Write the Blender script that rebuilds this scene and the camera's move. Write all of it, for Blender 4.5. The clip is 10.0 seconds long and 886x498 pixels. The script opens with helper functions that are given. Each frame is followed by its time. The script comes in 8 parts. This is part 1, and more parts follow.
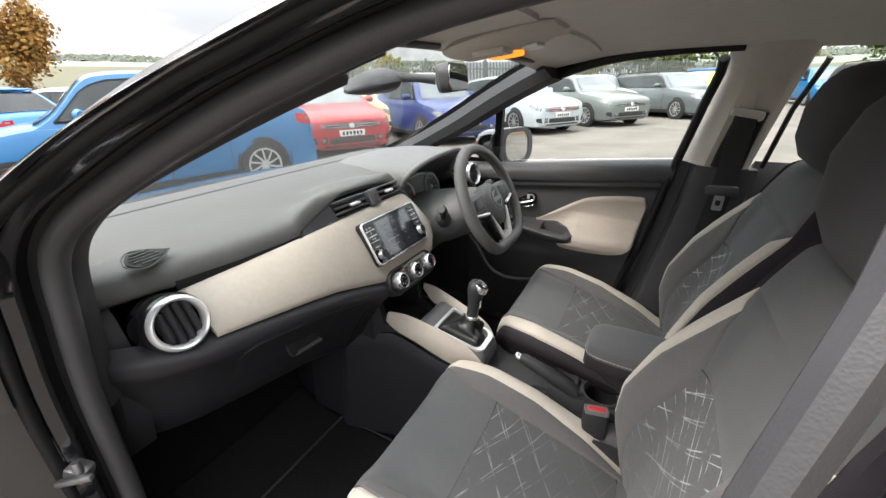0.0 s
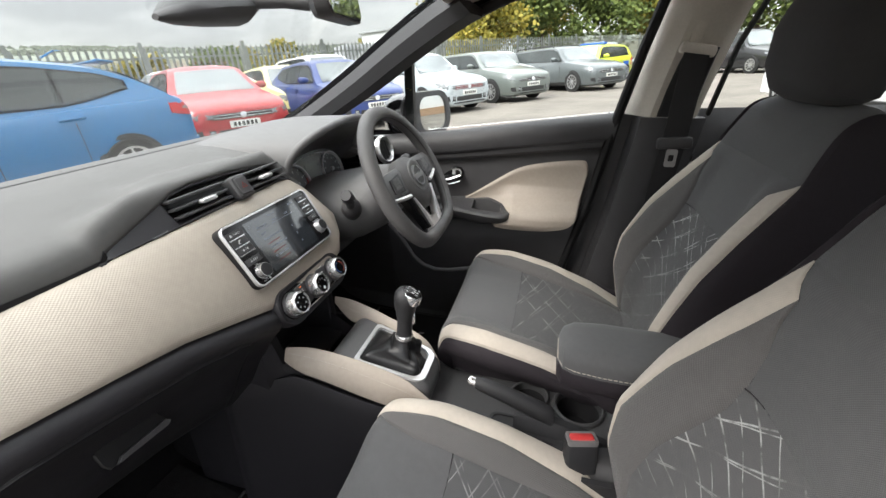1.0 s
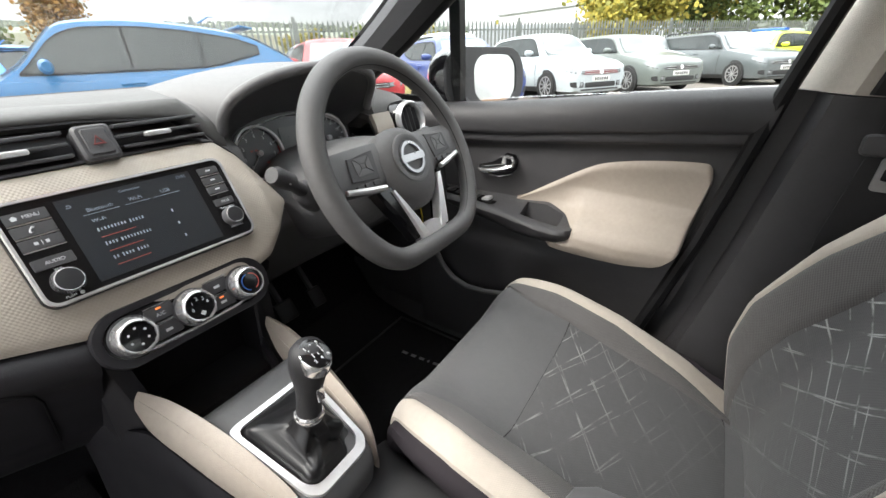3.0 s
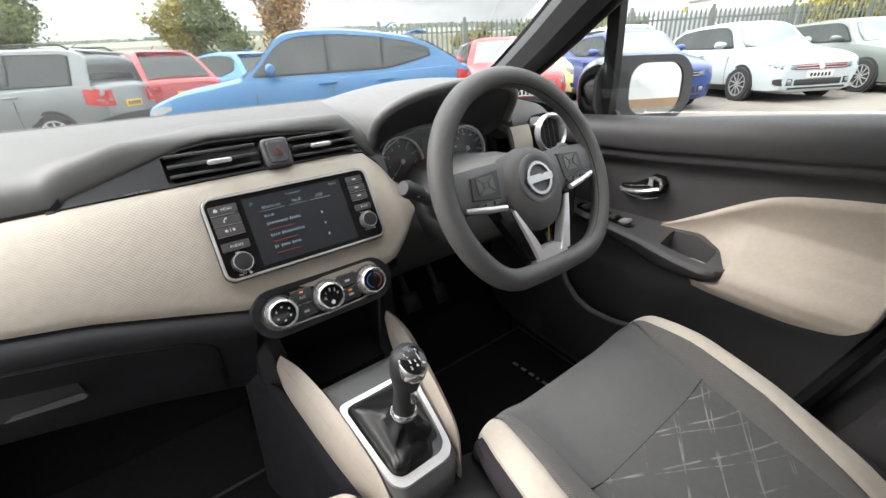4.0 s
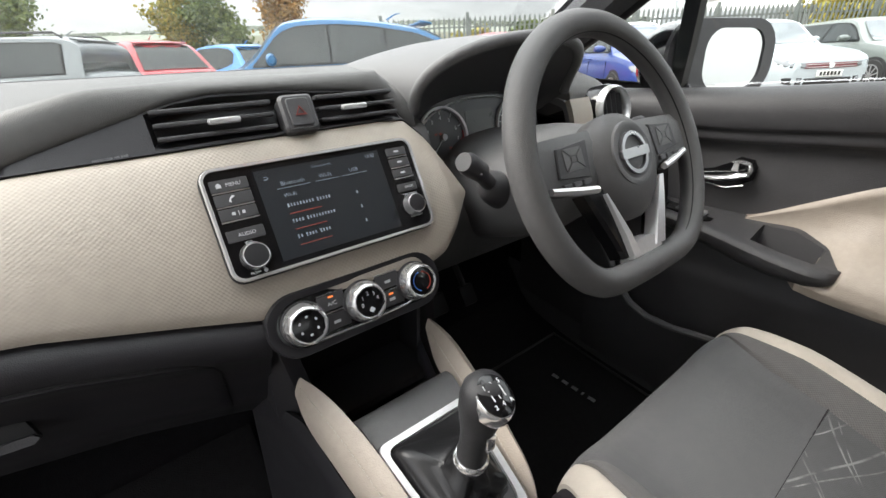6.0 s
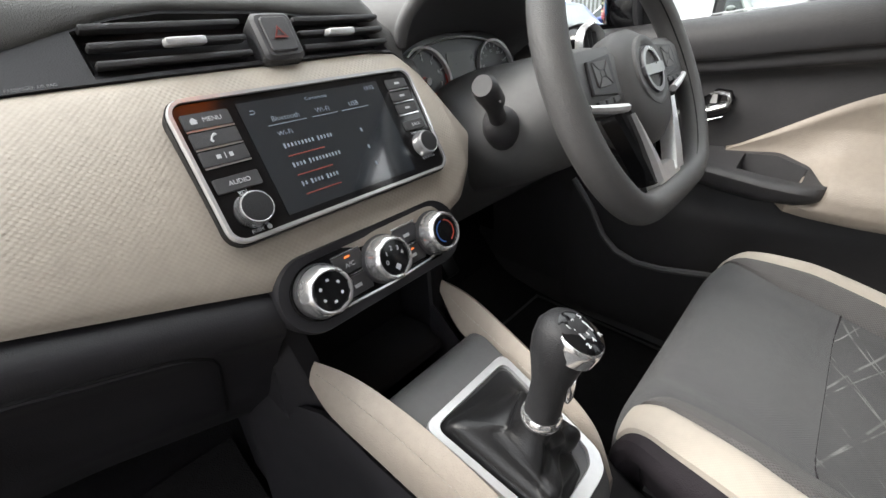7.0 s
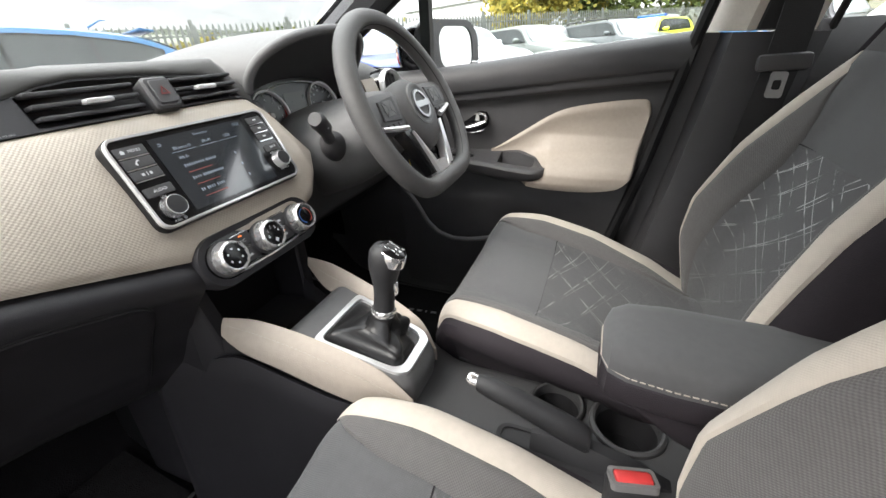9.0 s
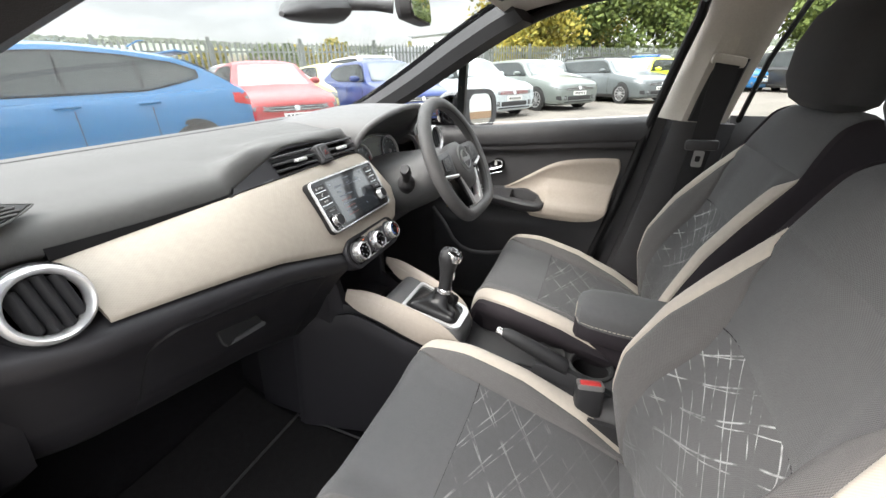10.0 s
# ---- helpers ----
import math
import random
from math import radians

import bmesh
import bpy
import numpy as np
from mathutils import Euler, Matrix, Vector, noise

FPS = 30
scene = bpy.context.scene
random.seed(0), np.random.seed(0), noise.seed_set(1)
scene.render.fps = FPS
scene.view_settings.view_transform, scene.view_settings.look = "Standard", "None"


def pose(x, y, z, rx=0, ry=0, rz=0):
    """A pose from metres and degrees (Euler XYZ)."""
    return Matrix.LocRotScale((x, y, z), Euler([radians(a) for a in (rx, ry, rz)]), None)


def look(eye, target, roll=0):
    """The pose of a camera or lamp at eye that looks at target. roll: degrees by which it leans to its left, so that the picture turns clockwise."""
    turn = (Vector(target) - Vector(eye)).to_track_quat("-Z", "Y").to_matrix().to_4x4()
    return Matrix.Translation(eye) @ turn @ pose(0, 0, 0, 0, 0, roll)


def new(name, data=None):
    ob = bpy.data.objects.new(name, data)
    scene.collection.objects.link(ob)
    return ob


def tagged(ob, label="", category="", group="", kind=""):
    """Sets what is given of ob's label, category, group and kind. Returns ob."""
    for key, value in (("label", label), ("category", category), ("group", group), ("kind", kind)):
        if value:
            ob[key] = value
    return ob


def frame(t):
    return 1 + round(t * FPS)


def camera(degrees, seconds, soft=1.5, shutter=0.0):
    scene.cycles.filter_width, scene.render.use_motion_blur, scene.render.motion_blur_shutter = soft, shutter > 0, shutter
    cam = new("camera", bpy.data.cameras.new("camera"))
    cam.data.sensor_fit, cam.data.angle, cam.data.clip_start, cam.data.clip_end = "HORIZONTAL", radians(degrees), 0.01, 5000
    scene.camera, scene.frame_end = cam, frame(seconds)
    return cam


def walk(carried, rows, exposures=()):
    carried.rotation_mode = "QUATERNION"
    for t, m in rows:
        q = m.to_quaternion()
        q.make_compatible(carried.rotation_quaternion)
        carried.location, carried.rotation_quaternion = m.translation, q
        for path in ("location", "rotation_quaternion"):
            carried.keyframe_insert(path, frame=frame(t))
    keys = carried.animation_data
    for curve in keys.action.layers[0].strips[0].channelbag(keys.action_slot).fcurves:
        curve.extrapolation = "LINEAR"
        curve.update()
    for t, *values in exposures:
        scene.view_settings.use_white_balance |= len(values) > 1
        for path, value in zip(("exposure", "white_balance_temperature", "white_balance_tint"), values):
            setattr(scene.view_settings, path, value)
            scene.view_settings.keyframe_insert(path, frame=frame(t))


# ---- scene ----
cam = camera(95.0, 10.0)
PATH = [
    (0, (-0.8237, 0.0601, 1.2366), (0.9650, 1.0429, 0.4323), -2.7),
    (0.5, (-0.7229, 0.1416, 1.1916), (1.1363, 0.9507, 0.3511), -4.5),
    (1, (-0.5803, 0.1650, 1.1510), (1.3299, 0.7611, 0.2501), -5.0),
    (1.5, (-0.4933, 0.1661, 1.1477), (1.4555, 0.5447, 0.2106), -4.1),
    (2, (-0.3974, 0.1533, 1.1005), (1.5488, 0.4100, 0.1195), -1.1),
    (2.5, (-0.2732, 0.1373, 1.0654), (1.6099, 0.7234, 0.1009), -0.5),
    (3, (-0.1897, 0.1068, 1.0566), (1.4668, 1.2041, 0.1239), -2.7),
    (3.2, (-0.1724, 0.1022, 1.0742), (1.3645, 1.3637, 0.1459), -3.2),
    (4.3, (-0.1574, 0.0824, 1.0873), (0.9236, 1.7624, 0.1788), -3.4),
    (4.5, (-0.1557, 0.0910, 1.0829), (0.9033, 1.7848, 0.1733), -2.9),
    (5, (-0.1424, 0.1495, 1.0511), (0.8787, 1.8670, 0.1437), -2.5),
    (6.3, (-0.1622, 0.2665, 1.0193), (1.0404, 1.8361, 0.0669), -3.7),
    (6.5, (-0.1691, 0.2923, 1.0072), (1.0570, 1.8238, 0.0252), -4.2),
    (7, (-0.1998, 0.3222, 0.9677), (1.1681, 1.7208, -0.0253), -5.8),
    (7.5, (-0.2444, 0.3431, 0.9392), (1.2665, 1.5813, -0.0615), -7.3),
    (8, (-0.2830, 0.3284, 0.9096), (1.3521, 1.3745, -0.1153), -7.8),
    (8.5, (-0.2914, 0.2311, 0.9129), (1.4594, 1.0770, -0.1043), -6.8),
    (9, (-0.3885, 0.1692, 1.0028), (1.4195, 0.9568, 0.0405), -5.6),
    (9.5, (-0.5740, 0.1612, 1.1060), (1.2581, 0.9173, 0.1623), -3.5),
    (10, (-0.7387, 0.1373, 1.1345), (1.1267, 0.8975, 0.2644), -2.3),
]
walk(cam, [(t, look(eye, target, roll)) for t, eye, target, roll in PATH], [(0.0, 1.5), (1.0, 1.5), (2.5, 1.9), (3.2, 1.85), (4.5, 1.65), (5.0, 1.6), (7.5, 1.7), (8.3, 1.95), (9.3, 1.9), (10.0, 1.85)])

# ---- light ----
world = bpy.data.worlds.new("world")
scene.world = world
world.use_nodes = True
wn, wl = world.node_tree.nodes, world.node_tree.links
wn.clear()
SUN_EL, SUN_AZ = radians(48), radians(305)
sky = wn.new("ShaderNodeTexSky")
sky.sky_type, sky.sun_disc, sky.sun_elevation, sky.sun_rotation = "NISHITA", False, SUN_EL, SUN_AZ
sky.air_density, sky.dust_density = 1.0, 3.0
w_coord = wn.new("ShaderNodeTexCoord")
w_map = wn.new("ShaderNodeMapping")
w_map.inputs["Scale"].default_value = (1.0, 1.0, 4.5)
w_noise = wn.new("ShaderNodeTexNoise")
w_noise.inputs["Scale"].default_value, w_noise.inputs["Detail"].default_value = 2.2, 6.0
w_ramp = wn.new("ShaderNodeValToRGB")
w_ramp.color_ramp.elements[0].position, w_ramp.color_ramp.elements[0].color = 0.36, (3.12, 3.12, 3.2, 1)
w_ramp.color_ramp.elements[1].position, w_ramp.color_ramp.elements[1].color = 0.62, (5.45, 5.43, 5.38, 1)
w_mix = wn.new("ShaderNodeMix")
w_mix.data_type = "RGBA"
w_mix.inputs["Factor"].default_value = 0.88
w_bg, w_out = wn.new("ShaderNodeBackground"), wn.new("ShaderNodeOutputWorld")
w_bg.inputs["Strength"].default_value = 0.12
wl.new(w_coord.outputs["Generated"], w_map.inputs["Vector"])
wl.new(w_map.outputs["Vector"], w_noise.inputs["Vector"])
wl.new(w_noise.outputs["Fac"], w_ramp.inputs["Fac"])
wl.new(sky.outputs["Color"], w_mix.inputs["A"])
wl.new(w_ramp.outputs["Color"], w_mix.inputs["B"])
w_sep = wn.new("ShaderNodeSeparateXYZ")
w_up = wn.new("ShaderNodeMapRange")
w_up.inputs["From Min"].default_value, w_up.inputs["From Max"].default_value = 0.14, 1.0
w_up.inputs["To Min"].default_value, w_up.inputs["To Max"].default_value = 0.86, 3.7
w_lum = wn.new("ShaderNodeMix")
w_lum.data_type, w_lum.blend_type = "RGBA", "MULTIPLY"
w_lum.inputs["Factor"].default_value = 1.0
wl.new(w_coord.outputs["Generated"], w_sep.inputs[0])
wl.new(w_sep.outputs["Z"], w_up.inputs["Value"])
wl.new(w_mix.outputs["Result"], w_lum.inputs["A"])
wl.new(w_up.outputs["Result"], w_lum.inputs["B"])
wl.new(w_lum.outputs["Result"], w_bg.inputs["Color"])
wl.new(w_bg.outputs["Background"], w_out.inputs["Surface"])

sun_data = bpy.data.lights.new("sun", "SUN")
sun_data.energy, sun_data.angle, sun_data.color = 1.5, radians(30), (1.0, 0.96, 0.9)
sun_lamp = new("sun", sun_data)
sun_dir = Vector((math.sin(SUN_AZ) * math.cos(SUN_EL), math.cos(SUN_AZ) * math.cos(SUN_EL), math.sin(SUN_EL)))
sun_lamp.matrix_world = look(sun_dir * 50, (0, 0, 0))

# ---- materials ----
def material(name, color, rough=0.5, metal=0.0, var=0.12, scale=30.0, bump=0.0, bump_scale=400.0, coat=0.0, sheen=0.0, spec=0.5, var2=0.06, rv=0.06):
    """A node material: base colour with variation at two scales, and fine relief."""
    m = bpy.data.materials.new(name)
    m.use_nodes = True
    n, l = m.node_tree.nodes, m.node_tree.links
    b = n["Principled BSDF"]
    b.inputs["Roughness"].default_value, b.inputs["Metallic"].default_value = rough, metal
    b.inputs["Coat Weight"].default_value, b.inputs["Coat Roughness"].default_value = coat, 0.05
    b.inputs["Sheen Weight"].default_value = sheen
    b.inputs["Specular IOR Level"].default_value = spec
    co = n.new("ShaderNodeTexCoord")
    n1, n2 = n.new("ShaderNodeTexNoise"), n.new("ShaderNodeTexNoise")
    n1.inputs["Scale"].default_value, n1.inputs["Detail"].default_value = scale, 4.0
    n2.inputs["Scale"].default_value, n2.inputs["Detail"].default_value = scale * 9, 3.0
    l.new(co.outputs["Object"], n1.inputs["Vector"])
    l.new(co.outputs["Object"], n2.inputs["Vector"])
    mix = n.new("ShaderNodeMix")
    mix.data_type = "RGBA"
    mix.inputs["A"].default_value = (*[c * (1 - var) for c in color], 1)
    mix.inputs["B"].default_value = (*[min(1, c * (1 + var)) for c in color], 1)
    l.new(n1.outputs["Fac"], mix.inputs["Factor"])
    mix2 = n.new("ShaderNodeMix")
    mix2.data_type, mix2.blend_type = "RGBA", "MULTIPLY"
    ramp = n.new("ShaderNodeMapRange")
    ramp.inputs["To Min"].default_value, ramp.inputs["To Max"].default_value = 1 - var2 * 2, 1 + var2
    l.new(n2.outputs["Fac"], ramp.inputs["Value"])
    mix2.inputs["Factor"].default_value = 1.0
    l.new(mix.outputs["Result"], mix2.inputs["A"])
    l.new(ramp.outputs["Result"], mix2.inputs["B"])
    l.new(mix2.outputs["Result"], b.inputs["Base Color"])
    rr = n.new("ShaderNodeMapRange")
    rr.inputs["To Min"].default_value, rr.inputs["To Max"].default_value = max(0.01, rough - rv), min(1, rough + rv)
    l.new(n1.outputs["Fac"], rr.inputs["Value"])
    l.new(rr.outputs["Result"], b.inputs["Roughness"])
    if bump:
        n3, bp = n.new("ShaderNodeTexVoronoi"), n.new("ShaderNodeBump")
        n3.inputs["Scale"].default_value = bump_scale
        bp.inputs["Strength"].default_value, bp.inputs["Distance"].default_value = bump, 0.001
        l.new(co.outputs["Object"], n3.inputs["Vector"])
        l.new(n3.outputs["Distance"], bp.inputs["Height"])
        l.new(bp.outputs["Normal"], b.inputs["Normal"])
    return m


def math_node(n, l, op, a, b=None):
    k = n.new("ShaderNodeMath")
    k.operation = op
    for i, v in enumerate((a, b)):
        if v is None:
            continue
        if isinstance(v, (int, float)):
            k.inputs[i].default_value = v
        else:
            l.new(v, k.inputs[i])
    return k.outputs[0]


def woven(name, color, rough, pitch, strength, contrast=0.25, sheen=0.0):
    """Cloth or grained foil: a fine grid of raised points."""
    m = material(name, color, rough, 0, 0.08, 12, sheen=sheen)
    n, l = m.node_tree.nodes, m.node_tree.links
    b = n["Principled BSDF"]
    co = n.new("ShaderNodeTexCoord")
    sep = n.new("ShaderNodeSeparateXYZ")
    l.new(co.outputs["UV"], sep.inputs[0])
    k = 2 * math.pi / pitch
    u = math_node(n, l, "SINE", math_node(n, l, "MULTIPLY", sep.outputs[0], k))
    v = math_node(n, l, "SINE", math_node(n, l, "MULTIPLY", sep.outputs[1], k))
    h = math_node(n, l, "MULTIPLY", u, v)
    bp = n.new("ShaderNodeBump")
    bp.inputs["Strength"].default_value, bp.inputs["Distance"].default_value = strength, 0.0008
    l.new(h, bp.inputs["Height"])
    l.new(bp.outputs["Normal"], b.inputs["Normal"])
    old = b.inputs["Base Color"].links[0].from_socket
    mx = n.new("ShaderNodeMix")
    mx.data_type, mx.blend_type = "RGBA", "MULTIPLY"
    mx.inputs["Factor"].default_value = 1.0
    mr = n.new("ShaderNodeMapRange")
    mr.inputs["From Min"].default_value, mr.inputs["To Min"].default_value, mr.inputs["To Max"].default_value = -1, 1 - contrast, 1 + contrast
    l.new(h, mr.inputs["Value"])
    l.new(old, mx.inputs["A"])
    l.new(mr.outputs["Result"], mx.inputs["B"])
    l.new(mx.outputs["Result"], b.inputs["Base Color"])
    return m


def scribbled(name, base, ink, near, far):
    """Dark seat cloth with a worn, sketchy print of crossing light strokes (UV in metres), fading from near to far."""
    m = woven(name, base, 0.9, 0.003, 0.25, 0.12, 0.1)
    n, l = m.node_tree.nodes, m.node_tree.links
    b = n["Principled BSDF"]
    b.inputs["Specular IOR Level"].default_value = 0.25
    old = b.inputs["Base Color"].links[0].from_socket
    co = n.new("ShaderNodeTexCoord")
    wob = n.new("ShaderNodeTexNoise")
    wob.inputs["Scale"].default_value = 11.0
    l.new(co.outputs["UV"], wob.inputs["Vector"])
    sep = n.new("ShaderNodeSeparateXYZ")
    l.new(co.outputs["UV"], sep.inputs[0])
    ws = math_node(n, l, "MULTIPLY", math_node(n, l, "SUBTRACT", wob.outputs["Fac"], 0.5), 0.005)
    total = None
    for ang, per, off, wid in ((52, 0.050, 0.0, 0.0009), (-66, 0.050, 0.012, 0.0009), (55.5, 0.050, 0.0042, 0.0006), (-62, 0.050, 0.0085, 0.0006)):
        c, s = math.cos(radians(ang)), math.sin(radians(ang))
        d = math_node(n, l, "ADD", math_node(n, l, "MULTIPLY", sep.outputs[0], c), math_node(n, l, "MULTIPLY", sep.outputs[1], s))
        d = math_node(n, l, "ADD", math_node(n, l, "ADD", d, ws), off + 10 * per)
        f = math_node(n, l, "MODULO", d, per)
        f = math_node(n, l, "ABSOLUTE", math_node(n, l, "SUBTRACT", f, per / 2))
        k = n.new("ShaderNodeMapRange")
        k.inputs["From Min"].default_value, k.inputs["From Max"].default_value = wid * 0.5, wid * 1.9
        k.inputs["To Min"].default_value, k.inputs["To Max"].default_value = 1.0, 0.0
        l.new(f, k.inputs["Value"])
        total = k.outputs["Result"] if total is None else math_node(n, l, "MAXIMUM", total, k.outputs["Result"])
    fade = n.new("ShaderNodeTexNoise")
    fade.inputs["Scale"].default_value, fade.inputs["Detail"].default_value = 22.0, 5.0
    l.new(co.outputs["UV"], fade.inputs["Vector"])
    fr = n.new("ShaderNodeMapRange")
    fr.inputs["From Min"].default_value, fr.inputs["From Max"].default_value, fr.inputs["To Min"].default_value = 0.44, 0.58, 0.02
    l.new(fade.outputs["Fac"], fr.inputs["Value"])
    ln = n.new("ShaderNodeMapRange")
    ln.inputs["From Min"].default_value, ln.inputs["From Max"].default_value = near, far
    ln.inputs["To Min"].default_value, ln.inputs["To Max"].default_value = 1.0, 0.12
    l.new(sep.outputs[1], ln.inputs["Value"])
    mx = n.new("ShaderNodeMix")
    mx.data_type = "RGBA"
    l.new(math_node(n, l, "MULTIPLY", math_node(n, l, "MULTIPLY", total, fr.outputs["Result"]), ln.outputs["Result"]), mx.inputs["Factor"])
    l.new(old, mx.inputs["A"])
    mx.inputs["B"].default_value = (*ink, 1)
    l.new(mx.outputs["Result"], b.inputs["Base Color"])
    return m


def glass(name, tint=(0.96, 0.98, 0.97), gloss=0.5):
    """Thin clear pane: lets light through, with a Fresnel gloss."""
    m = bpy.data.materials.new(name)
    m.use_nodes = True
    n, l = m.node_tree.nodes, m.node_tree.links
    n.clear()
    tr, gl, mx, fr, out = (n.new("ShaderNode" + k) for k in ("BsdfTransparent", "BsdfGlossy", "MixShader", "Fresnel", "OutputMaterial"))
    tr.inputs["Color"].default_value = (*tint, 1)
    gl.inputs["Roughness"].default_value = 0.02
    fr.inputs["IOR"].default_value = 1.45
    l.new(math_node(n, l, "MULTIPLY", fr.outputs[0], gloss), mx.inputs[0])
    l.new(tr.outputs[0], mx.inputs[1])
    l.new(gl.outputs[0], mx.inputs[2])
    l.new(mx.outputs[0], out.inputs[0])
    return m


def glow(name, color, strength):
    m = bpy.data.materials.new(name)
    m.use_nodes = True
    b = m.node_tree.nodes["Principled BSDF"]
    b.inputs["Base Color"].default_value = (*color, 1)
    b.inputs["Emission Color"].default_value, b.inputs["Emission Strength"].default_value = (*color, 1), strength
    return m


PLASTIC = material("black_plastic", (0.056, 0.055, 0.058), 0.46, 0, 0.15, 25, 0.35, 900, spec=0.4)
SOFT = material("soft_dash_plastic", (0.122, 0.121, 0.123), 0.48, 0, 0.1, 18, 0.4, 1100, spec=0.45)
TOP_PAD = material("grained_dash_top", (0.086, 0.084, 0.082), 0.5, 0, 0.06, 14, 0.35, 1100, spec=0.45)
DARK = material("dark_plastic", (0.025, 0.025, 0.027), 0.55, 0, 0.2, 25, 0.3, 700, spec=0.3)
PIANO = material("gloss_black", (0.008, 0.008, 0.009), 0.12, 0, 0.1, 20)
BEIGE = woven("beige_dash_foil", (0.385, 0.340, 0.287), 0.5, 0.0046, 0.16, 0.035)
LEATHER = material("beige_leather", (0.385, 0.335, 0.285), 0.5, 0, 0.06, 14, 0.3, 600)
CLOTH_BEIGE = woven("beige_seat_cloth", (0.48, 0.43, 0.37), 0.85, 0.0026, 0.14, 0.03, 0.2)
CLOTH = woven("dark_seat_cloth", (0.087, 0.087, 0.090), 0.9, 0.0025, 0.3, 0.15, 0.1)
CLOTH_MESH = woven("grey_mesh_cloth", (0.105, 0.100, 0.099), 0.9, 0.0036, 0.4, 0.22, 0.1)
HEAD_CLOTH = woven("black_headrest_cloth", (0.038, 0.037, 0.039), 0.9, 0.0025, 0.3, 0.15, 0.05)
CLOTH_SIDE = material("black_seat_side", (0.024, 0.020, 0.024), 0.8, 0, 0.1, 20, 0.3, 800, spec=0.25)
CLOTH_PRINT = scribbled("printed_cushion_cloth", (0.080, 0.080, 0.082), (0.24, 0.24, 0.24), 0.0, 0.20)
BACK_PRINT = scribbled("printed_back_cloth", (0.092, 0.092, 0.094), (0.44, 0.44, 0.44), 0.36, 0.17)
CARPET = material("black_carpet", (0.010, 0.0095, 0.0105), 0.98, 0, 0.35, 60, 0.9, 500, spec=0.1)
SILVER = material("satin_silver", (0.70, 0.70, 0.71), 0.34, 0.55, 0.05, 20)
CHROME = material("chrome", (0.72, 0.72, 0.73), 0.14, 0.85, 0.03, 20)
KNOB_SIDE = material("knob_metal", (0.38, 0.38, 0.39), 0.28, 0.9, 0.05, 20)
KNOB_CHROME = material("knob_chrome", (0.66, 0.66, 0.67), 0.26, 0.8, 0.04, 20)
CONSOLE_BLACK = material("matt_console_black", (0.012, 0.0117, 0.013), 0.6, 0, 0.15, 25, 0.35, 900, spec=0.22)
SATIN = material("satin_chrome", (0.74, 0.74, 0.75), 0.24, 0.6, 0.04, 20)
# reflection of the clear dial cover put into the face as grey
DIAL = material("dial_face_with_sheen", (0.055, 0.057, 0.062), 0.3, 0, 0.1, 20)
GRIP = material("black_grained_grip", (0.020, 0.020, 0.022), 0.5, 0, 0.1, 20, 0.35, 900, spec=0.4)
DECK = material("console_deck_plastic", (0.046, 0.046, 0.048), 0.5, 0, 0.12, 18, 0.4, 1100, spec=0.4)
RIM_SKIN = material("wheel_rim_skin", (0.090, 0.088, 0.089), 0.55, 0, 0.1, 20, 0.35, 900)
BOOT_LEATHER = material("black_leather", (0.010, 0.010, 0.011), 0.36, 0, 0.2, 30, 0.15, 700, spec=0.4)
LINING = material("grey_roof_lining", (0.68, 0.64, 0.59), 0.95, 0, 0.06, 20, 0.35, 900)
PILLAR_TRIM = material("light_pillar_trim", (0.58, 0.54, 0.48), 0.6, 0, 0.06, 20, 0.3, 900)
APILLAR = material("charcoal_pillar_trim", (0.030, 0.030, 0.033), 0.55, 0, 0.1, 20, 0.35, 900)
RUBBER = material("black_rubber", (0.008, 0.008, 0.009), 0.55, 0, 0.2, 40, spec=0.35)
# lighter copy of the black rubber, daylight at the open door put in
SEAL = material("daylit_door_seal", (0.048, 0.047, 0.050), 0.5, 0, 0.15, 30, 0.2, 500)
WEBBING = material("belt_webbing", (0.030, 0.030, 0.032), 0.75, 0, 0.15, 60, 0.5, 700, spec=0.3)
RED = material("red_plastic", (0.52, 0.045, 0.045), 0.4, 0, 0.05, 20)
SCREEN = material("screen_glass", (0.022, 0.027, 0.033), 0.14, 0, 0.1, 4, coat=0.8, spec=1.0)
PRINT = glow("white_print", (0.56, 0.57, 0.59), 0.0)
DIM_PRINT = glow("grey_print", (0.20, 0.20, 0.21), 0.0)
SCREEN_INK = glow("screen_text", (0.20, 0.23, 0.27), 0.05)
SCREEN_RED = glow("screen_red", (0.20, 0.04, 0.03), 0.06)
AMBER = glow("amber_lamp", (1.0, 0.20, 0.015), 0.8)
LED_ORANGE = glow("orange_led", (1.0, 0.22, 0.05), 0.4)
STITCH = material("light_stitching", (0.42, 0.38, 0.33), 0.8)
MIRROR = material("mirror_glass", (0.72, 0.74, 0.74), 0.012, 1.0, 0.01, 4, var2=0.0, rv=0.0)
GLASS = glass("clear_car_glass", gloss=0.28)
PAINT_BLACK = material("black_body_paint", (0.012, 0.012, 0.014), 0.18, 0, 0.1, 8, coat=1.0)
YELLOW = material("yellow_tag", (0.75, 0.55, 0.03), 0.5)
HINGE = material("bare_metal", (0.30, 0.30, 0.30), 0.4, 0.9, 0.2, 60)

# ---- building helpers ----
def finish(bm, name, mat, smooth=True):
    me = bpy.data.meshes.new(name)
    bmesh.ops.recalc_face_normals(bm, faces=bm.faces)
    bm.to_mesh(me)
    bm.free()
    me.materials.append(mat)
    for p in me.polygons:
        p.use_smooth = smooth
    if smooth:
        me.set_sharp_from_angle(angle=radians(38))
    return me


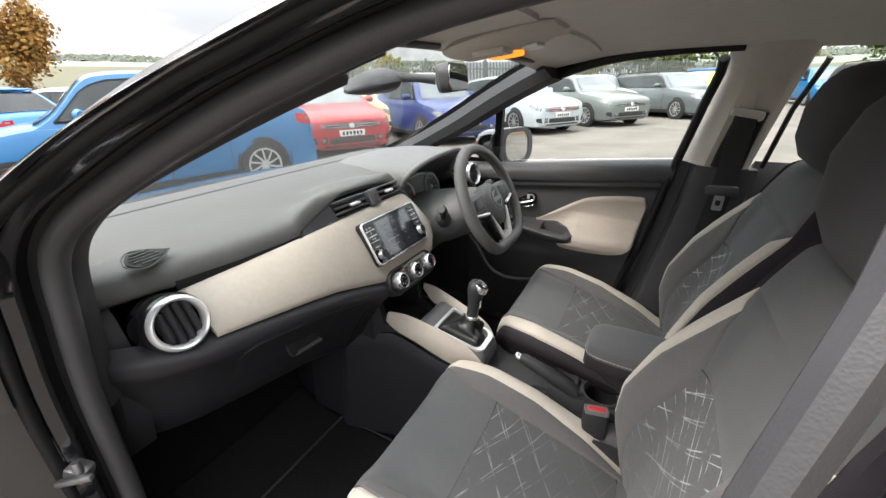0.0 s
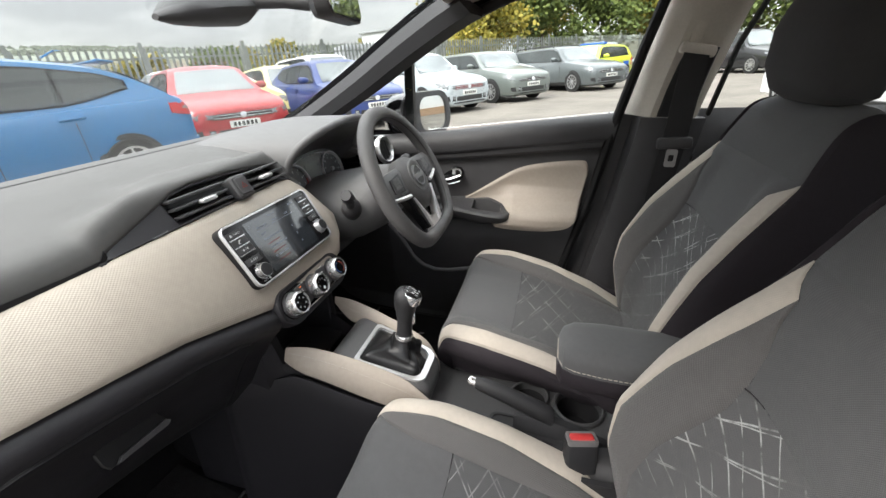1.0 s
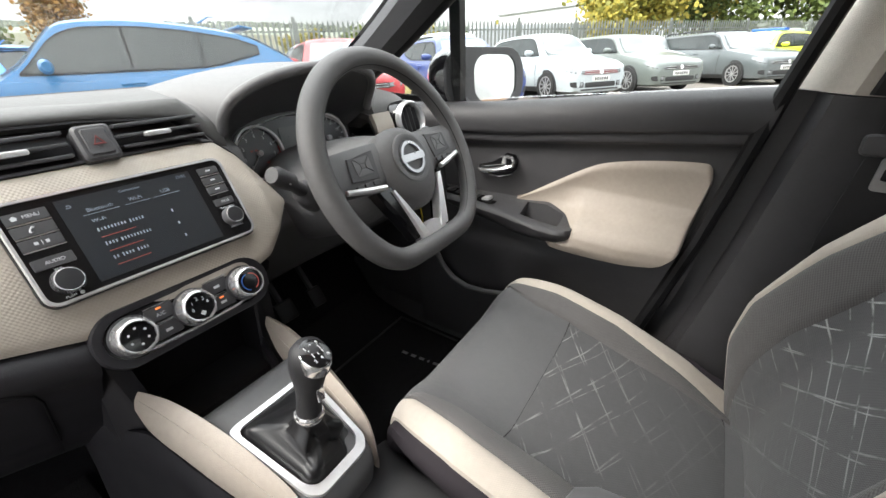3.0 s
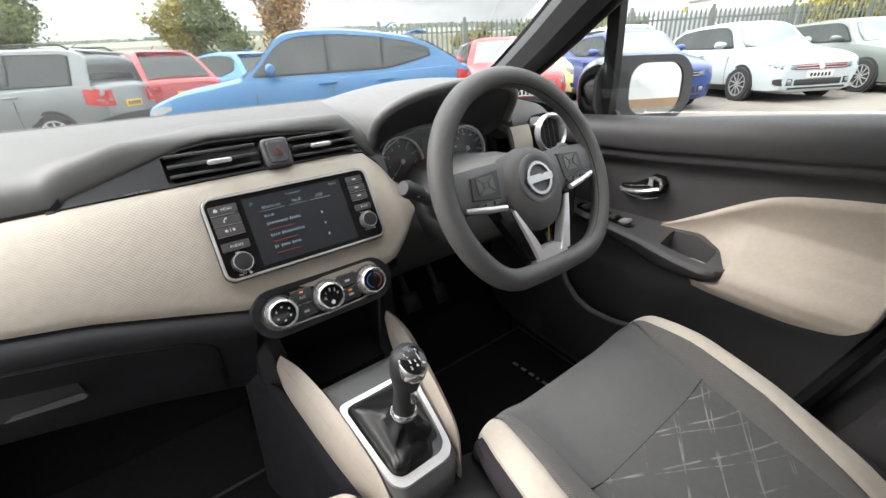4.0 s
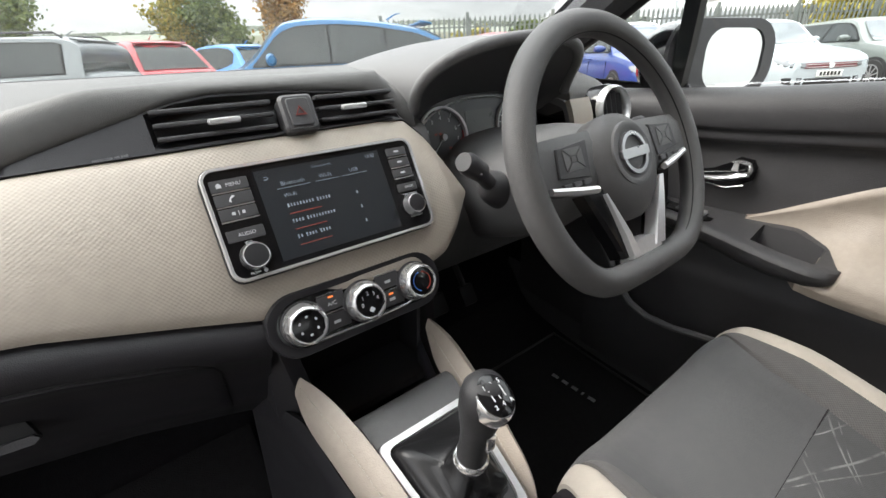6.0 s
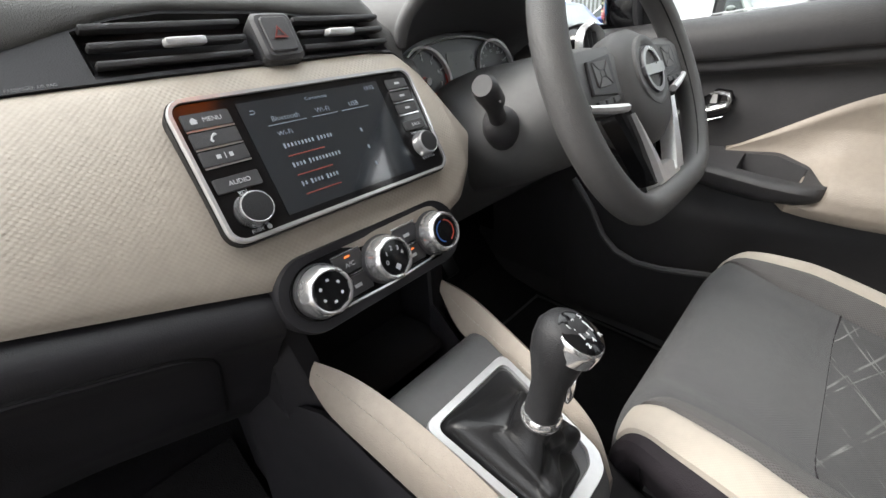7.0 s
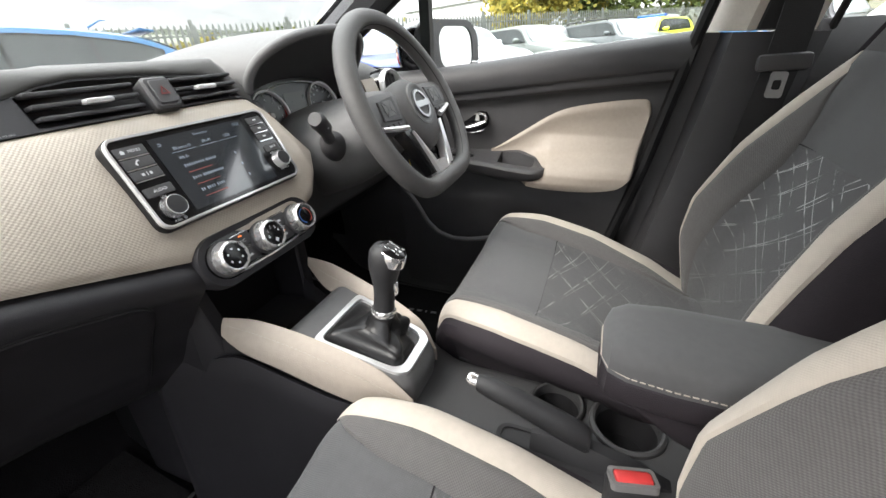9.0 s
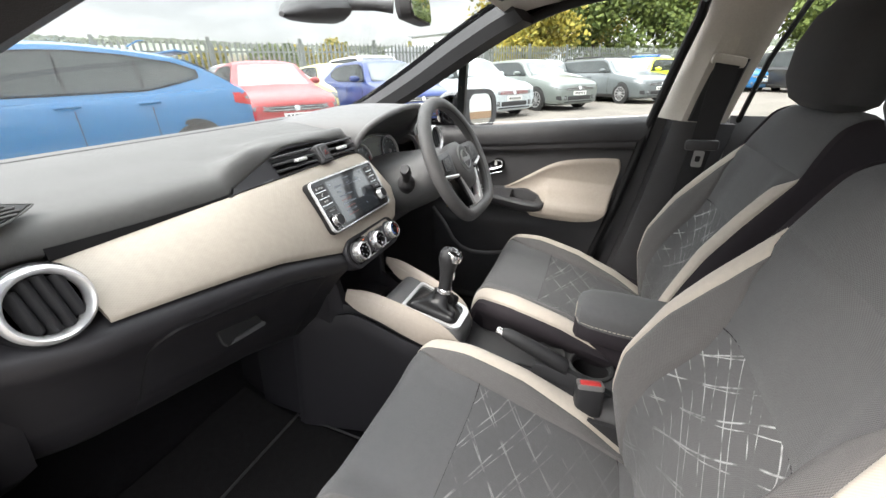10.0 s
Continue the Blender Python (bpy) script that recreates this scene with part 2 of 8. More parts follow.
def part(name, bm, mat, parent=None, label="", smooth=True):
    """Links a bmesh as one mesh object, under a thing or a part where one is given."""
    ob = new(name, finish(bm, name, mat, smooth))
    if parent is not None:
        ob.parent = parent
    if label:
        ob["label"] = label
    return ob


def thing(name, label, category, group="", kind=""):
    return tagged(new(name), label, category, group, kind)


def solid(name, bm, mat, label, category="", group="", kind="", smooth=True):
    return tagged(part(name, bm, mat, None, "", smooth), label, category, group, kind)


def box(bm, c, s, bevel=0.0, m=None, seg=2):
    """A box with centre c, size s and rounded edges, turned by the matrix m about its centre."""
    r = bmesh.ops.create_cube(bm, size=1.0)
    vs = r["verts"]
    bmesh.ops.scale(bm, vec=s, verts=vs)
    if bevel:
        es = list({e for v in vs for e in v.link_edges})
        g = bmesh.ops.bevel(bm, geom=es, offset=bevel, segments=seg, profile=0.5, affect="EDGES")
        vs = list({v for f in g["faces"] for v in f.verts} | {v for v in vs if v.is_valid})
    if m is not None:
        bmesh.ops.transform(bm, matrix=m, verts=vs)
    bmesh.ops.translate(bm, vec=c, verts=vs)
    return vs


def turned(axis):
    """The rotation that brings z to the given axis."""
    return Vector((0, 0, 1)).rotation_difference(Vector(axis).normalized()).to_matrix().to_4x4()


def lathe(bm, profile, c=(0, 0, 0), axis=(0, 0, 1), seg=32):
    """A body of revolution: profile of (radius, height) along the axis from c."""
    m = Matrix.Translation(c) @ turned(axis)
    rings = []
    for r, h in profile:
        rings.append([bm.verts.new(m @ Vector((r * math.cos(2 * math.pi * i / seg), r * math.sin(2 * math.pi * i / seg), h))) for i in range(seg)])
    for a, b in zip(rings, rings[1:]):
        for i in range(seg):
            bm.faces.new((a[i], a[(i + 1) % seg], b[(i + 1) % seg], b[i]))
    for ring in (rings[0], rings[-1]):
        bm.faces.new(ring)
    return bm


def loft(bm, rings, cap=True, closed=True):
    """Skins rings of points that have the same count."""
    vr = [[bm.verts.new(p) for p in r] for r in rings]
    k = len(vr[0])
    for a, b in zip(vr, vr[1:]):
        for i in range(k if closed else k - 1):
            bm.faces.new((a[i], a[(i + 1) % k], b[(i + 1) % k], b[i]))
    if cap and closed:
        bm.faces.new(vr[0])
        bm.faces.new(vr[-1])
    return bm


def tube(bm, pts, r, seg=10, closed=False, flat=1.0):
    """A round or flattened rod along points."""
    pts = [Vector(p) for p in pts]
    k = len(pts)
    rings = []
    side = None
    for i, p in enumerate(pts):
        a = pts[(i - 1) % k] if closed or i else p
        b = pts[(i + 1) % k] if closed or i < k - 1 else p
        d = (b - a).normalized()
        if side is None:
            side = d.orthogonal().normalized()
        side = (side - side.dot(d) * d).normalized()
        up = d.cross(side)
        rr = r[i] if isinstance(r, (list, tuple)) else r
        rings.append([p + rr * (math.cos(2 * math.pi * j / seg) * side + flat * math.sin(2 * math.pi * j / seg) * up) for j in range(seg)])
    if closed:
        rings.append(rings[0])
    return loft(bm, rings, not closed)


def surface(bm, fn, nu, nv, thick=0.0):
    """A sheet fn(u, v), u and v from 0 to 1, with UV in metres, given a back at the distance thick."""
    vs = [[bm.verts.new(fn(i / nu, j / nv)) for j in range(nv + 1)] for i in range(nu + 1)]
    lay = bm.loops.layers.uv.verify()
    mid = nv // 2
    ulen = [0.0]
    for i in range(nu):
        ulen.append(ulen[-1] + (vs[i + 1][mid].co - vs[i][mid].co).length)
    vlen = [0.0]
    for j in range(nv):
        vlen.append(vlen[-1] + (vs[nu // 2][j + 1].co - vs[nu // 2][j].co).length)
    for i in range(nu):
        for j in range(nv):
            f = bm.faces.new((vs[i][j], vs[i + 1][j], vs[i + 1][j + 1], vs[i][j + 1]))
            for lp, (a, b) in zip(f.loops, ((i, j), (i + 1, j), (i + 1, j + 1), (i, j + 1))):
                lp[lay].uv = (ulen[a], vlen[b])
    if thick:
        bm.normal_update()
        mid_p = sum((v.co for v in bm.verts), Vector()) / len(bm.verts)
        n_mean = sum((v.normal for v in bm.verts), Vector())
        sign = -1.0 if n_mean.dot(Vector((0.0, 0.2, 0.95)) - mid_p) > 0 else 1.0
        back = {v: bm.verts.new(v.co + v.normal * sign * thick) for row in vs for v in row}
        edge = [vs[i][0] for i in range(nu + 1)] + [vs[nu][j] for j in range(1, nv + 1)] + [vs[i][nv] for i in range(nu - 1, -1, -1)] + [vs[0][j] for j in range(nv - 1, 0, -1)]
        for i in range(nu):
            for j in range(nv):
                bm.faces.new([back[v] for v in (vs[i][j], vs[i][j + 1], vs[i + 1][j + 1], vs[i + 1][j])])
        for a, b in zip(edge, edge[1:] + edge[:1]):
            bm.faces.new((a, b, back[b], back[a]))
    return bm


def along(pts, t):
    """A smooth curve (Catmull-Rom) through tuples, t from 0 to 1."""
    k = len(pts) - 1
    x = min(max(t, 0.0), 1.0) * k
    i = min(int(x), k - 1)
    f = x - i
    p0, p1, p2, p3 = pts[max(i - 1, 0)], pts[i], pts[i + 1], pts[min(i + 2, k)]
    return tuple(0.5 * (2 * b + (c - a) * f + (2 * a - 5 * b + 4 * c - d) * f * f + (3 * b - a - 3 * c + d) * f ** 3) for a, b, c, d in zip(p0, p1, p2, p3))


def lerp(x, xs, ys):
    return float(np.interp(x, xs, ys))


def prism(bm, outline, origin, ux, uy, depth, bevel=0.0):
    """A plate: an outline of (a, b) in the plane of ux and uy through origin, given depth along ux x uy."""
    ux, uy, o = Vector(ux).normalized(), Vector(uy).normalized(), Vector(origin)
    nrm = ux.cross(uy)
    lo = [bm.verts.new(o + a * ux + b * uy) for a, b in outline]
    if bevel:
        ca = sum(a for a, b in outline) / len(outline)
        cb = sum(b for a, b in outline) / len(outline)
        mid = [bm.verts.new(o + a * ux + b * uy + nrm * (depth - bevel)) for a, b in outline]
        size = max(max(abs(a - ca), abs(b - cb)) for a, b in outline)
        k = 1 - bevel / size
        top = [bm.verts.new(o + (ca + (a - ca) * k) * ux + (cb + (b - cb) * k) * uy + nrm * depth) for a, b in outline]
        rows = [lo, mid, top]
    else:
        rows = [lo, [bm.verts.new(o + a * ux + b * uy + nrm * depth) for a, b in outline]]
    n = len(outline)
    for p, q in zip(rows, rows[1:]):
        for i in range(n):
            bm.faces.new((p[i], p[(i + 1) % n], q[(i + 1) % n], q[i]))
    bm.faces.new(rows[0])
    bm.faces.new(rows[-1])
    return bm


def round_rect(w, h, r, seg=5):
    out = []
    for cx, cy, a0 in ((w / 2 - r, h / 2 - r, 0), (-w / 2 + r, h / 2 - r, 90), (-w / 2 + r, -h / 2 + r, 180), (w / 2 - r, -h / 2 + r, 270)):
        for i in range(seg + 1):
            a = radians(a0 + 90 * i / seg)
            out.append((cx + r * math.cos(a), cy + r * math.sin(a)))
    return out


def frame_plate(bm, outer, inner, origin, ux, uy, depth):
    """A flat ring between two outlines with the same count of points."""
    ux, uy, o = Vector(ux).normalized(), Vector(uy).normalized(), Vector(origin)
    nrm = ux.cross(uy)
    rows = [[bm.verts.new(o + a * ux + b * uy + nrm * d) for a, b in ol] for ol, d in ((outer, 0), (outer, depth * 0.6), ([(a * 0.99, b * 0.985) for a, b in outer], depth), (inner, depth), (inner, 0))]
    n = len(outer)
    for p, q in zip(rows, rows[1:] + rows[:1]):
        for i in range(n):
            bm.faces.new((p[i], p[(i + 1) % n], q[(i + 1) % n], q[i]))
    return bm


def text(name, words, size, mat, parent, m, depth=0.0003, align="CENTER"):
    """Raised lettering in the built-in font, as a mesh; m brings its x, y plane into place."""
    cu = bpy.data.curves.new(name, "FONT")
    cu.body, cu.size, cu.extrude, cu.align_x, cu.align_y, cu.resolution_u = words, size, depth, align, "CENTER", 2
    tmp = new(name + "_source", cu)
    me = bpy.data.meshes.new_from_object(tmp)
    bpy.data.objects.remove(tmp)
    bpy.data.curves.remove(cu)
    me.transform(m)
    me.materials.append(mat)
    ob = new(name, me)
    ob.parent = parent
    return ob


def plane_at(origin, ux, uy):
    """The matrix whose x, y plane is that of ux, uy through origin."""
    ux, uy = Vector(ux).normalized(), Vector(uy).normalized()
    w = ux.cross(uy)
    m = Matrix((ux, uy, w)).transposed().to_4x4()
    m.translation = origin
    return m

# ---- car shell ----
V = Vector
CX = 0.0


def strip(bm, path, prof, closed=True):
    """Sweeps a fixed profile of (dx, dy, dz) offsets along a path."""
    return loft(bm, [[V(p) + V(o) for o in prof] for p in path], closed, closed)


def pillar_path(sx, k=14):
    pts = [(0.735, 1.20, 0.90), (0.70, 1.02, 0.985), (0.615, 0.79, 1.10), (0.535, 0.59, 1.21), (0.47, 0.42, 1.292), (0.445, 0.27, 1.335), (0.435, 0.05, 1.36), (0.43, -0.3, 1.365), (0.43, -0.9, 1.34)]
    return [V((sx * a, b, c)) for a, b, c in (along(pts, i / k) for i in range(k + 1))]


body_shell = thing("car_body", "black-painted body shell of a small hatchback, passenger door wide open", "car body", kind="structure")
for sx in (1, -1):
    full = pillar_path(sx, 36)
    cut = [p for p in full if p.y > 0.40]
    bm = bmesh.new()
    loft(bm, [[p + V((sx * a, b, c)) for a, b, c in ((-0.028, 0.012, 0.0), (-0.022, -0.012, -0.024), (0.006, -0.034, -0.030), (0.034, -0.030, -0.012), (0.046, 0.01, 0.01), (0.0, 0.035, 0.025))] for p in cut])
    part("windscreen_pillar", bm, APILLAR, body_shell, "charcoal grained windscreen pillar trim")
    if sx < 0:
        continue
    bm = bmesh.new()
    tube(bm, [p + V((sx * 0.052, -0.028, -0.012)) for p in full if p.y > -0.05], 0.013, 10)
    part("door_seal", bm, RUBBER, body_shell, "black rubber door seal")
    bm = bmesh.new()
    loft(bm, [[p + V((sx * a, b, c)) for a, b, c in ((0.05, -0.01, 0.0), (0.078, -0.026, -0.006), (0.10, -0.01, 0.004), (0.105, 0.03, 0.02), (0.06, 0.05, 0.045), (0.02, 0.05, 0.04))] for p in full if p.y > -0.05])
    part("door_frame", bm, PAINT_BLACK, body_shell, "black-painted door aperture frame")
    bm = bmesh.new()
    tube(bm, [p + V((sx * 0.108, -0.006, 0.0)) for p in full if p.y > -0.05], 0.008, 8)
    part("outer_seal", bm, RUBBER, body_shell)

# the open passenger door's aperture: its seal line from the roof down the pillar to the sill
SEAL_LINE = ((-0.452, -0.55, 1.378), (-0.455, -0.30, 1.378), (-0.468, 0.02, 1.362), (-0.505, 0.255, 1.322), (-0.56, 0.386, 1.266), (-0.60, 0.468, 1.22), (-0.63, 0.556, 1.168), (-0.648, 0.632, 1.12), (-0.656, 0.684, 1.065), (-0.66, 0.700, 0.985), (-0.66, 0.729, 0.85), (-0.652, 0.756, 0.62), (-0.65, 0.775, 0.42), (-0.66, 0.70, 0.33), (-0.67, 0.40, 0.315), (-0.67, -0.1, 0.32))
APER = [V(along(SEAL_LINE, i / 90)) for i in range(91)]


def aperture(offsets, last=91):
    """Bands swept along the seal line; each offset is (outward, forward, up), its up-share turning outward where the line falls."""
    rings = []
    for k, p in enumerate(APER[:last]):
        d = (APER[min(k + 1, 90)] - APER[max(k - 1, 0)]).normalized()
        fall = min(1.0, max(0.0, -d.z * 1.6 - 0.75)) if k > 20 else 0.0
        rings.append([p + V((-a - 0.2 * c * fall, b + (c if c > 0 else 0) * fall, c * (1 - fall))) for a, b, c in offsets])
    return rings


bm = bmesh.new()
tube(bm, [p for p in APER], 0.0145, 12, False)
part("door_seal", bm, SEAL, body_shell, "black rubber door seal")
bm = bmesh.new()
loft(bm, aperture(((0.006, 0.012, 0.004), (0.014, 0.016, 0.010), (0.028, 0.004, 0.012), (0.030, 0.03, 0.03), (0.0, 0.035, 0.03))))
part("inner_channel", bm, RUBBER, body_shell, "black channel beside the seal")
bm = bmesh.new()
loft(bm, aperture(((0.028, 0.003, 0.010), (0.034, -0.003, 0.013), (0.046, -0.003, 0.016), (0.049, 0.004, 0.018), (0.045, 0.03, 0.03), (0.03, 0.03, 0.03))))
part("inner_flange", bm, PAINT_BLACK, body_shell, "black-painted inner flange")
bm = bmesh.new()
tube(bm, [r[0] for r in aperture(((0.056, 0.002, 0.017),))], 0.0085, 10)
part("outer_seal", bm, RUBBER, body_shell, "black rubber outer seal")
bm = bmesh.new()
loft(bm, aperture(((0.062, 0.004, 0.016), (0.066, -0.006, 0.018), (0.074, -0.005, 0.0185), (0.081, 0.002, 0.015), (0.082, 0.02, 0.010), (0.070, 0.045, 0.002), (0.045, 0.045, 0.0)), 60))
part("outer_panel", bm, PAINT_BLACK, body_shell, "black-painted outer pillar, glossy")
# trim between the seal and the dash
bm = bmesh.new()
rows = [p for p in APER if p.y > 0.30 and p.z > 0.80]
loft(bm, [[p + V((0.004, 0.006, -0.008)), p + V((0.022, 0.012, -0.016)), p + V((0.041, 0.025, -0.013)), p + V((0.044, 0.06, 0.0)), p + V((0.0, 0.05, 0.02))] for p in rows])
part("pillar_foot_trim", bm, APILLAR, body_shell, "charcoal pillar trim")
bm = bmesh.new()
surface(bm, lambda u, v: (-0.648 - 0.012 * v + 0.03 * u, 0.715 + 0.30 * u, lerp(u, [0, 0.3, 1], [1.075, 1.03, 0.95]) * (1 - v) + 0.90 * v), 8, 6, 0.012)
part("sail_panel", bm, APILLAR, body_shell, "charcoal corner panel below the pillar")

# roof lining, one smooth sheet from header to rear
bm = bmesh.new()


def roof_fn(u, v):
    x = -0.50 + 1.0 * u
    y, z = along(((0.50, 1.312), (0.44, 1.335), (0.25, 1.366), (-0.2, 1.385), (-0.8, 1.375), (-1.3, 1.33)), v)
    e = abs(2 * u - 1)
    return (x, y - 0.05 * e ** 3, z - 0.035 * e ** 4)


surface(bm, roof_fn, 20, 20, 0.02)
solid("ceiling", bm, LINING, "pale grey woven roof lining", "headlining", kind="structure")
bm = bmesh.new()
surface(bm, lambda u, v: (-0.50 + 1.0 * u, 0.42 - 1.85 * v, 1.425 - 0.05 * abs(2 * u - 1) ** 3 - 0.03 * (2 * v - 1) ** 2), 10, 10, 0.03)
solid("roof_panel", bm, PAINT_BLACK, "black-painted steel roof panel above the lining", "roof", kind="structure")

# windscreen
bm = bmesh.new()


def screen_fn(u, v):
    w = 0.70 - 0.22 * v
    y, z = 1.24 - 0.75 * v, 0.945 + 0.385 * v + 0.03 * math.sin(math.pi * v)
    s = 2 * u - 1
    return (w * s, y - 0.10 * s * s * (1 - 0.4 * v), z)


surface(bm, screen_fn, 16, 10, 0.005)
ws = solid("windscreen", bm, GLASS, "clear laminated windscreen glass", "windscreen", kind="structure")
ws.visible_shadow = False
bm = bmesh.new()
loft(bm, [[V(screen_fn(i / 16, 0.0)) + V(o) for o in ((0, 0.06, -0.02), (0, -0.02, 0.012), (0, -0.05, 0.022), (0, -0.05, -0.03), (0, 0.06, -0.06))] for i in range(17)])
solid("windscreen_edge", bm, RUBBER, "black ceramic edge band along the windscreen base", "trim", kind="structure")
bm = bmesh.new()
surface(bm, lambda u, v: (-0.74 + 1.48 * u, 1.20 + 0.62 * v, 0.90 + 0.0 * u - 0.10 * v ** 2 - 0.05 * abs(2 * u - 1) ** 3), 10, 10, 0.02)
solid("bonnet", bm, PAINT_BLACK, "black-painted bonnet beyond the windscreen", "bonnet", kind="structure")

# floor, tunnel sides and bulkhead
bm = bmesh.new()


def floor_fn(u, v):
    y, z = along(((-1.0, 0.30), (0.2, 0.29), (0.80, 0.29), (1.0, 0.36), (1.16, 0.56), (1.20, 0.86)), v)
    return (-0.70 + 1.40 * u, y, z)


surface(bm, floor_fn, 8, 24, 0.02)
solid("floor", bm, CARPET, "black needle-felt cabin carpet", "carpet", kind="structure")
for sx, nm in ((1, "driver"), (-1, "passenger")):
    bm = bmesh.new()
    surface(bm, lambda u, v: (sx * (0.135 + 0.245 * 2 * u), 0.33 + 0.62 * v, 0.297 + 0.004 * math.sin(9 * u) * math.sin(7 * v) + 0.08 * max(0, v - 0.72) ** 1.5 * 4), 12, 14, 0.008)
    mat_ob = solid("floor_mat", bm, material("mat_pile", (0.013, 0.0125, 0.013), 0.98, 0, 0.3, 80, 0.9, 450, spec=0.1), "black fabric floor mat in the %s footwell" % nm, "floor mat", "floor mats")
    bm = bmesh.new()
    a, b, c, d = sx * 0.135, sx * 0.625, 0.33, 0.95
    tube(bm, [V((a, c, 0.307)), V((b, c, 0.307)), V((b, 0.78, 0.31)), V((a, 0.78, 0.31))], 0.004, 6, True)
    part("edging", bm, material("mat_edge", (0.03, 0.03, 0.03), 0.8), mat_ob, "stitched edging")
    if sx > 0:
        for x, w in ((-0.052, 0.020), (-0.029, 0.006), (-0.008, 0.018), (0.018, 0.018), (0.045, 0.020)):
            bm = bmesh.new()
            box(bm, (x, 0.014, 0.0004), (w * 0.85, 0.009, 0.0008))
            bm.transform(plane_at((0.52, 0.63, 0.309), (-0.1, 1, 0), (-1, -0.1, 0)))
            part("woven_mark", bm, HINGE, mat_ob, "", False)
    bm = bmesh.new()
    surface(bm, lambda u, v: (sx * (0.66 + 0.06 * u), 1.05 - 1.2 * v, 0.27 + 0.16 * u), 4, 10, 0.02)
    solid("door_sill", bm, PLASTIC, "black plastic door sill scuff plate", "door sill", kind="structure")

# nearside front kick panel, hinge area and lock side pillar (door open)
bm = bmesh.new()


def kick_fn(u, v):
    return (-0.648 + 0.05 * u, 0.785 + 0.30 * u, 0.29 + 0.36 * v)


surface(bm, kick_fn, 8, 10, 0.02)
solid("kick_panel", bm, DARK, "black plastic side kick panel in the passenger footwell", "trim", kind="structure")
hp = thing("hinge_pillar", "black-painted front door hinge pillar with bare metal check strap", "car body", kind="structure")
bm = bmesh.new()
loft(bm, [[V((x, y + dy, z)) for x, dy in ((-0.672, 0.012), (-0.69, 0.0), (-0.74, 0.004), (-0.80, 0.05), (-0.82, 0.25), (-0.67, 0.25))] for z, y in ((0.30, 0.785), (0.45, 0.775), (0.62, 0.765), (0.85, 0.745), (0.98, 0.735), (1.03, 0.75))])
part("pillar", bm, PAINT_BLACK, hp)
bm = bmesh.new()
box(bm, (-0.700, 0.742, 0.735), (0.026, 0.03, 0.024), 0.005, pose(0, 0, 0, 20, 0, 25))
box(bm, (-0.712, 0.724, 0.74), (0.010, 0.05, 0.010), 0.003, pose(0, 0, 0, -10, 0, 35))
lathe(bm, [(0.006, 0), (0.006, 0.02), (0.004, 0.024)], (-0.703, 0.73, 0.738))
part("check_strap", bm, HINGE, hp, "bare metal door check strap")
for gx, gz, gr in ((-0.715, 0.90, 0.011), (-0.70, 0.66, 0.009)):
    bm = lathe(bmesh.new(), [(gr, 0), (gr, 0.008), (gr * 0.5, 0.013)], (gx, 0.752, gz), (0, -1, 0), 18)
    part("grommet", bm, SEAL, hp, "rubber plug")
pd = thing("passenger_door", "black front passenger door swung wide open", "car door")
bm = bmesh.new()
loft(bm, [[V((-0.80 - 0.80 * t + dx, 0.83 + 0.42 * t + dy, z)) for dx, dy in ((-0.03, -0.06), (0.03, 0.06))] + [V((-0.80 - 0.80 * t + dx, 0.83 + 0.42 * t + dy, z - h)) for dx, dy, h in ((0.03, 0.06, 0.66), (-0.03, -0.06, 0.66))] for t, z in ((0.0, 0.97), (0.3, 0.985), (0.7, 1.0), (1.0, 1.02))])
part("door_shell", bm, PAINT_BLACK, pd)
bm = bmesh.new()
box(bm, (-1.22, 0.975, 0.66), (0.82, 0.03, 0.56), 0.02, pose(0, 0, 0, 0, 0, -27.7))
part("trim_panel", bm, PLASTIC, pd, "black door trim panel")

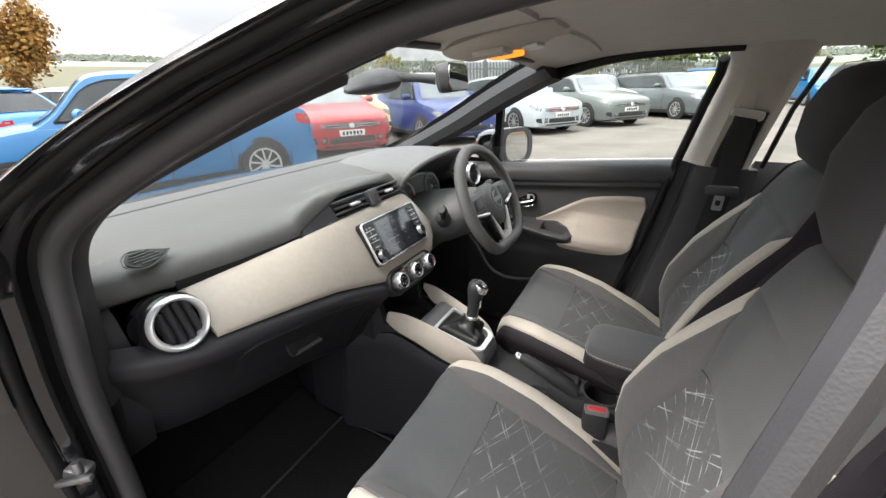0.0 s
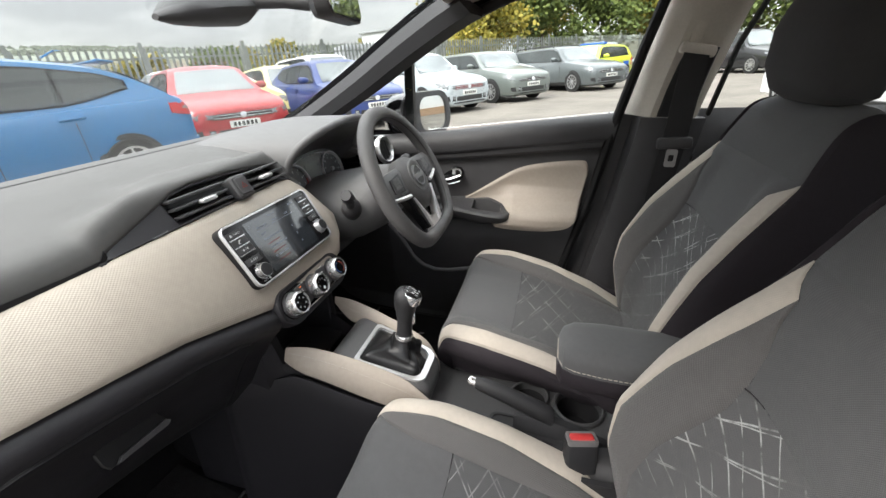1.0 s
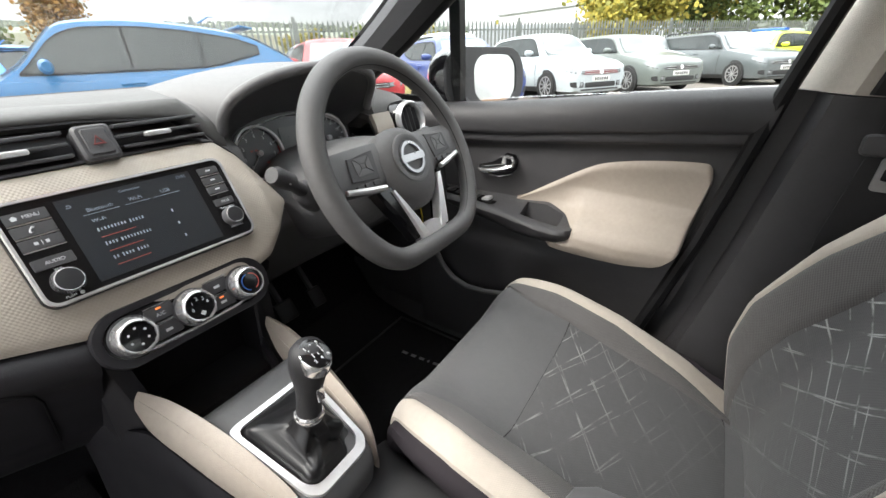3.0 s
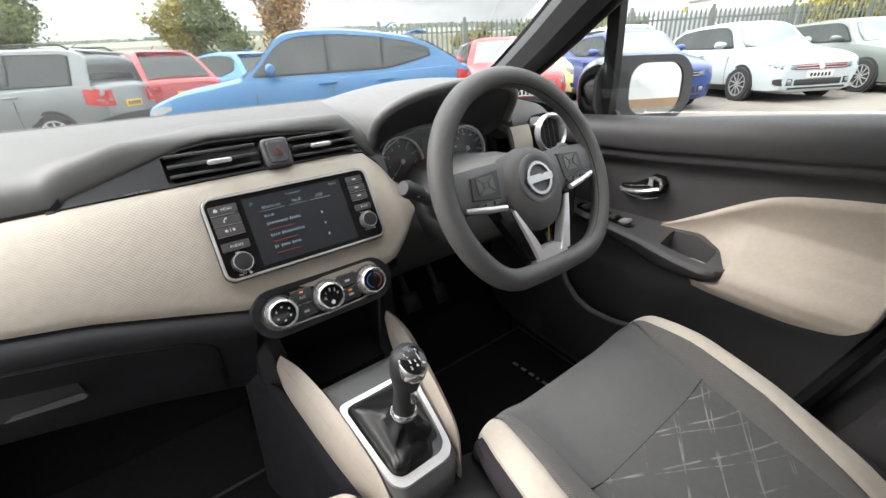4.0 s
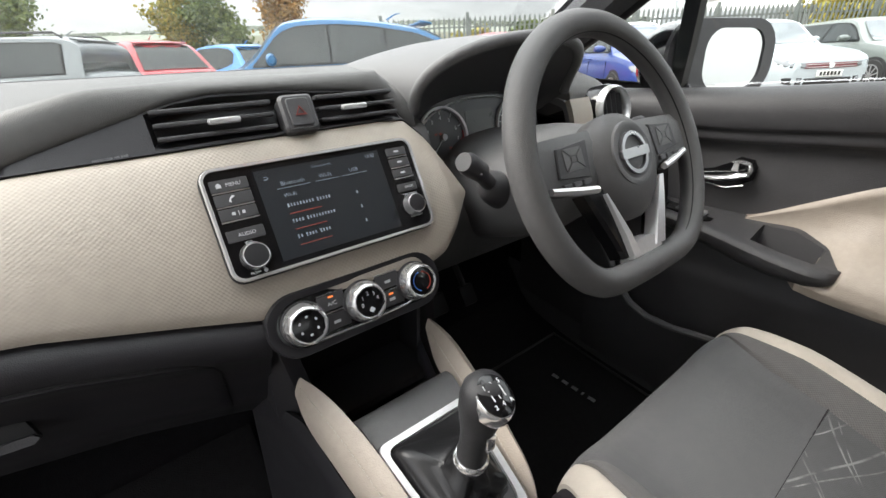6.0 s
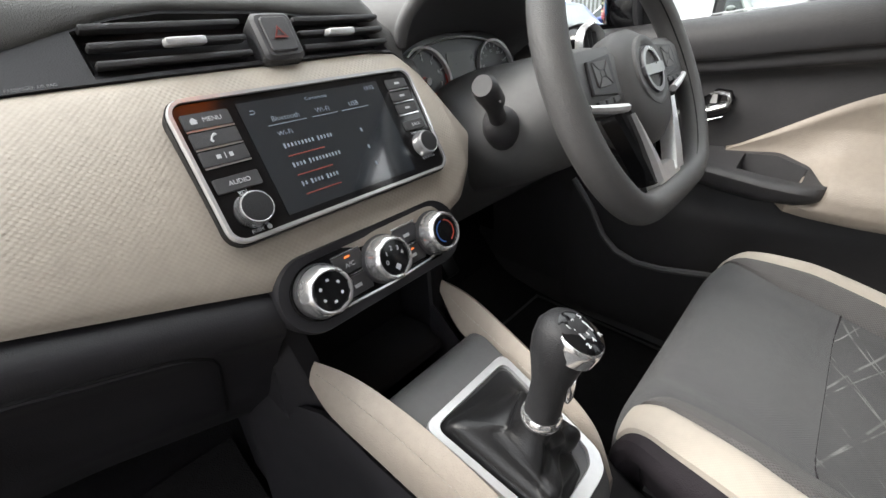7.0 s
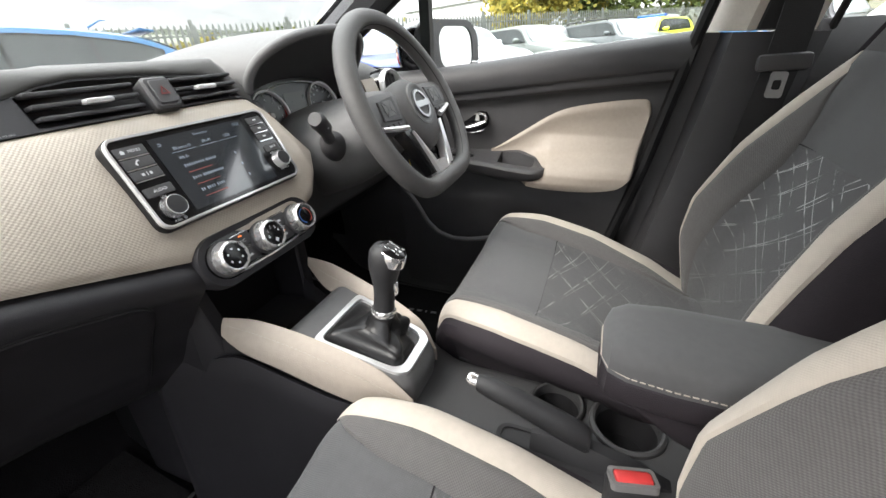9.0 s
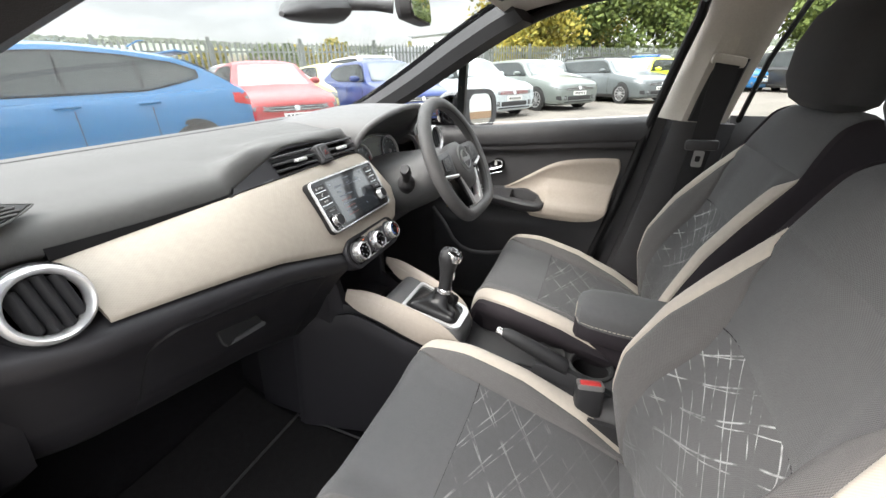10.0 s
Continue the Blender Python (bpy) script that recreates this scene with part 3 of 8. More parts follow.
# centre pillars with belts
for sx in (1, -1):
    bp = thing("door_pillar", "centre door pillar, black plastic below and pale trim above", "pillar", "door pillars", "structure")
    bm = bmesh.new()
    yy = 0.05
    loft(bm, [[V((sx * x, y + yo, z)) for x, y in ((0.705, 0.06), (0.70, 0.0), (0.64, -0.01), (0.635, -0.03), (0.635, -0.12), (0.66, -0.17), (0.76, -0.17), (0.76, 0.06))] for z, yo in ((0.30, 0.13), (0.52, 0.07), (0.75, 0.03), (1.0, -0.005), (1.03, -0.008))])
    part("lower_trim", bm, PLASTIC, bp, "black grained plastic lower trim")
    bm = bmesh.new()
    loft(bm, [[V((sx * (x + xo), y + yo, z)) for x, y in ((0.70, 0.03), (0.655, 0.0), (0.632, -0.025), (0.632, -0.11), (0.655, -0.14), (0.75, -0.15), (0.75, 0.03))] for z, yo, xo in ((1.032, -0.012, 0.0), (1.10, -0.022, -0.012), (1.2, -0.037, -0.04), (1.28, -0.048, -0.075), (1.33, -0.05, -0.125), (1.365, -0.05, -0.19))])
    part("upper_trim", bm, PILLAR_TRIM, bp, "pale stone-coloured upper trim")
    bm = bmesh.new()
    tube(bm, [(sx * 0.668, 0.145, 0.50), (sx * 0.67, 0.085, 0.75), (sx * 0.668, 0.038, 1.02), (sx * 0.63, 0.005, 1.2), (sx * 0.59, -0.012, 1.29), (sx * 0.55, -0.01, 1.325)], 0.013, 8)
    # passenger-side seal takes the lighter, daylit colour
    part("seal", bm, RUBBER if sx > 0 else SEAL, bp, "black rubber door seal")
    bm = bmesh.new()
    tube(bm, [(sx * 0.70, -0.19, 1.03), (sx * 0.67, -0.21, 1.2), (sx * 0.60, -0.235, 1.33)], 0.007, 8)
    part("rear_seal", bm, RUBBER, bp, "black rubber door seal")
    bm = bmesh.new()
    loft(bm, [[V((sx * (x + xo), y, z)) for xo, y in ((0.0, y0), (-0.006, y0 - 0.004), (-0.006, y1 + 0.004), (0.0, y1), (0.03, y1), (0.03, y0))] for z, x, y0, y1 in ((1.034, 0.632, -0.052, -0.134), (1.10, 0.622, -0.060, -0.140), (1.16, 0.606, -0.070, -0.146), (1.195, 0.594, -0.082, -0.150))])
    part("belt_recess", bm, DARK, bp, "black recess behind the belt")
    belt = thing("seat_belt", "black webbing seat belt hanging from the centre pillar", "seat belt", "seat belts")
    bm = bmesh.new()
    box(bm, (sx * 0.580, -0.098, 1.250), (0.018, 0.030, 0.14), 0.007, pose(0, 0, 0, 6, -14 * sx, 0))
    part("height_adjuster", bm, PILLAR_TRIM, belt, "pale plastic height adjuster")
    bm = bmesh.new()
    box(bm, (sx * 0.569, -0.098, 1.190), (0.020, 0.078, 0.026), 0.008, pose(0, 0, 0, 8, 0, 0))
    part("guide_loop", bm, PILLAR_TRIM, belt, "pale plastic belt guide")
    bm = bmesh.new()
    loft(bm, [[V((sx * x + dx * sx, y + dy, z)) for dx, dy in ((-0.0012, -0.027), (-0.0012, 0.027), (0.0012, 0.027), (0.0012, -0.027))] for x, y, z in ((0.562, -0.096, 1.19), (0.558, -0.092, 1.08), (0.553, -0.088, 0.98), (0.566, -0.080, 0.84), (0.615, -0.11, 0.55), (0.62, -0.11, 0.36))])
    part("webbing", bm, WEBBING, belt)
    bm = bmesh.new()
    box(bm, (sx * 0.547, -0.088, 0.983), (0.018, 0.080, 0.028), 0.007, pose(0, 0, 0, -4, 0, 0))
    part("tongue_grip", bm, PLASTIC, belt)
    bm = bmesh.new()
    frame_plate(bm, round_rect(0.026, 0.044, 0.005), round_rect(0.013, 0.016, 0.003), (sx * 0.546, -0.088, 0.946), (0, 1, 0), (0, 0, 1), 0.003)
    part("tongue", bm, material("worn_steel", (0.45, 0.45, 0.46), 0.3, 0.8, 0.1, 40), belt, "steel tongue plate")

# bulkhead and outer sides of the footwells
bm = bmesh.new()
box(bm, (0, 1.235, 0.62), (1.46, 0.03, 0.66), 0.004)
solid("bulkhead", bm, DARK, "black bulkhead behind the pedals", "bulkhead", kind="structure")
bm = bmesh.new()
box(bm, (0.722, 0.95, 0.62), (0.02, 0.60, 0.68), 0.004)
solid("footwell_side", bm, CARPET, "black lined side of the driver's footwell", "trim", kind="structure")

# rear quarter: rear door panels, rear pillar, parcel wall and rear bench
for sx in (1, -1):
    bm = bmesh.new()
    surface(bm, lambda u, v: (sx * (0.675 - 0.03 * math.sin(math.pi * v) + 0.03 * (v > 0.93)), -0.17 - 0.75 * u, 0.32 + (0.73 + 0.03 * u) * v), 10, 12, 0.04)
    solid("rear_door_panel", bm, PLASTIC, "black plastic rear door trim panel", "door panel", "rear door panels", "structure")
    bm = bmesh.new()
    loft(bm, [[V((sx * (0.70 - 0.30 * max(0, z - 1.03) / 0.34) + dx * sx, y + dy, z)) for dx, dy in ((0.02, 0.0), (-0.03, -0.03), (-0.03, -0.42), (0.04, -0.42))] for z, y in ((0.4, -0.90), (1.03, -0.88), (1.2, -0.80), (1.37, -0.66))])
    solid("rear_pillar", bm, PILLAR_TRIM, "pale rear quarter pillar trim", "pillar", "rear pillars", "structure")
    bm = bmesh.new()
    surface(bm, lambda u, v: (sx * (0.715 - 0.16 * v), -0.19 - 0.72 * u + 0.06 * v * u, 1.03 + 0.31 * v), 6, 4, 0.004)
    gl = solid("rear_side_window", bm, GLASS, "clear rear door window glass", "window", "side windows", "structure")
    gl.visible_shadow = False
bench = thing("rear_bench", "dark cloth rear bench seat", "rear seat")
bm = bmesh.new()
box(bm, (0, -0.72, 0.47), (1.18, 0.46, 0.20), 0.05, None, 3)
part("cushion", bm, CLOTH, bench)
bm = bmesh.new()
box(bm, (0, -1.02, 0.80), (1.18, 0.16, 0.60), 0.05, pose(0, 0, 0, -16, 0, 0), 3)
part("backrest", bm, CLOTH, bench)
bm = bmesh.new()
box(bm, (0, -1.33, 0.70), (1.30, 0.05, 0.86), 0.01)
solid("wall_rear", bm, PLASTIC, "black plastic tailgate trim", "tailgate", kind="structure")
bm = bmesh.new()
surface(bm, lambda u, v: (-0.55 + 1.1 * u, -1.33 + 0.12 * v, 1.12 + 0.22 * v), 4, 3, 0.004)
solid("rear_window", bm, GLASS, "clear tailgate window glass", "window", kind="structure").visible_shadow = False

# driver's front window and quarter light
bm = bmesh.new()
surface(bm, lambda u, v: (0.715 - (0.155 - 0.0 * u) * v, 0.66 - 0.66 * u - (0.03 + 0.0 * u) * v, lerp(u, [0, 1], [0.958, 1.038]) + v * lerp(u, [0, 0.4, 1], [0.20, 0.315, 0.30])), 8, 4, 0.004)
solid("driver_window", bm, GLASS, "clear driver's door window glass", "window", "side windows", "structure").visible_shadow = False
bm = bmesh.new()
prism(bm, [(0, 0), (0.30, 0), (0.0, 0.19)], (0.712, 0.67, 0.955), (0, 1, 0), (-0.25, -0.0, 1), 0.004)
solid("quarter_light", bm, GLASS, "small clear triangular quarter light", "window", "side windows", "structure").visible_shadow = False
bm = bmesh.new()
loft(bm, [[V((x + dx, y + dy, z)) for dx, dy in ((-0.012, -0.013), (-0.012, 0.013), (0.012, 0.013), (0.012, -0.013))] for x, y, z in ((0.715, 0.655, 0.94), (0.70, 0.648, 1.03), (0.655, 0.632, 1.19))])
solid("window_post", bm, RUBBER, "black upright post of the quarter light", "trim", kind="structure")

# overhead console, sun visor, grab handle
oc = thing("overhead_console", "pale roof console with a lit amber map lamp", "map lamp")
bm = bmesh.new()


def console_ring(y, w, z, h):
    return [V((w * math.cos(a), y, z + h * math.sin(a))) for a in [2 * math.pi * i / 20 for i in range(20)]]


loft(bm, [console_ring(y, w, z, h) for y, w, z, h in ((0.50, 0.06, 1.312, 0.012), (0.47, 0.085, 1.318, 0.022), (0.40, 0.10, 1.335, 0.024), (0.33, 0.095, 1.35, 0.020), (0.29, 0.06, 1.36, 0.006))])
part("housing", bm, PILLAR_TRIM, oc)
for lx, mt, nm in ((0.035, AMBER, "lamp_lens"), (-0.035, PILLAR_TRIM, "lamp_lens")):
    bm = bmesh.new()
    box(bm, (lx, 0.405, 1.311), (0.058, 0.062, 0.012), 0.004, pose(0, 0, 0, -10, 0, 0))
    part(nm, bm, mt, oc, "glowing amber lamp lens" if lx > 0 else "unlit lamp lens")
bm = bmesh.new()
box(bm, (0.02, 0.345, 1.325), (0.055, 0.03, 0.010), 0.003, pose(0, 0, 0, -12, 0, 0))
part("switch", bm, SILVER, oc, "grey rocker switch")
for sx in (1, -1):
    vz = thing("sun_visor", "pale grey folded-up sun visor", "sun visor", "sun visors")
    bm = bmesh.new()
    surface(bm, lambda u, v: (sx * (0.115 + 0.315 * u), 0.485 - 0.185 * v - 0.02 * u, 1.318 + 0.034 * v ** 0.8 - 0.018 * u ** 3), 10, 8, 0.016)
    part("blade", bm, LINING, vz)
    bm = bmesh.new()
    tube(bm, [(sx * 0.12, 0.475, 1.318), (sx * 0.40, 0.455, 1.31)], 0.006, 8)
    part("pivot", bm, PLASTIC, vz)

# interior mirror and sensor casing
rm = thing("rear_view_mirror", "black rear-view mirror on a sensor casing behind the windscreen", "mirror")
bm = bmesh.new()
loft(bm, [[V((x, 0.72 + w * math.cos(a) - 0.05 * (x + 0.05), z + h * math.sin(a))) for a in [2 * math.pi * i / 14 for i in range(14)]] for x, w, z, h in ((-0.085, 0.006, 1.232, 0.004), (-0.05, 0.035, 1.242, 0.018), (0.0, 0.045, 1.25, 0.026), (0.05, 0.05, 1.255, 0.028), (0.085, 0.03, 1.26, 0.016))])
part("sensor_casing", bm, PLASTIC, rm, "black plastic sensor casing")
bm = bmesh.new()
tube(bm, [(0.05, 0.69, 1.262), (0.075, 0.63, 1.262), (0.09, 0.595, 1.26)], [0.012, 0.010, 0.012], 10)
part("stem", bm, PLASTIC, rm)
mirror_m = plane_at((0.105, 0.572, 1.262), (0.975, 0.22, 0.0), (-0.02, 0.14, 0.99))
bm = bmesh.new()
prism(bm, round_rect(0.20, 0.062, 0.022), (0, 0, -0.028), (1, 0, 0), (0, 1, 0), 0.030, 0.010)
bm.transform(mirror_m @ Matrix.Rotation(math.pi, 4, "Y"))
part("housing", bm, PLASTIC, rm)
bm = bmesh.new()
prism(bm, round_rect(0.192, 0.055, 0.02), (0, 0, 0), (1, 0, 0), (0, 1, 0), 0.002)
bm.transform(mirror_m @ Matrix.Translation((0, 0, 0.0285)) @ Matrix.Identity(4))
part("mirror_glass", bm, MIRROR, rm, "silvered mirror glass")

# driver's door mirror
dm = thing("door_mirror", "black gloss door mirror on the driver's side", "door mirror")
m_eye = plane_at((0.806, 0.630, 1.004), (0.94, -0.34, 0.0), (0.0, 0.092, 1.0))
bm = bmesh.new()
loft(bm, [[m_eye @ V((sx_ * a, sy_ * b, d)) for a, b in round_rect(0.268, 0.146, 0.060)] for sx_, sy_, d in ((0.96, 0.95, 0.0), (1.0, 1.0, -0.02), (0.98, 0.97, -0.06), (0.80, 0.80, -0.10), (0.35, 0.40, -0.125))])
part("housing", bm, PAINT_BLACK, dm)
bm = bmesh.new()
prism(bm, round_rect(0.150, 0.112, 0.040), (0.030, 0, 0), (1, 0, 0), (0, 1, 0), 0.003)
bm.transform(m_eye @ Matrix.Translation((0, 0, 0.002)))
part("mirror_glass", bm, MIRROR, dm, "silvered mirror glass")
bm = bmesh.new()
frame_plate(bm, round_rect(0.266, 0.144, 0.058), [(a_ + 0.030, b_) for a_, b_ in round_rect(0.148, 0.110, 0.039)], (0, 0, 0), (1, 0, 0), (0, 1, 0), 0.008)
bm.transform(m_eye)
part("rim", bm, PLASTIC, dm)
bm = bmesh.new()
loft(bm, [[V((x, 0.68 + w * math.cos(a), z + h * math.sin(a))) for a in [2 * math.pi * i / 12 for i in range(12)]] for x, w, z, h in ((0.72, 0.05, 0.955, 0.02), (0.76, 0.04, 0.95, 0.018), (0.82, 0.045, 0.96, 0.02))])
part("foot", bm, PLASTIC, dm)

# driver's door trim
dd = thing("driver_door", "closed driver's door with black trim and a beige padded insert", "car door")


def sill_z(y):
    return lerp(y, [0.0, 0.25, 0.50, 0.70, 1.0], [1.040, 1.009, 0.974, 0.954, 0.93])


def rear_edge(z):
    return lerp(z, [0.3, 0.52, 0.75, 1.03], [0.155, 0.105, 0.06, 0.022])


DOOR_PROF = ((-0.02, 0.712), (0.0, 0.690), (-0.012, 0.664), (-0.035, 0.655), (-0.062, 0.659), (-0.068, 0.668), (-0.085, 0.671), (-0.098, 0.690), (-0.16, 0.693), (-0.24, 0.694), (-0.29, 0.692), (-0.33, 0.676), (-0.36, 0.670), (-0.42, 0.680), (-0.48, 0.688), (-0.53, 0.688), (-0.62, 0.686), (-0.72, 0.67))
bm = bmesh.new()


def door_fn(u, v):
    dz, x = along(DOOR_PROF, v)
    z0 = sill_z(0.5)
    zz = sill_z(0.5) + dz
    y0 = rear_edge(zz)
    y = y0 + (0.98 - y0) * u
    return (x, y, sill_z(y) + dz * lerp(y, [0, 0.7], [1.08, 0.98]))


surface(bm, door_fn, 26, 64, 0.02)
part("trim_panel", bm, PLASTIC, dd, "black grained door trim")
bm = bmesh.new()
INSERT_TOP = ((0.462, 0.759), (0.415, 0.790), (0.3695, 0.8207), (0.316, 0.855), (0.272, 0.874), (0.198, 0.889), (0.120, 0.898), (0.098, 0.893), (0.089, 0.866))
INSERT_BOT = ((0.462, 0.755), (0.415, 0.722), (0.362, 0.698), (0.335, 0.691), (0.300, 0.687), (0.245, 0.686), (0.176, 0.692), (0.135, 0.702), (0.108, 0.730))


def shelf(y, z):
    """How far the insert leans into the cabin: a padded shelf at elbow height that dies away behind the pull cup."""
    rise = lerp(z, [0.675, 0.690, 0.705, 0.725, 0.738, 0.752, 0.775, 0.81], [0.050, 0.064, 0.070, 0.071, 0.064, 0.046, 0.018, 0.0])
    hi = lerp(y, [0.085, 0.11, 0.20, 0.3065, 0.32, 0.35, 0.40], [0.30, 0.70, 0.95, 1.0, 0.72, 0.25, 0.0])
    lo = lerp(y, [0.085, 0.11, 0.20, 0.350, 0.39], [0.30, 0.70, 0.95, 1.08, 0.3])
    return rise * lerp(z, [0.708, 0.724], [lo, hi])


def insert_fn(u, v):
    yt, zt = along(INSERT_TOP, u)
    yb, zb = along(INSERT_BOT, u)
    y, z = yt + (yb - yt) * v, zt + (zb - zt) * v
    hollow = 0.012 * math.sin(math.pi * min(1, v / 0.62)) ** 0.8 * math.sin(math.pi * min(max(u, 0.02), 0.98)) if v < 0.62 else 0.0
    edge = 0.010 * (1 - min(1, v / 0.10)) ** 2 + 0.012 * (1 - min(1, (1 - u) / 0.05)) ** 2
    return (0.676 + hollow + edge - shelf(y, z), y, z)


surface(bm, insert_fn, 60, 44, 0.012)
part("padded_insert", bm, LEATHER, dd, "beige padded leatherette insert")
# armrest with pull slot and window switches
bm = bmesh.new()
ARM = ((0.3065, 0.622, 0.736, 0.010), (0.311, 0.606, 0.737, 0.014), (0.320, 0.594, 0.738, 0.017), (0.3395, 0.587, 0.7385, 0.021), (0.342, 0.587, 0.7385, 0.021), (0.385, 0.588, 0.740, 0.026), (0.428, 0.596, 0.742, 0.029), (0.4305, 0.5965, 0.742, 0.029), (0.475, 0.607, 0.744, 0.026), (0.55, 0.615, 0.747, 0.022), (0.62, 0.624, 0.748, 0.018), (0.67, 0.640, 0.748, 0.014), (0.70, 0.672, 0.747, 0.008))


def arm_ring(y, xi, zt, hs):
    cup = 0.340 < y < 0.430
    zc = zt - 0.034 if cup else zt + 0.003
    zo = lerp(y, [0.3065, 0.325, 0.35, 0.38, 0.46, 0.57, 0.70], [0.738, 0.746, 0.756, 0.763, 0.757, 0.750, 0.749])
    xo = lerp(y, [0.3065, 0.32, 0.35, 0.40, 0.46], [0.629, 0.643, 0.667, 0.69, 0.70])
    w = min(1.0, (xo - xi) / 0.075)
    return [V(p) for p in ((xo, y, zo + 0.003 * w), (min(0.668, xo - 0.006 * w), y, zo), (min(0.660, xo - 0.013 * w), y, zc if cup else zo - 0.002), (xi + 0.030 * w, y, zc if cup else zt + 0.004), (xi + 0.025 * w, y, zt + 0.003), (xi + 0.012 * w, y, zt + 0.001), (xi + 0.003, y, zt - 0.003), (xi, y, zt - 0.008), (xi + 0.004 * w, y, zt - hs), (xi + 0.014 * w, y, zt - hs - 0.010 * w), (xo, y, zt - hs - 0.026 * w))]


loft(bm, [arm_ring(*a) for a in ARM])
part("armrest", bm, PLASTIC, dd, "black plastic armrest with a pull cup")
bm = bmesh.new()
prism(bm, round_rect(0.15, 0.036, 0.012), (0.651, 0.575, 0.7500), (0.06, 1, 0.02), (-1, 0.06, 0.0), 0.003)
part("switch_panel", bm, PIANO, dd, "gloss black window switch panel")
for i, (yy, mt) in enumerate(((0.525, SILVER), (0.556, PLASTIC), (0.60, PLASTIC), (0.63, PLASTIC))):
    bm = bmesh.new()
    box(bm, (0.651 + 0.06 * (yy - 0.575), yy, 0.7545), (0.022, 0.022, 0.008), 0.003, pose(0, 0, 0, -14, 0, 0))
    part("window_switch", bm, mt, dd, "silver-edged window switch" if i == 0 else "")
# inner handle with its dished recess
GRASP = Matrix.Translation((0, 0.57, 0.826)) @ Matrix.Diagonal((1, 0.80, 0.82, 1)) @ Matrix.Translation((0, -0.57, -0.826))
bm = bmesh.new()
dish = [(0.575, 0.806), (0.545, 0.797), (0.505, 0.797), (0.470, 0.806), (0.450, 0.822), (0.448, 0.850), (0.458, 0.864), (0.485, 0.866), (0.500, 0.852), (0.530, 0.832), (0.570, 0.820)]
prism(bm, [(a, b) for a, b in dish], (0.6865, 0, 0), (0, 1, 0), (0, 0, 1), 0.004)
bm.transform(GRASP)
part("handle_dish", bm, PIANO, dd, "dark dished handle recess")
bm = tube(bmesh.new(), [(0.680, 0.570, 0.811), (0.668, 0.545, 0.812), (0.663, 0.505, 0.820), (0.664, 0.475, 0.830), (0.667, 0.456, 0.838)], [0.0035, 0.0055, 0.0070, 0.0075, 0.006], 12, False, 0.7)
bm.transform(GRASP)
hd = part("door_handle", bm, CHROME, dd, "chrome door handle")
bm = bmesh.new()
tube(bm, [(0.668, 0.456, 0.834), (0.668, 0.452, 0.848), (0.669, 0.457, 0.859), (0.671, 0.475, 0.861), (0.673, 0.492, 0.857)], [0.005, 0.0045, 0.0042, 0.0042, 0.003], 8)
bm.transform(GRASP)
part("lock_ring", bm, CHROME, hd, "chrome lock surround")
bm = bmesh.new()
tube(bm, [(0.678, 0.566, 0.805), (0.674, 0.53, 0.800), (0.672, 0.49, 0.801), (0.674, 0.458, 0.812)], 0.0022, 8)
bm.transform(GRASP)
part("recess_rim", bm, CHROME, hd, "thin chrome recess rim")
bm = bmesh.new()
prism(bm, [(-0.006, -0.009), (0.007, -0.009), (0.005, 0.010), (-0.004, 0.008)], (0.6735, 0.483, 0.848), (0, -1, 0), (0, 0, 1), 0.004)
bm.transform(GRASP)
part("lock_catch", bm, SATIN, hd, "silver lock catch")
# pocket lip
bm = bmesh.new()
tube(bm, [(0.63, 0.72, 0.66), (0.632, 0.67, 0.60), (0.63, 0.635, 0.545), (0.627, 0.60, 0.518), (0.622, 0.555, 0.508), (0.618, 0.50, 0.514), (0.616, 0.42, 0.534), (0.62, 0.34, 0.540), (0.64, 0.22, 0.50), (0.665, 0.14, 0.45)], 0.007, 8)
part("pocket_lip", bm, SOFT, dd)
bm = bmesh.new()
POCK = ((0.72, 0.655), (0.67, 0.595), (0.635, 0.54), (0.60, 0.513), (0.555, 0.503), (0.50, 0.509), (0.42, 0.529), (0.34, 0.535), (0.22, 0.495), (0.14, 0.445))
surface(bm, lambda u, v: (0.628 + 0.03 * v, along(POCK, u)[0], along(POCK, u)[1] * (1 - v) + 0.31 * v), 20, 6, 0.006)
part("pocket", bm, PLASTIC, dd, "black door pocket")

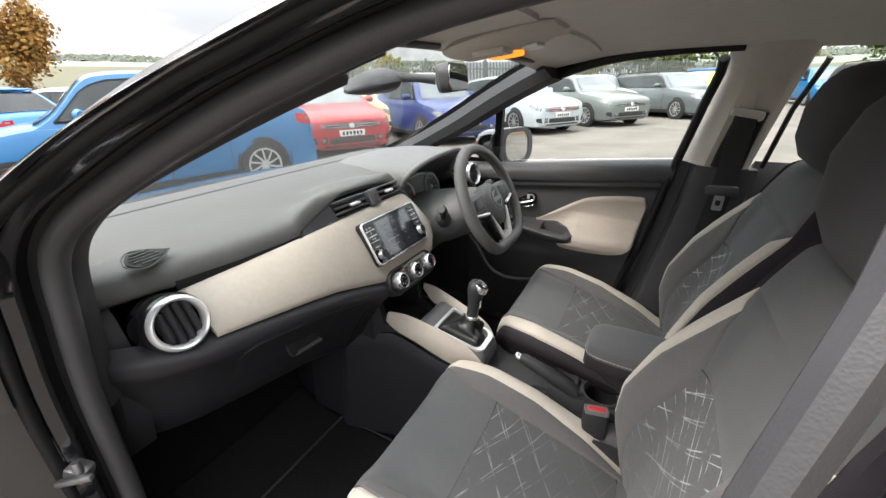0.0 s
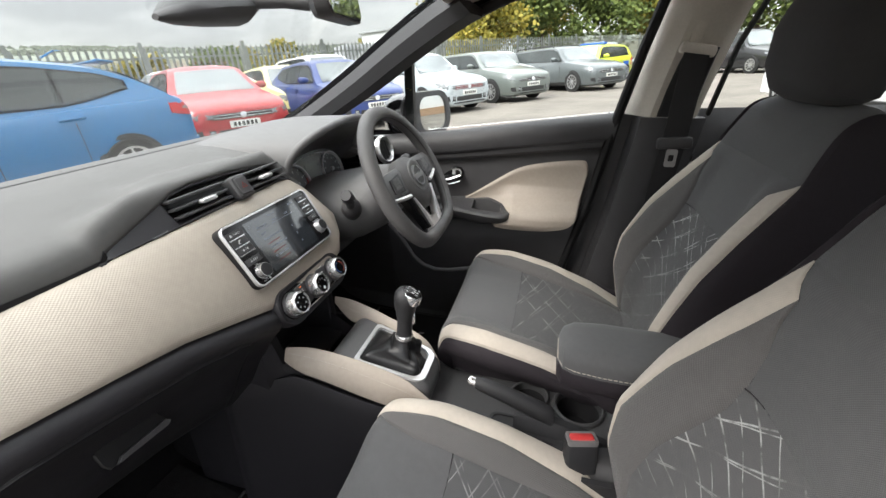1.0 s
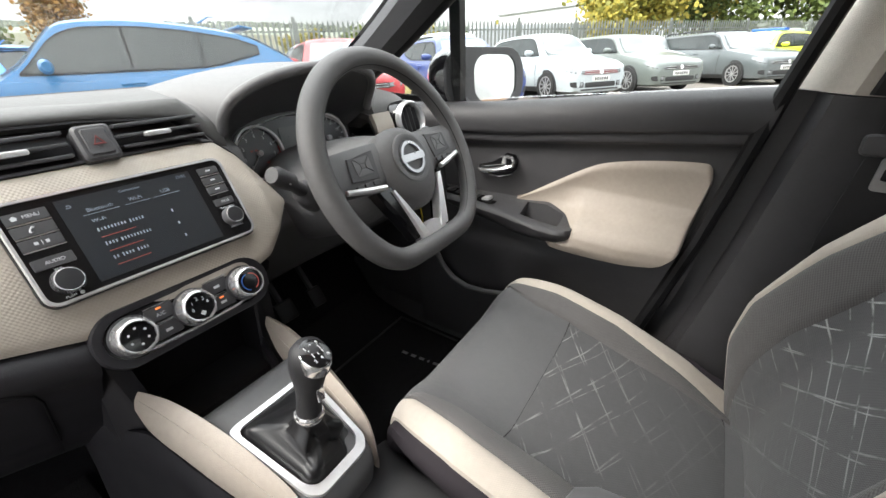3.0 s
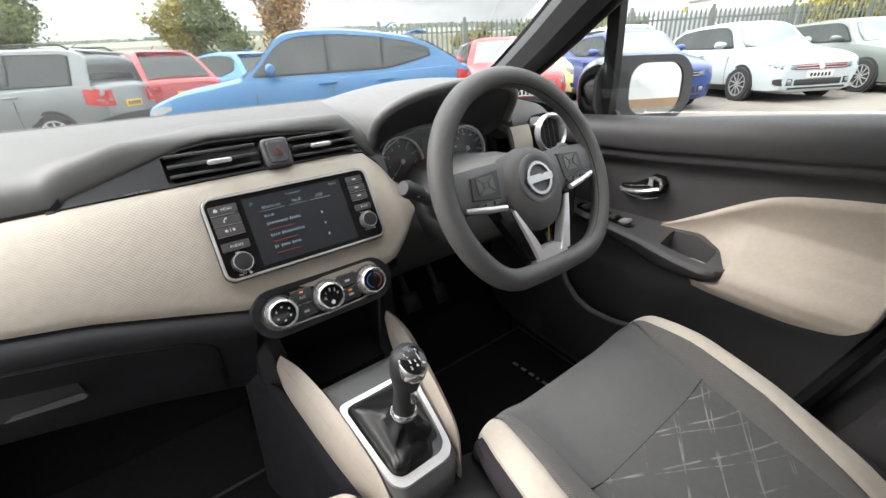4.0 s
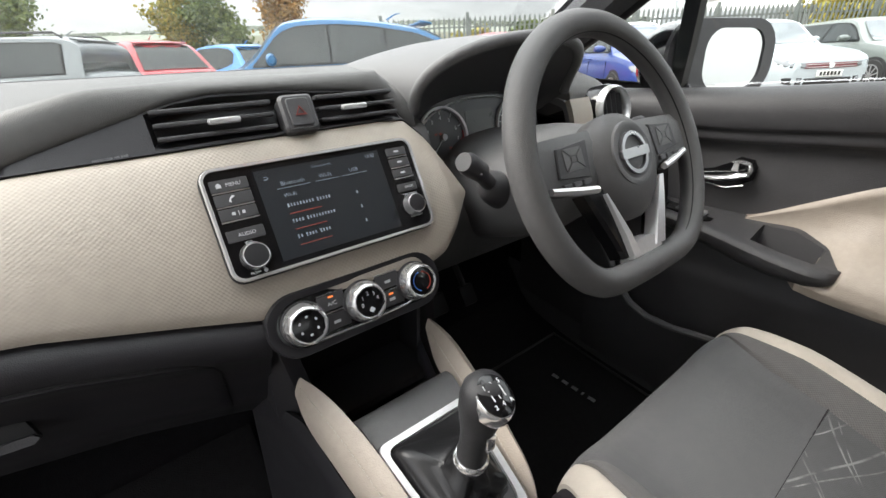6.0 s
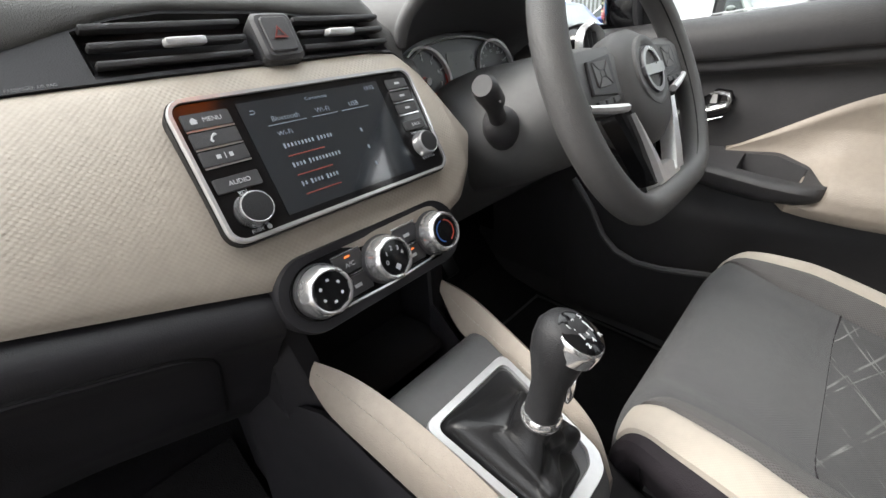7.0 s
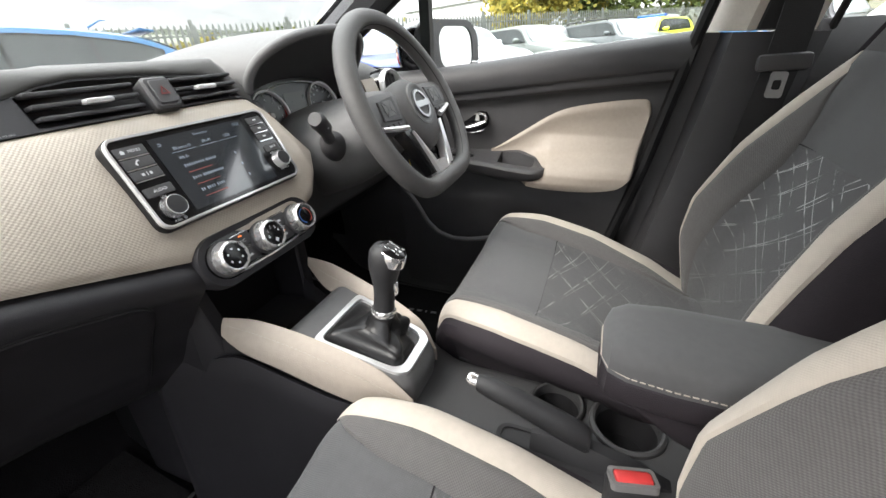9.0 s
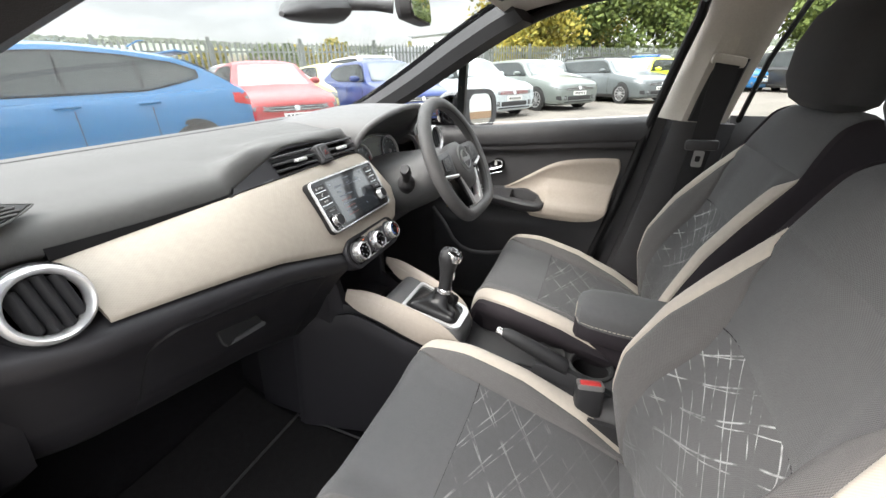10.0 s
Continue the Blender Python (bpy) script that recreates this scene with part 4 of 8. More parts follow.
# outer skin, bumpers and wheels of the car
for sx in (1, -1):
    for y0, y1, nm in ((1.02, 1.98, "front_wing"), (-1.46, -0.16, "rear_side_skin")) + (((-0.15, 1.01, "door_skin"),) if sx > 0 else ()):
        bm = bmesh.new()
        surface(bm, lambda u, v: V((sx * (0.765 + 0.055 * math.sin(math.pi * min(1, 0.15 + 0.8 * v)) - 0.05 * max(0, (y0 + (y1 - y0) * u) - 1.6) / 0.4), y0 + (y1 - y0) * u, 0.24 + (0.50 if y0 > 1 else 0.66) * v)), 14, 10, 0.02)
        part(nm, bm, PAINT_BLACK, body_shell, "black-painted outer panel")
    for wy, wz in ((1.47, 0.251), (-1.03, 0.409)):
        bm = lathe(bmesh.new(), [(0.20, -0.17), (0.285, -0.17), (0.30, -0.15), (0.30, -0.03), (0.285, 0.0), (0.21, 0.005), (0.20, -0.02)], (sx * 0.835, wy, wz), (sx, 0, 0), 36)
        wheel_ob = part("wheel", bm, RUBBER, body_shell, "black tyre")
        bm = bmesh.new()
        for k in range(8):
            a = 2 * math.pi * k / 8
            box(bm, (0.105 * math.cos(a), 0.105 * math.sin(a), -0.02), (0.19, 0.034, 0.02), 0.004, pose(0, 0, 0, 0, 0, math.degrees(a)))
        lathe(bm, [(0.205, -0.06), (0.205, 0.0), (0.19, 0.004), (0.185, -0.05)], (0, 0, 0), (0, 0, 1), 36)
        bm.transform(Matrix.Translation((sx * 0.835, wy, wz)) @ turned((sx, 0, 0)))
        part("rim", bm, SILVER, wheel_ob, "silver alloy rim")
bm = bmesh.new()
surface(bm, lambda u, v: V((-0.76 + 1.52 * u, 1.99 + 0.06 * math.sin(math.pi * u) - 0.05 * v * v, 0.26 + 0.50 * v)), 14, 8, 0.03)
part("front_bumper", bm, PAINT_BLACK, body_shell, "black-painted front bumper")
bm = bmesh.new()
surface(bm, lambda u, v: V((-0.76 + 1.52 * u, 1.80 + (0.17 + 0.06 * math.sin(math.pi * u)) * v, 0.80 - 0.05 * v - 0.05 * abs(2 * u - 1) ** 3)), 14, 6, 0.02)
part("bonnet_edge", bm, PAINT_BLACK, body_shell)
bm = bmesh.new()
surface(bm, lambda u, v: V((-0.76 + 1.52 * u, -1.40 - 0.08 * math.sin(math.pi * u) + 0.04 * v, 0.30 + 0.78 * v)), 14, 8, 0.02)
part("tailgate_skin", bm, PAINT_BLACK, body_shell, "black-painted tailgate")

# ---- dashboard ----
LOWER = material("black_lower_dash", (0.020, 0.0192, 0.0222), 0.5, 0, 0.1, 25, 0.15, 900, spec=0.33)
dash = thing("dashboard", "dark grey dashboard with a beige padded band across it", "dashboard")
FX = (-0.62, -0.56, -0.50, -0.40, -0.30, -0.257, -0.248, -0.20, -0.155, -0.115, -0.08, 0.0, 0.10, 0.128, 0.15, 0.165, 0.18, 0.47, 0.49, 0.64)
FY = (0.80, 0.765, 0.748, 0.730, 0.722, 0.722, 0.727, 0.735, 0.742, 0.750, 0.752, 0.752, 0.750, 0.745, 0.738, 0.735, 0.875, 0.875, 0.735, 0.735)
FZ = (0.955, 0.955, 0.950, 0.951, 0.952, 0.953, 0.965, 0.978, 0.990, 1.000, 1.004, 1.002, 0.994, 0.975, 0.945, 0.940, 0.985, 0.985, 0.940, 0.940)


def dash_top(u, v):
    x = -0.63 + 1.27 * u
    fy, fz = lerp(x, FX, FY), lerp(x, FX, FZ)
    side = max(0.0, abs(x) - 0.48) / 0.15
    pts = ((1.25 - 0.06 * side, 0.955), (1.14 - 0.04 * side, 0.985), (1.04, 1.000), (0.93, 1.006 - 0.004 * side), (0.85, 1.0 - 0.008 * side), (fy + 0.062, max(0.994, min(1.012, fz + 0.008))), (fy + 0.016, fz + min(0.030, max(0.005, 1.012 - fz))), (fy, fz), (fy + 0.012, fz - 0.012), (fy + 0.05, fz - 0.03))
    y, z = along(pts, v)
    return (x, y, z - 0.02 * side ** 2)


bm = bmesh.new()
surface(bm, dash_top, 90, 44, 0.01)
part("top_pad", bm, TOP_PAD, dash, "grey soft-grained top pad")
bm = bmesh.new()
loft(bm, [[V(dash_top(0.02 + 0.9 * i / 40, 0.245)) + V((0, dy, dz)) for dy, dz in ((-0.004, 0.0008), (0.004, 0.0008), (0.004, -0.004), (-0.004, -0.004))] for i in range(41)])
part("defroster_gap", bm, RUBBER, dash, "black defroster slot line")

# black gasket between the top pad and the band
bm = bmesh.new()
loft(bm, [[V((x, lerp(x, FX, FY) + dy, z)) for dy, z in ((-0.001, lerp(x, FX, FZ) + 0.003), (-0.003, lerp(x, FX, FZ) - 0.012), (0.02, lerp(x, FX, FZ) - 0.012), (0.02, lerp(x, FX, FZ) + 0.003))] for x in [-0.505 + 0.255 * i / 24 for i in range(25)]])
part("gasket", bm, RUBBER, dash, "black gasket strip")

# beige band
TX = (-0.525, -0.49, -0.40, -0.30, -0.10, 0.10, 0.135, 0.155, 0.175, 0.192)
TY = (0.752, 0.748, 0.732, 0.722, 0.722, 0.726, 0.728, 0.716, 0.694, 0.666)
TZ = (0.930, 0.938, 0.946, 0.951, 0.954, 0.955, 0.952, 0.932, 0.898, 0.862)
BX = (-0.525, -0.43, -0.34, -0.26, -0.155, -0.105, 0.0, 0.10, 0.125, 0.155, 0.175, 0.192)
BY = (0.668, 0.645, 0.635, 0.632, 0.627, 0.622, 0.616, 0.616, 0.619, 0.634, 0.650, 0.663)
BZ = (0.876, 0.872, 0.861, 0.846, 0.815, 0.801, 0.798, 0.799, 0.806, 0.828, 0.843, 0.856)


def band_fn(u, v):
    x = -0.507 + 0.699 * u
    ty, tz, by, bz = lerp(x, TX, TY), lerp(x, TX, TZ), lerp(x, BX, BY), lerp(x, BX, BZ)
    h = math.hypot(ty - by, tz - bz)
    f = 0.015 * min(1, h / 0.13) * (math.sin(math.pi * v) ** 0.45 if 0 < v < 1 else 0)
    return (x, ty + (by - ty) * v - 0.8 * f, tz + (bz - tz) * v + 0.45 * f)


bm = bmesh.new()
surface(bm, band_fn, 110, 26, 0.01)
band = part("padded_band", bm, BEIGE, dash, "beige grained padded band")
# driver's side beige accent
bm = bmesh.new()
surface(bm, lambda u, v: (0.470 + 0.055 * u, 0.717 - 0.018 * v - 0.008 * math.sin(math.pi * v), 0.950 - 0.075 * v), 8, 8, 0.01)
part("band_end", bm, BEIGE, dash, "beige grained band end")

# lower dash, passenger side: lip, glove box


def lower_fn(u, v):
    x = -0.63 + 0.525 * u
    by, bz = lerp(x, BX, BY), lerp(x, BX, BZ)
    if x < -0.525:
        by, bz = by + 0.25 * (-0.525 - x), bz + 0.02 * (-0.525 - x)
    e = max(0, (-0.50 - x) / 0.13)
    pts = ((by + 0.03, bz + 0.004), (by + 0.004, bz - 0.003), (by - 0.012, bz - 0.016), (by - 0.010, bz - 0.036), (by + 0.008, bz - 0.058), (by + 0.028, bz - 0.085), (by + 0.052, bz - 0.125), (by + 0.085, bz - 0.185), (by + 0.15, bz - 0.25), (by + 0.34, bz - 0.29))
    y, z = along(pts, v)
    return (x, y + 0.06 * e ** 2, z)


bm = bmesh.new()
surface(bm, lower_fn, 40, 40, 0.012)
part("lower_panel", bm, LOWER, dash, "black plastic lower panel")
LID = (-0.475, -0.153, 0.335, 0.83)


def lid_fn(u, v):
    """The lid follows the lower panel, a little proud, its upper corners rounded."""
    x = LID[0] + (LID[1] - LID[0]) * u
    near = min(x - LID[0], LID[1] - x)
    drop = 0.19 * (1 - math.sqrt(max(0.0, 1 - (1 - min(1.0, near / 0.036)) ** 2))) if near < 0.036 else 0.0
    p = V(lower_fn((x + 0.63) / 0.525, LID[2] + drop + (LID[3] - LID[2] - drop) * v))
    e = 0.0035 * min(1.0, v / 0.03, near / 0.004 + 0.2)
    return p + V((0, -e, e * 0.35))


bm = bmesh.new()
surface(bm, lid_fn, 60, 28, 0.006)
gb = part("glove_box_lid", bm, LOWER, dash, "black glove box lid")
edge = [V(lid_fn(1, v / 10)) for v in range(8, -1, -1)] + [V(lid_fn(1 - u / 60, 0)) for u in range(0, 61)] + [V(lid_fn(0, v / 10)) for v in range(0, 9)]
part("shut_line", tube(bmesh.new(), [tuple(p + V((0, -0.0006, 0.0010))) for p in edge], 0.0013, 6), RUBBER, gb, "dark shut line round the lid")
# handle slot: black plate for its shade, lighter lip for the lit edge
hm = plane_at((-0.336, 0.6655, 0.754), (1, 0.0, -0.114), (0.0, 0.50, 0.866))
bm = bmesh.new()
prism(bm, [(-0.044, -0.006), (-0.040, -0.015), (0.034, -0.015), (0.040, -0.010), (0.033, 0.013), (0.024, 0.018), (-0.034, 0.018), (-0.043, 0.011)], (0, 0, -0.002), (1, 0, 0), (0, 1, 0), 0.005, 0.0015)
bm.transform(hm)
part("handle", bm, RUBBER, gb, "glove box handle slot, its shade drawn as a black plate")
bm = bmesh.new()
prism(bm, [(-0.034, -0.015), (0.036, -0.015), (0.041, -0.011), (0.036, -0.0065), (-0.026, -0.0085)], (0, 0, 0.002), (1, 0, 0), (0, 1, 0), 0.005, 0.0015)
bm.transform(hm)
part("handle_lip", bm, PLASTIC, gb, "handle lip in a lighter grey for the light on it")

# dash end beside the door, with surround of the side vent
bm = bmesh.new()
loft(bm, [[V((x, y, z)) for y, z in ((1.15, 0.95), (0.90, 0.985), (0.82, 0.955), (0.765 + d, 0.92), (0.735 + d, 0.86), (0.738 + d, 0.78), (0.765 + d, 0.66), (0.90, 0.56), (1.15, 0.52))] for x, d in ((-0.585, 0.022), (-0.62, 0.03), (-0.64, 0.055))])
part("end_panel", bm, LOWER, dash, "black dash end panel")
# driver's lower dash
bm = bmesh.new()


def driver_fn(u, v):
    x = 0.172 + 0.318 * u
    pts = ((0.82, 0.856), (0.745, 0.856), (0.722, 0.850), (0.705, 0.838), (0.695, 0.82), (0.695, 0.79), (0.73, 0.72), (0.78, 0.66), (0.95, 0.60))
    y, z = along(pts, v)
    return (x, y, z)


surface(bm, driver_fn, 24, 30, 0.012)
part("driver_panel", bm, SOFT, dash, "black plastic panel round the column")
for x0, x1 in ((0.140, 0.176), (0.486, 0.64)):
    bm = bmesh.new()
    surface(bm, lambda u, v: (x0 + (x1 - x0) * u, *along(((0.80, 0.95), (0.745, 0.944), (0.725, 0.925), (0.712, 0.885), (0.700, 0.84), (0.700, 0.79), (0.73, 0.72), (0.78, 0.66), (0.95, 0.60)), v)), 8, 30, 0.012)
    part("side_cheek", bm, SOFT, dash, "dark grey plastic side cheek")


# round side vents
def side_vent(c, axis, r, slats):
    sv = thing("side_vent", "round air vent with a satin silver ring", "air vent", "round air vents")
    m = Matrix.Translation(c) @ turned(axis)
    bm = lathe(bmesh.new(), [(r * 1.10, -0.075), (r * 1.10, -0.012), (r * 1.03, -0.004), (r * 0.79, -0.006), (r * 0.77, -0.045)], (0, 0, 0), (0, 0, 1), 40)
    bm.transform(m)
    part("surround", bm, PIANO, sv, "gloss black surround")
    bm = bmesh.new()
    prof = [(r * 0.77, -0.012), (r * 0.78, 0.000), (r * 0.83, 0.007), (r * 0.90, 0.0095), (r * 0.97, 0.007), (r * 1.02, -0.001), (r * 1.03, -0.012), (r * 0.77, -0.012)]
    rings = [[m @ V((q * math.cos(2 * math.pi * i / 48), q * math.sin(2 * math.pi * i / 48), h)) for q, h in prof] for i in range(49)]
    loft(bm, rings, False)
    part("ring", bm, SATIN, sv, "satin silver ring")
    for k in range(slats):
        o = (k - (slats - 1) / 2) * (1.25 * r / slats)
        half = math.sqrt(max(0.0, (0.77 * r) ** 2 - o * o))
        bm = bmesh.new()
        box(bm, (0, 0, 0), (0.009, 2 * half, 0.016), 0.003, pose(0, 0, 0, 0, 35, 0))
        bm.transform(m @ pose(o, 0, -0.008) if True else m)
        part("slat", bm, DARK, sv)
    return sv


side_vent((-0.545, 0.686, 0.917), (-0.10, -0.93, 0.34), 0.043, 4)
side_vent((0.574, 0.694, 0.927), (-0.12, -0.95, 0.26), 0.042, 4)
# corner demister grille
dg = thing("demister_grille", "small pointed black demister grille in the dash top", "air vent")
DG = plane_at((-0.525, 0.775, 0.9965), (0.98, 0.12, 0.02), (-0.12, 0.90, 0.40))
LEAF = [(-0.030 + 0.066 * t, 0.021 * math.sin(math.pi * t ** 0.62)) for t in [i / 14 for i in range(15)]] + [(0.036 - 0.066 * t, -0.021 * math.sin(math.pi * (1 - t) ** 0.62) * 0.75) for t in [i / 14 for i in range(1, 14)]]
bm = bmesh.new()
prism(bm, LEAF, (0, 0, -0.004), (1, 0, 0), (0, 1, 0), 0.0055)
bm.transform(DG)
part("plate", bm, RUBBER, dg, "black grille plate")
bm = bmesh.new()
tube(bm, [(a_ * 1.12, b_ * 1.15, 0.0) for a_, b_ in LEAF], 0.0014, 6, True)
bm.transform(DG)
part("rim", bm, TOP_PAD, dg, "raised grey rim")
for k in range(5):
    yy = -0.010 + 0.0062 * k
    w = (0.030, 0.044, 0.046, 0.038, 0.024)[k]
    bm = bmesh.new()
    box(bm, (0.001 - 0.001 * k, yy, 0.002), (w, 0.0026, 0.004), 0.0006, pose(0, 0, 0, 30, 0, -4))
    bm.transform(DG)
    part("slat", bm, TOP_PAD, dg)

# centre vents
cv = thing("center_vents", "black centre air vents with silver tabs and a hazard switch", "air vent")
bm = bmesh.new()


def hood_fn(u, v):
    x = -0.265 + 0.425 * u
    fy, fz = lerp(x, FX, FY), lerp(x, FX, FZ)
    ty, tz = lerp(x, TX, TY), lerp(x, TX, TZ)
    y, z = (fy + 0.006) * (1 - v) + (ty + 0.002) * v, (fz - 0.004) * (1 - v) + (tz + 0.002) * v
    inside = -0.142 < x < 0.128 and 0.12 < v < 0.9
    return (x, y + (0.022 if inside else 0.0) - 0.004, z)


surface(bm, hood_fn, 90, 16, 0.01)
part("housing", bm, LOWER, cv, "black vent housing")
for x0, x1, tab in ((-0.138, -0.026, -0.077), (0.024, 0.125, 0.066)):
    for k, (zz, yy) in enumerate(((0.964, 0.729), (0.9755, 0.735), (0.987, 0.742))):
        bm = bmesh.new()
        box(bm, ((x0 + x1) / 2, yy, zz + 0.001), (x1 - x0, 0.016, 0.0045), 0.0015, pose(0, 0, 0, -14, 0, 0))
        part("slat", bm, PLASTIC, cv)
    bm = bmesh.new()
    box(bm, (tab, 0.724, 0.9775), (0.030, 0.014, 0.006), 0.0022, pose(0, 0, 0, -10, 0, 0))
    part("tab", bm, SILVER, cv, "silver vent tab")
hz = plane_at((-0.001, 0.722, 0.977), (1, 0, 0), (0, 0.50, 0.86))
bm = bmesh.new()
prism(bm, round_rect(0.038, 0.042, 0.006), (0, 0, -0.02), (1, 0, 0), (0, 1, 0), 0.023, 0.003)
bm.transform(hz)
hsw = part("hazard_switch", bm, PLASTIC, cv, "dark hazard switch with a red triangle")
bm = bmesh.new()
prism(bm, round_rect(0.025, 0.031, 0.003), (0, 0, 0.002), (1, 0, 0), (0, 1, 0), 0.003, 0.001)
bm.transform(hz)
part("button", bm, PLASTIC, hsw)
bm = bmesh.new()
tri_o = [(0.0075 * math.cos(radians(a)), 0.0075 * math.sin(radians(a)) - 0.001) for a in (90, 210, 330)]
frame_plate(bm, tri_o, [(a * 0.6, b * 0.6) for a, b in tri_o], (0, 0, 0.006), (1, 0, 0), (0, 1, 0), 0.0006)
bm.transform(hz)
part("triangle", bm, material("hazard_red", (0.14, 0.018, 0.015), 0.5), hsw, "red warning triangle")
text("airbag_words", "PASSENGER AIR BAG", 0.0029, DIM_PRINT, cv, plane_at((-0.177, 0.7175, 0.9570), (1, 0.10, 0.03), (-0.03, 0.45, 0.89)))

# head unit
HU = plane_at((-0.0035, 0.6528, 0.8946), (1, 0.0, 0.0), (0, 0.516, 0.857))
hu = thing("head_unit", "silver-rimmed touchscreen radio with buttons and two knobs", "head unit")


def on_hu(bm):
    bm.transform(HU)
    return bm


W_, H_ = 0.232, 0.112
bm = bmesh.new()
frame_plate(bm, round_rect(W_, H_, 0.013), round_rect(W_ - 0.007, H_ - 0.007, 0.010), (0, 0, -0.002), (1, 0, 0), (0, 1, 0), 0.005)
part("bezel", on_hu(bm), SATIN, hu, "silver rim")
bm = bmesh.new()
prism(bm, round_rect(W_ + 0.002, H_ + 0.002, 0.014), (0, 0, -0.02), (1, 0, 0), (0, 1, 0), 0.018)
part("back_box", on_hu(bm), RUBBER, hu, "black casing behind the rim")
bm = bmesh.new()
prism(bm, round_rect(W_ - 0.006, H_ - 0.006, 0.010), (0, 0, -0.02), (1, 0, 0), (0, 1, 0), 0.0205)
part("fascia", on_hu(bm), PIANO, hu, "gloss black fascia")
SX0, SX1, SY0, SY1 = -0.068, 0.070, -0.047, 0.046
bm = bmesh.new()
prism(bm, [(SX0, SY0), (SX1, SY0), (SX1, SY1), (SX0, SY1)], (0, 0, 0.0006), (1, 0, 0), (0, 1, 0), 0.0006)
scr = part("screen", on_hu(bm), SCREEN, hu, "dark glass touchscreen showing a network list")


def label_at(words, x, y, size, mat, parent, z=0.0016, align="CENTER"):
    return text("lettering", words, size, mat, parent, HU @ Matrix.Translation((x, y, z)), 0.0001, align)


label_at("Connections", 0.0, 0.0405, 0.0042, SCREEN_INK, scr)
label_at("13:52", 0.058, 0.0405, 0.0055, SCREEN_INK, scr)
label_at("Bluetooth", -0.034, 0.029, 0.0062, SCREEN_INK, scr)
label_at("Wi-Fi", 0.001, 0.029, 0.0062, SCREEN_INK, scr)
label_at("USB", 0.034, 0.029, 0.0062, SCREEN_INK, scr)
label_at("Wi-Fi", -0.047, 0.0165, 0.0058, SCREEN_INK, scr, 0.0016, "LEFT")
for k, runs in enumerate(((9, 5), (4, 10), (2, 4, 4))):
    x = -0.047
    for n in runs:
        for i in range(n):
            bm = bmesh.new()
            box(bm, (x + 0.0011, 0.0062 - 0.0165 * k, 0.0015), (0.0016, 0.0032 if i else 0.0042, 0.0003))
            part("text_bar", on_hu(bm), SCREEN_INK, scr, "", False)
            x += 0.0032
        x += 0.0022
    bm = bmesh.new()
    box(bm, (-0.030, -0.0025 - 0.0165 * k, 0.0014), (0.034, 0.0010, 0.0003))
    part("underline", on_hu(bm), SCREEN_RED, scr, "", False)
    bm = bmesh.new()
    box(bm, (0.030, 0.004 - 0.0165 * k, 0.0014), (0.0018, 0.0035, 0.0003))
    part("signal_bar", on_hu(bm), SCREEN_INK, scr, "", False)
for x, w in ((-0.034, 0.034), (0.002, 0.026), (0.034, 0.03)):
    bm = bmesh.new()
    box(bm, (x, 0.0245 if x else 0.0335, 0.0014), (w, 0.0006, 0.0003))
    part("tab_line", on_hu(bm), SCREEN_INK, scr, "", False)
for i, (words, y) in enumerate((("MENU", 0.038), ("(", 0.024), ("*/)", 0.010), ("AUDIO", -0.011))):
    bm = bmesh.new()
    prism(bm, round_rect(0.034, 0.0115, 0.0015), (-0.092, y, -0.001), (1, 0, 0), (0, 1, 0), 0.0035, 0.0008)
    key = part("key", on_hu(bm), PLASTIC, hu)
    if words == "AUDIO":
        label_at(words, -0.091, y, 0.0052, PRINT, key, 0.0027)
    elif words == "MENU":
        label_at(words, -0.0885, y, 0.0050, PRINT, key, 0.0027)
        bm = bmesh.new()
        prism(bm, [(-0.0022, -0.002), (0.0022, -0.002), (0.0022, 0.0003), (0.0029, 0.0003), (0.0, 0.0028), (-0.0029, 0.0003), (-0.0022, 0.0003)], (-0.1015, y, 0.0024), (1, 0, 0), (0, 1, 0), 0.0003)
        part("symbol", on_hu(bm), PRINT, key, "", False)
    elif i == 1:
        bm = bmesh.new()
        tube(bm, [(-0.0935 + a, y + b, 0.0027) for a, b in ((-0.0012, -0.0028), (-0.0024, -0.0016), (-0.0012, 0.0008), (0.001, 0.0026), (0.0024, 0.0022))], [0.0009, 0.0010, 0.0006, 0.0010, 0.0009], 6)
        part("symbol", on_hu(bm), PRINT, key, "white handset sign", False)
    else:
        for px, w, h in ((-0.0965, 0.0032, 0.0030), (-0.0918, 0.0006, 0.0046), (-0.0875, 0.0028, 0.0032)):
            bm = bmesh.new()
            box(bm, (px, y, 0.0026), (w, h, 0.0003))
            part("symbol", on_hu(bm), PRINT, key, "", False)
    if i < 3:
        bm = bmesh.new()
        box(bm, (-0.092, y - 0.0068, 0.001), (0.034, 0.0013, 0.002))
        part("key_line", on_hu(bm), CHROME, hu, "", False)
for i, y in enumerate((0.040, 0.027, 0.014, -0.004)):
    bm = bmesh.new()
    prism(bm, round_rect(0.026, 0.0095, 0.0015), (0.093, y, -0.001), (1, 0, 0), (0, 1, 0), 0.0035, 0.0008)
    key = part("key", on_hu(bm), PLASTIC, hu)
    if i == 3:
        label_at("BACK", 0.095, y, 0.0045, PRINT, key, 0.0027)
    else:
        bm = bmesh.new()
        box(bm, (0.093, y, 0.0027), (0.006, 0.002, 0.0003))
        part("symbol", on_hu(bm), PRINT, key, "", False)
        bm = bmesh.new()
        box(bm, (0.093, y - 0.0062, 0.001), (0.026, 0.0012, 0.002))
        part("key_line", on_hu(bm), CHROME, hu, "", False)
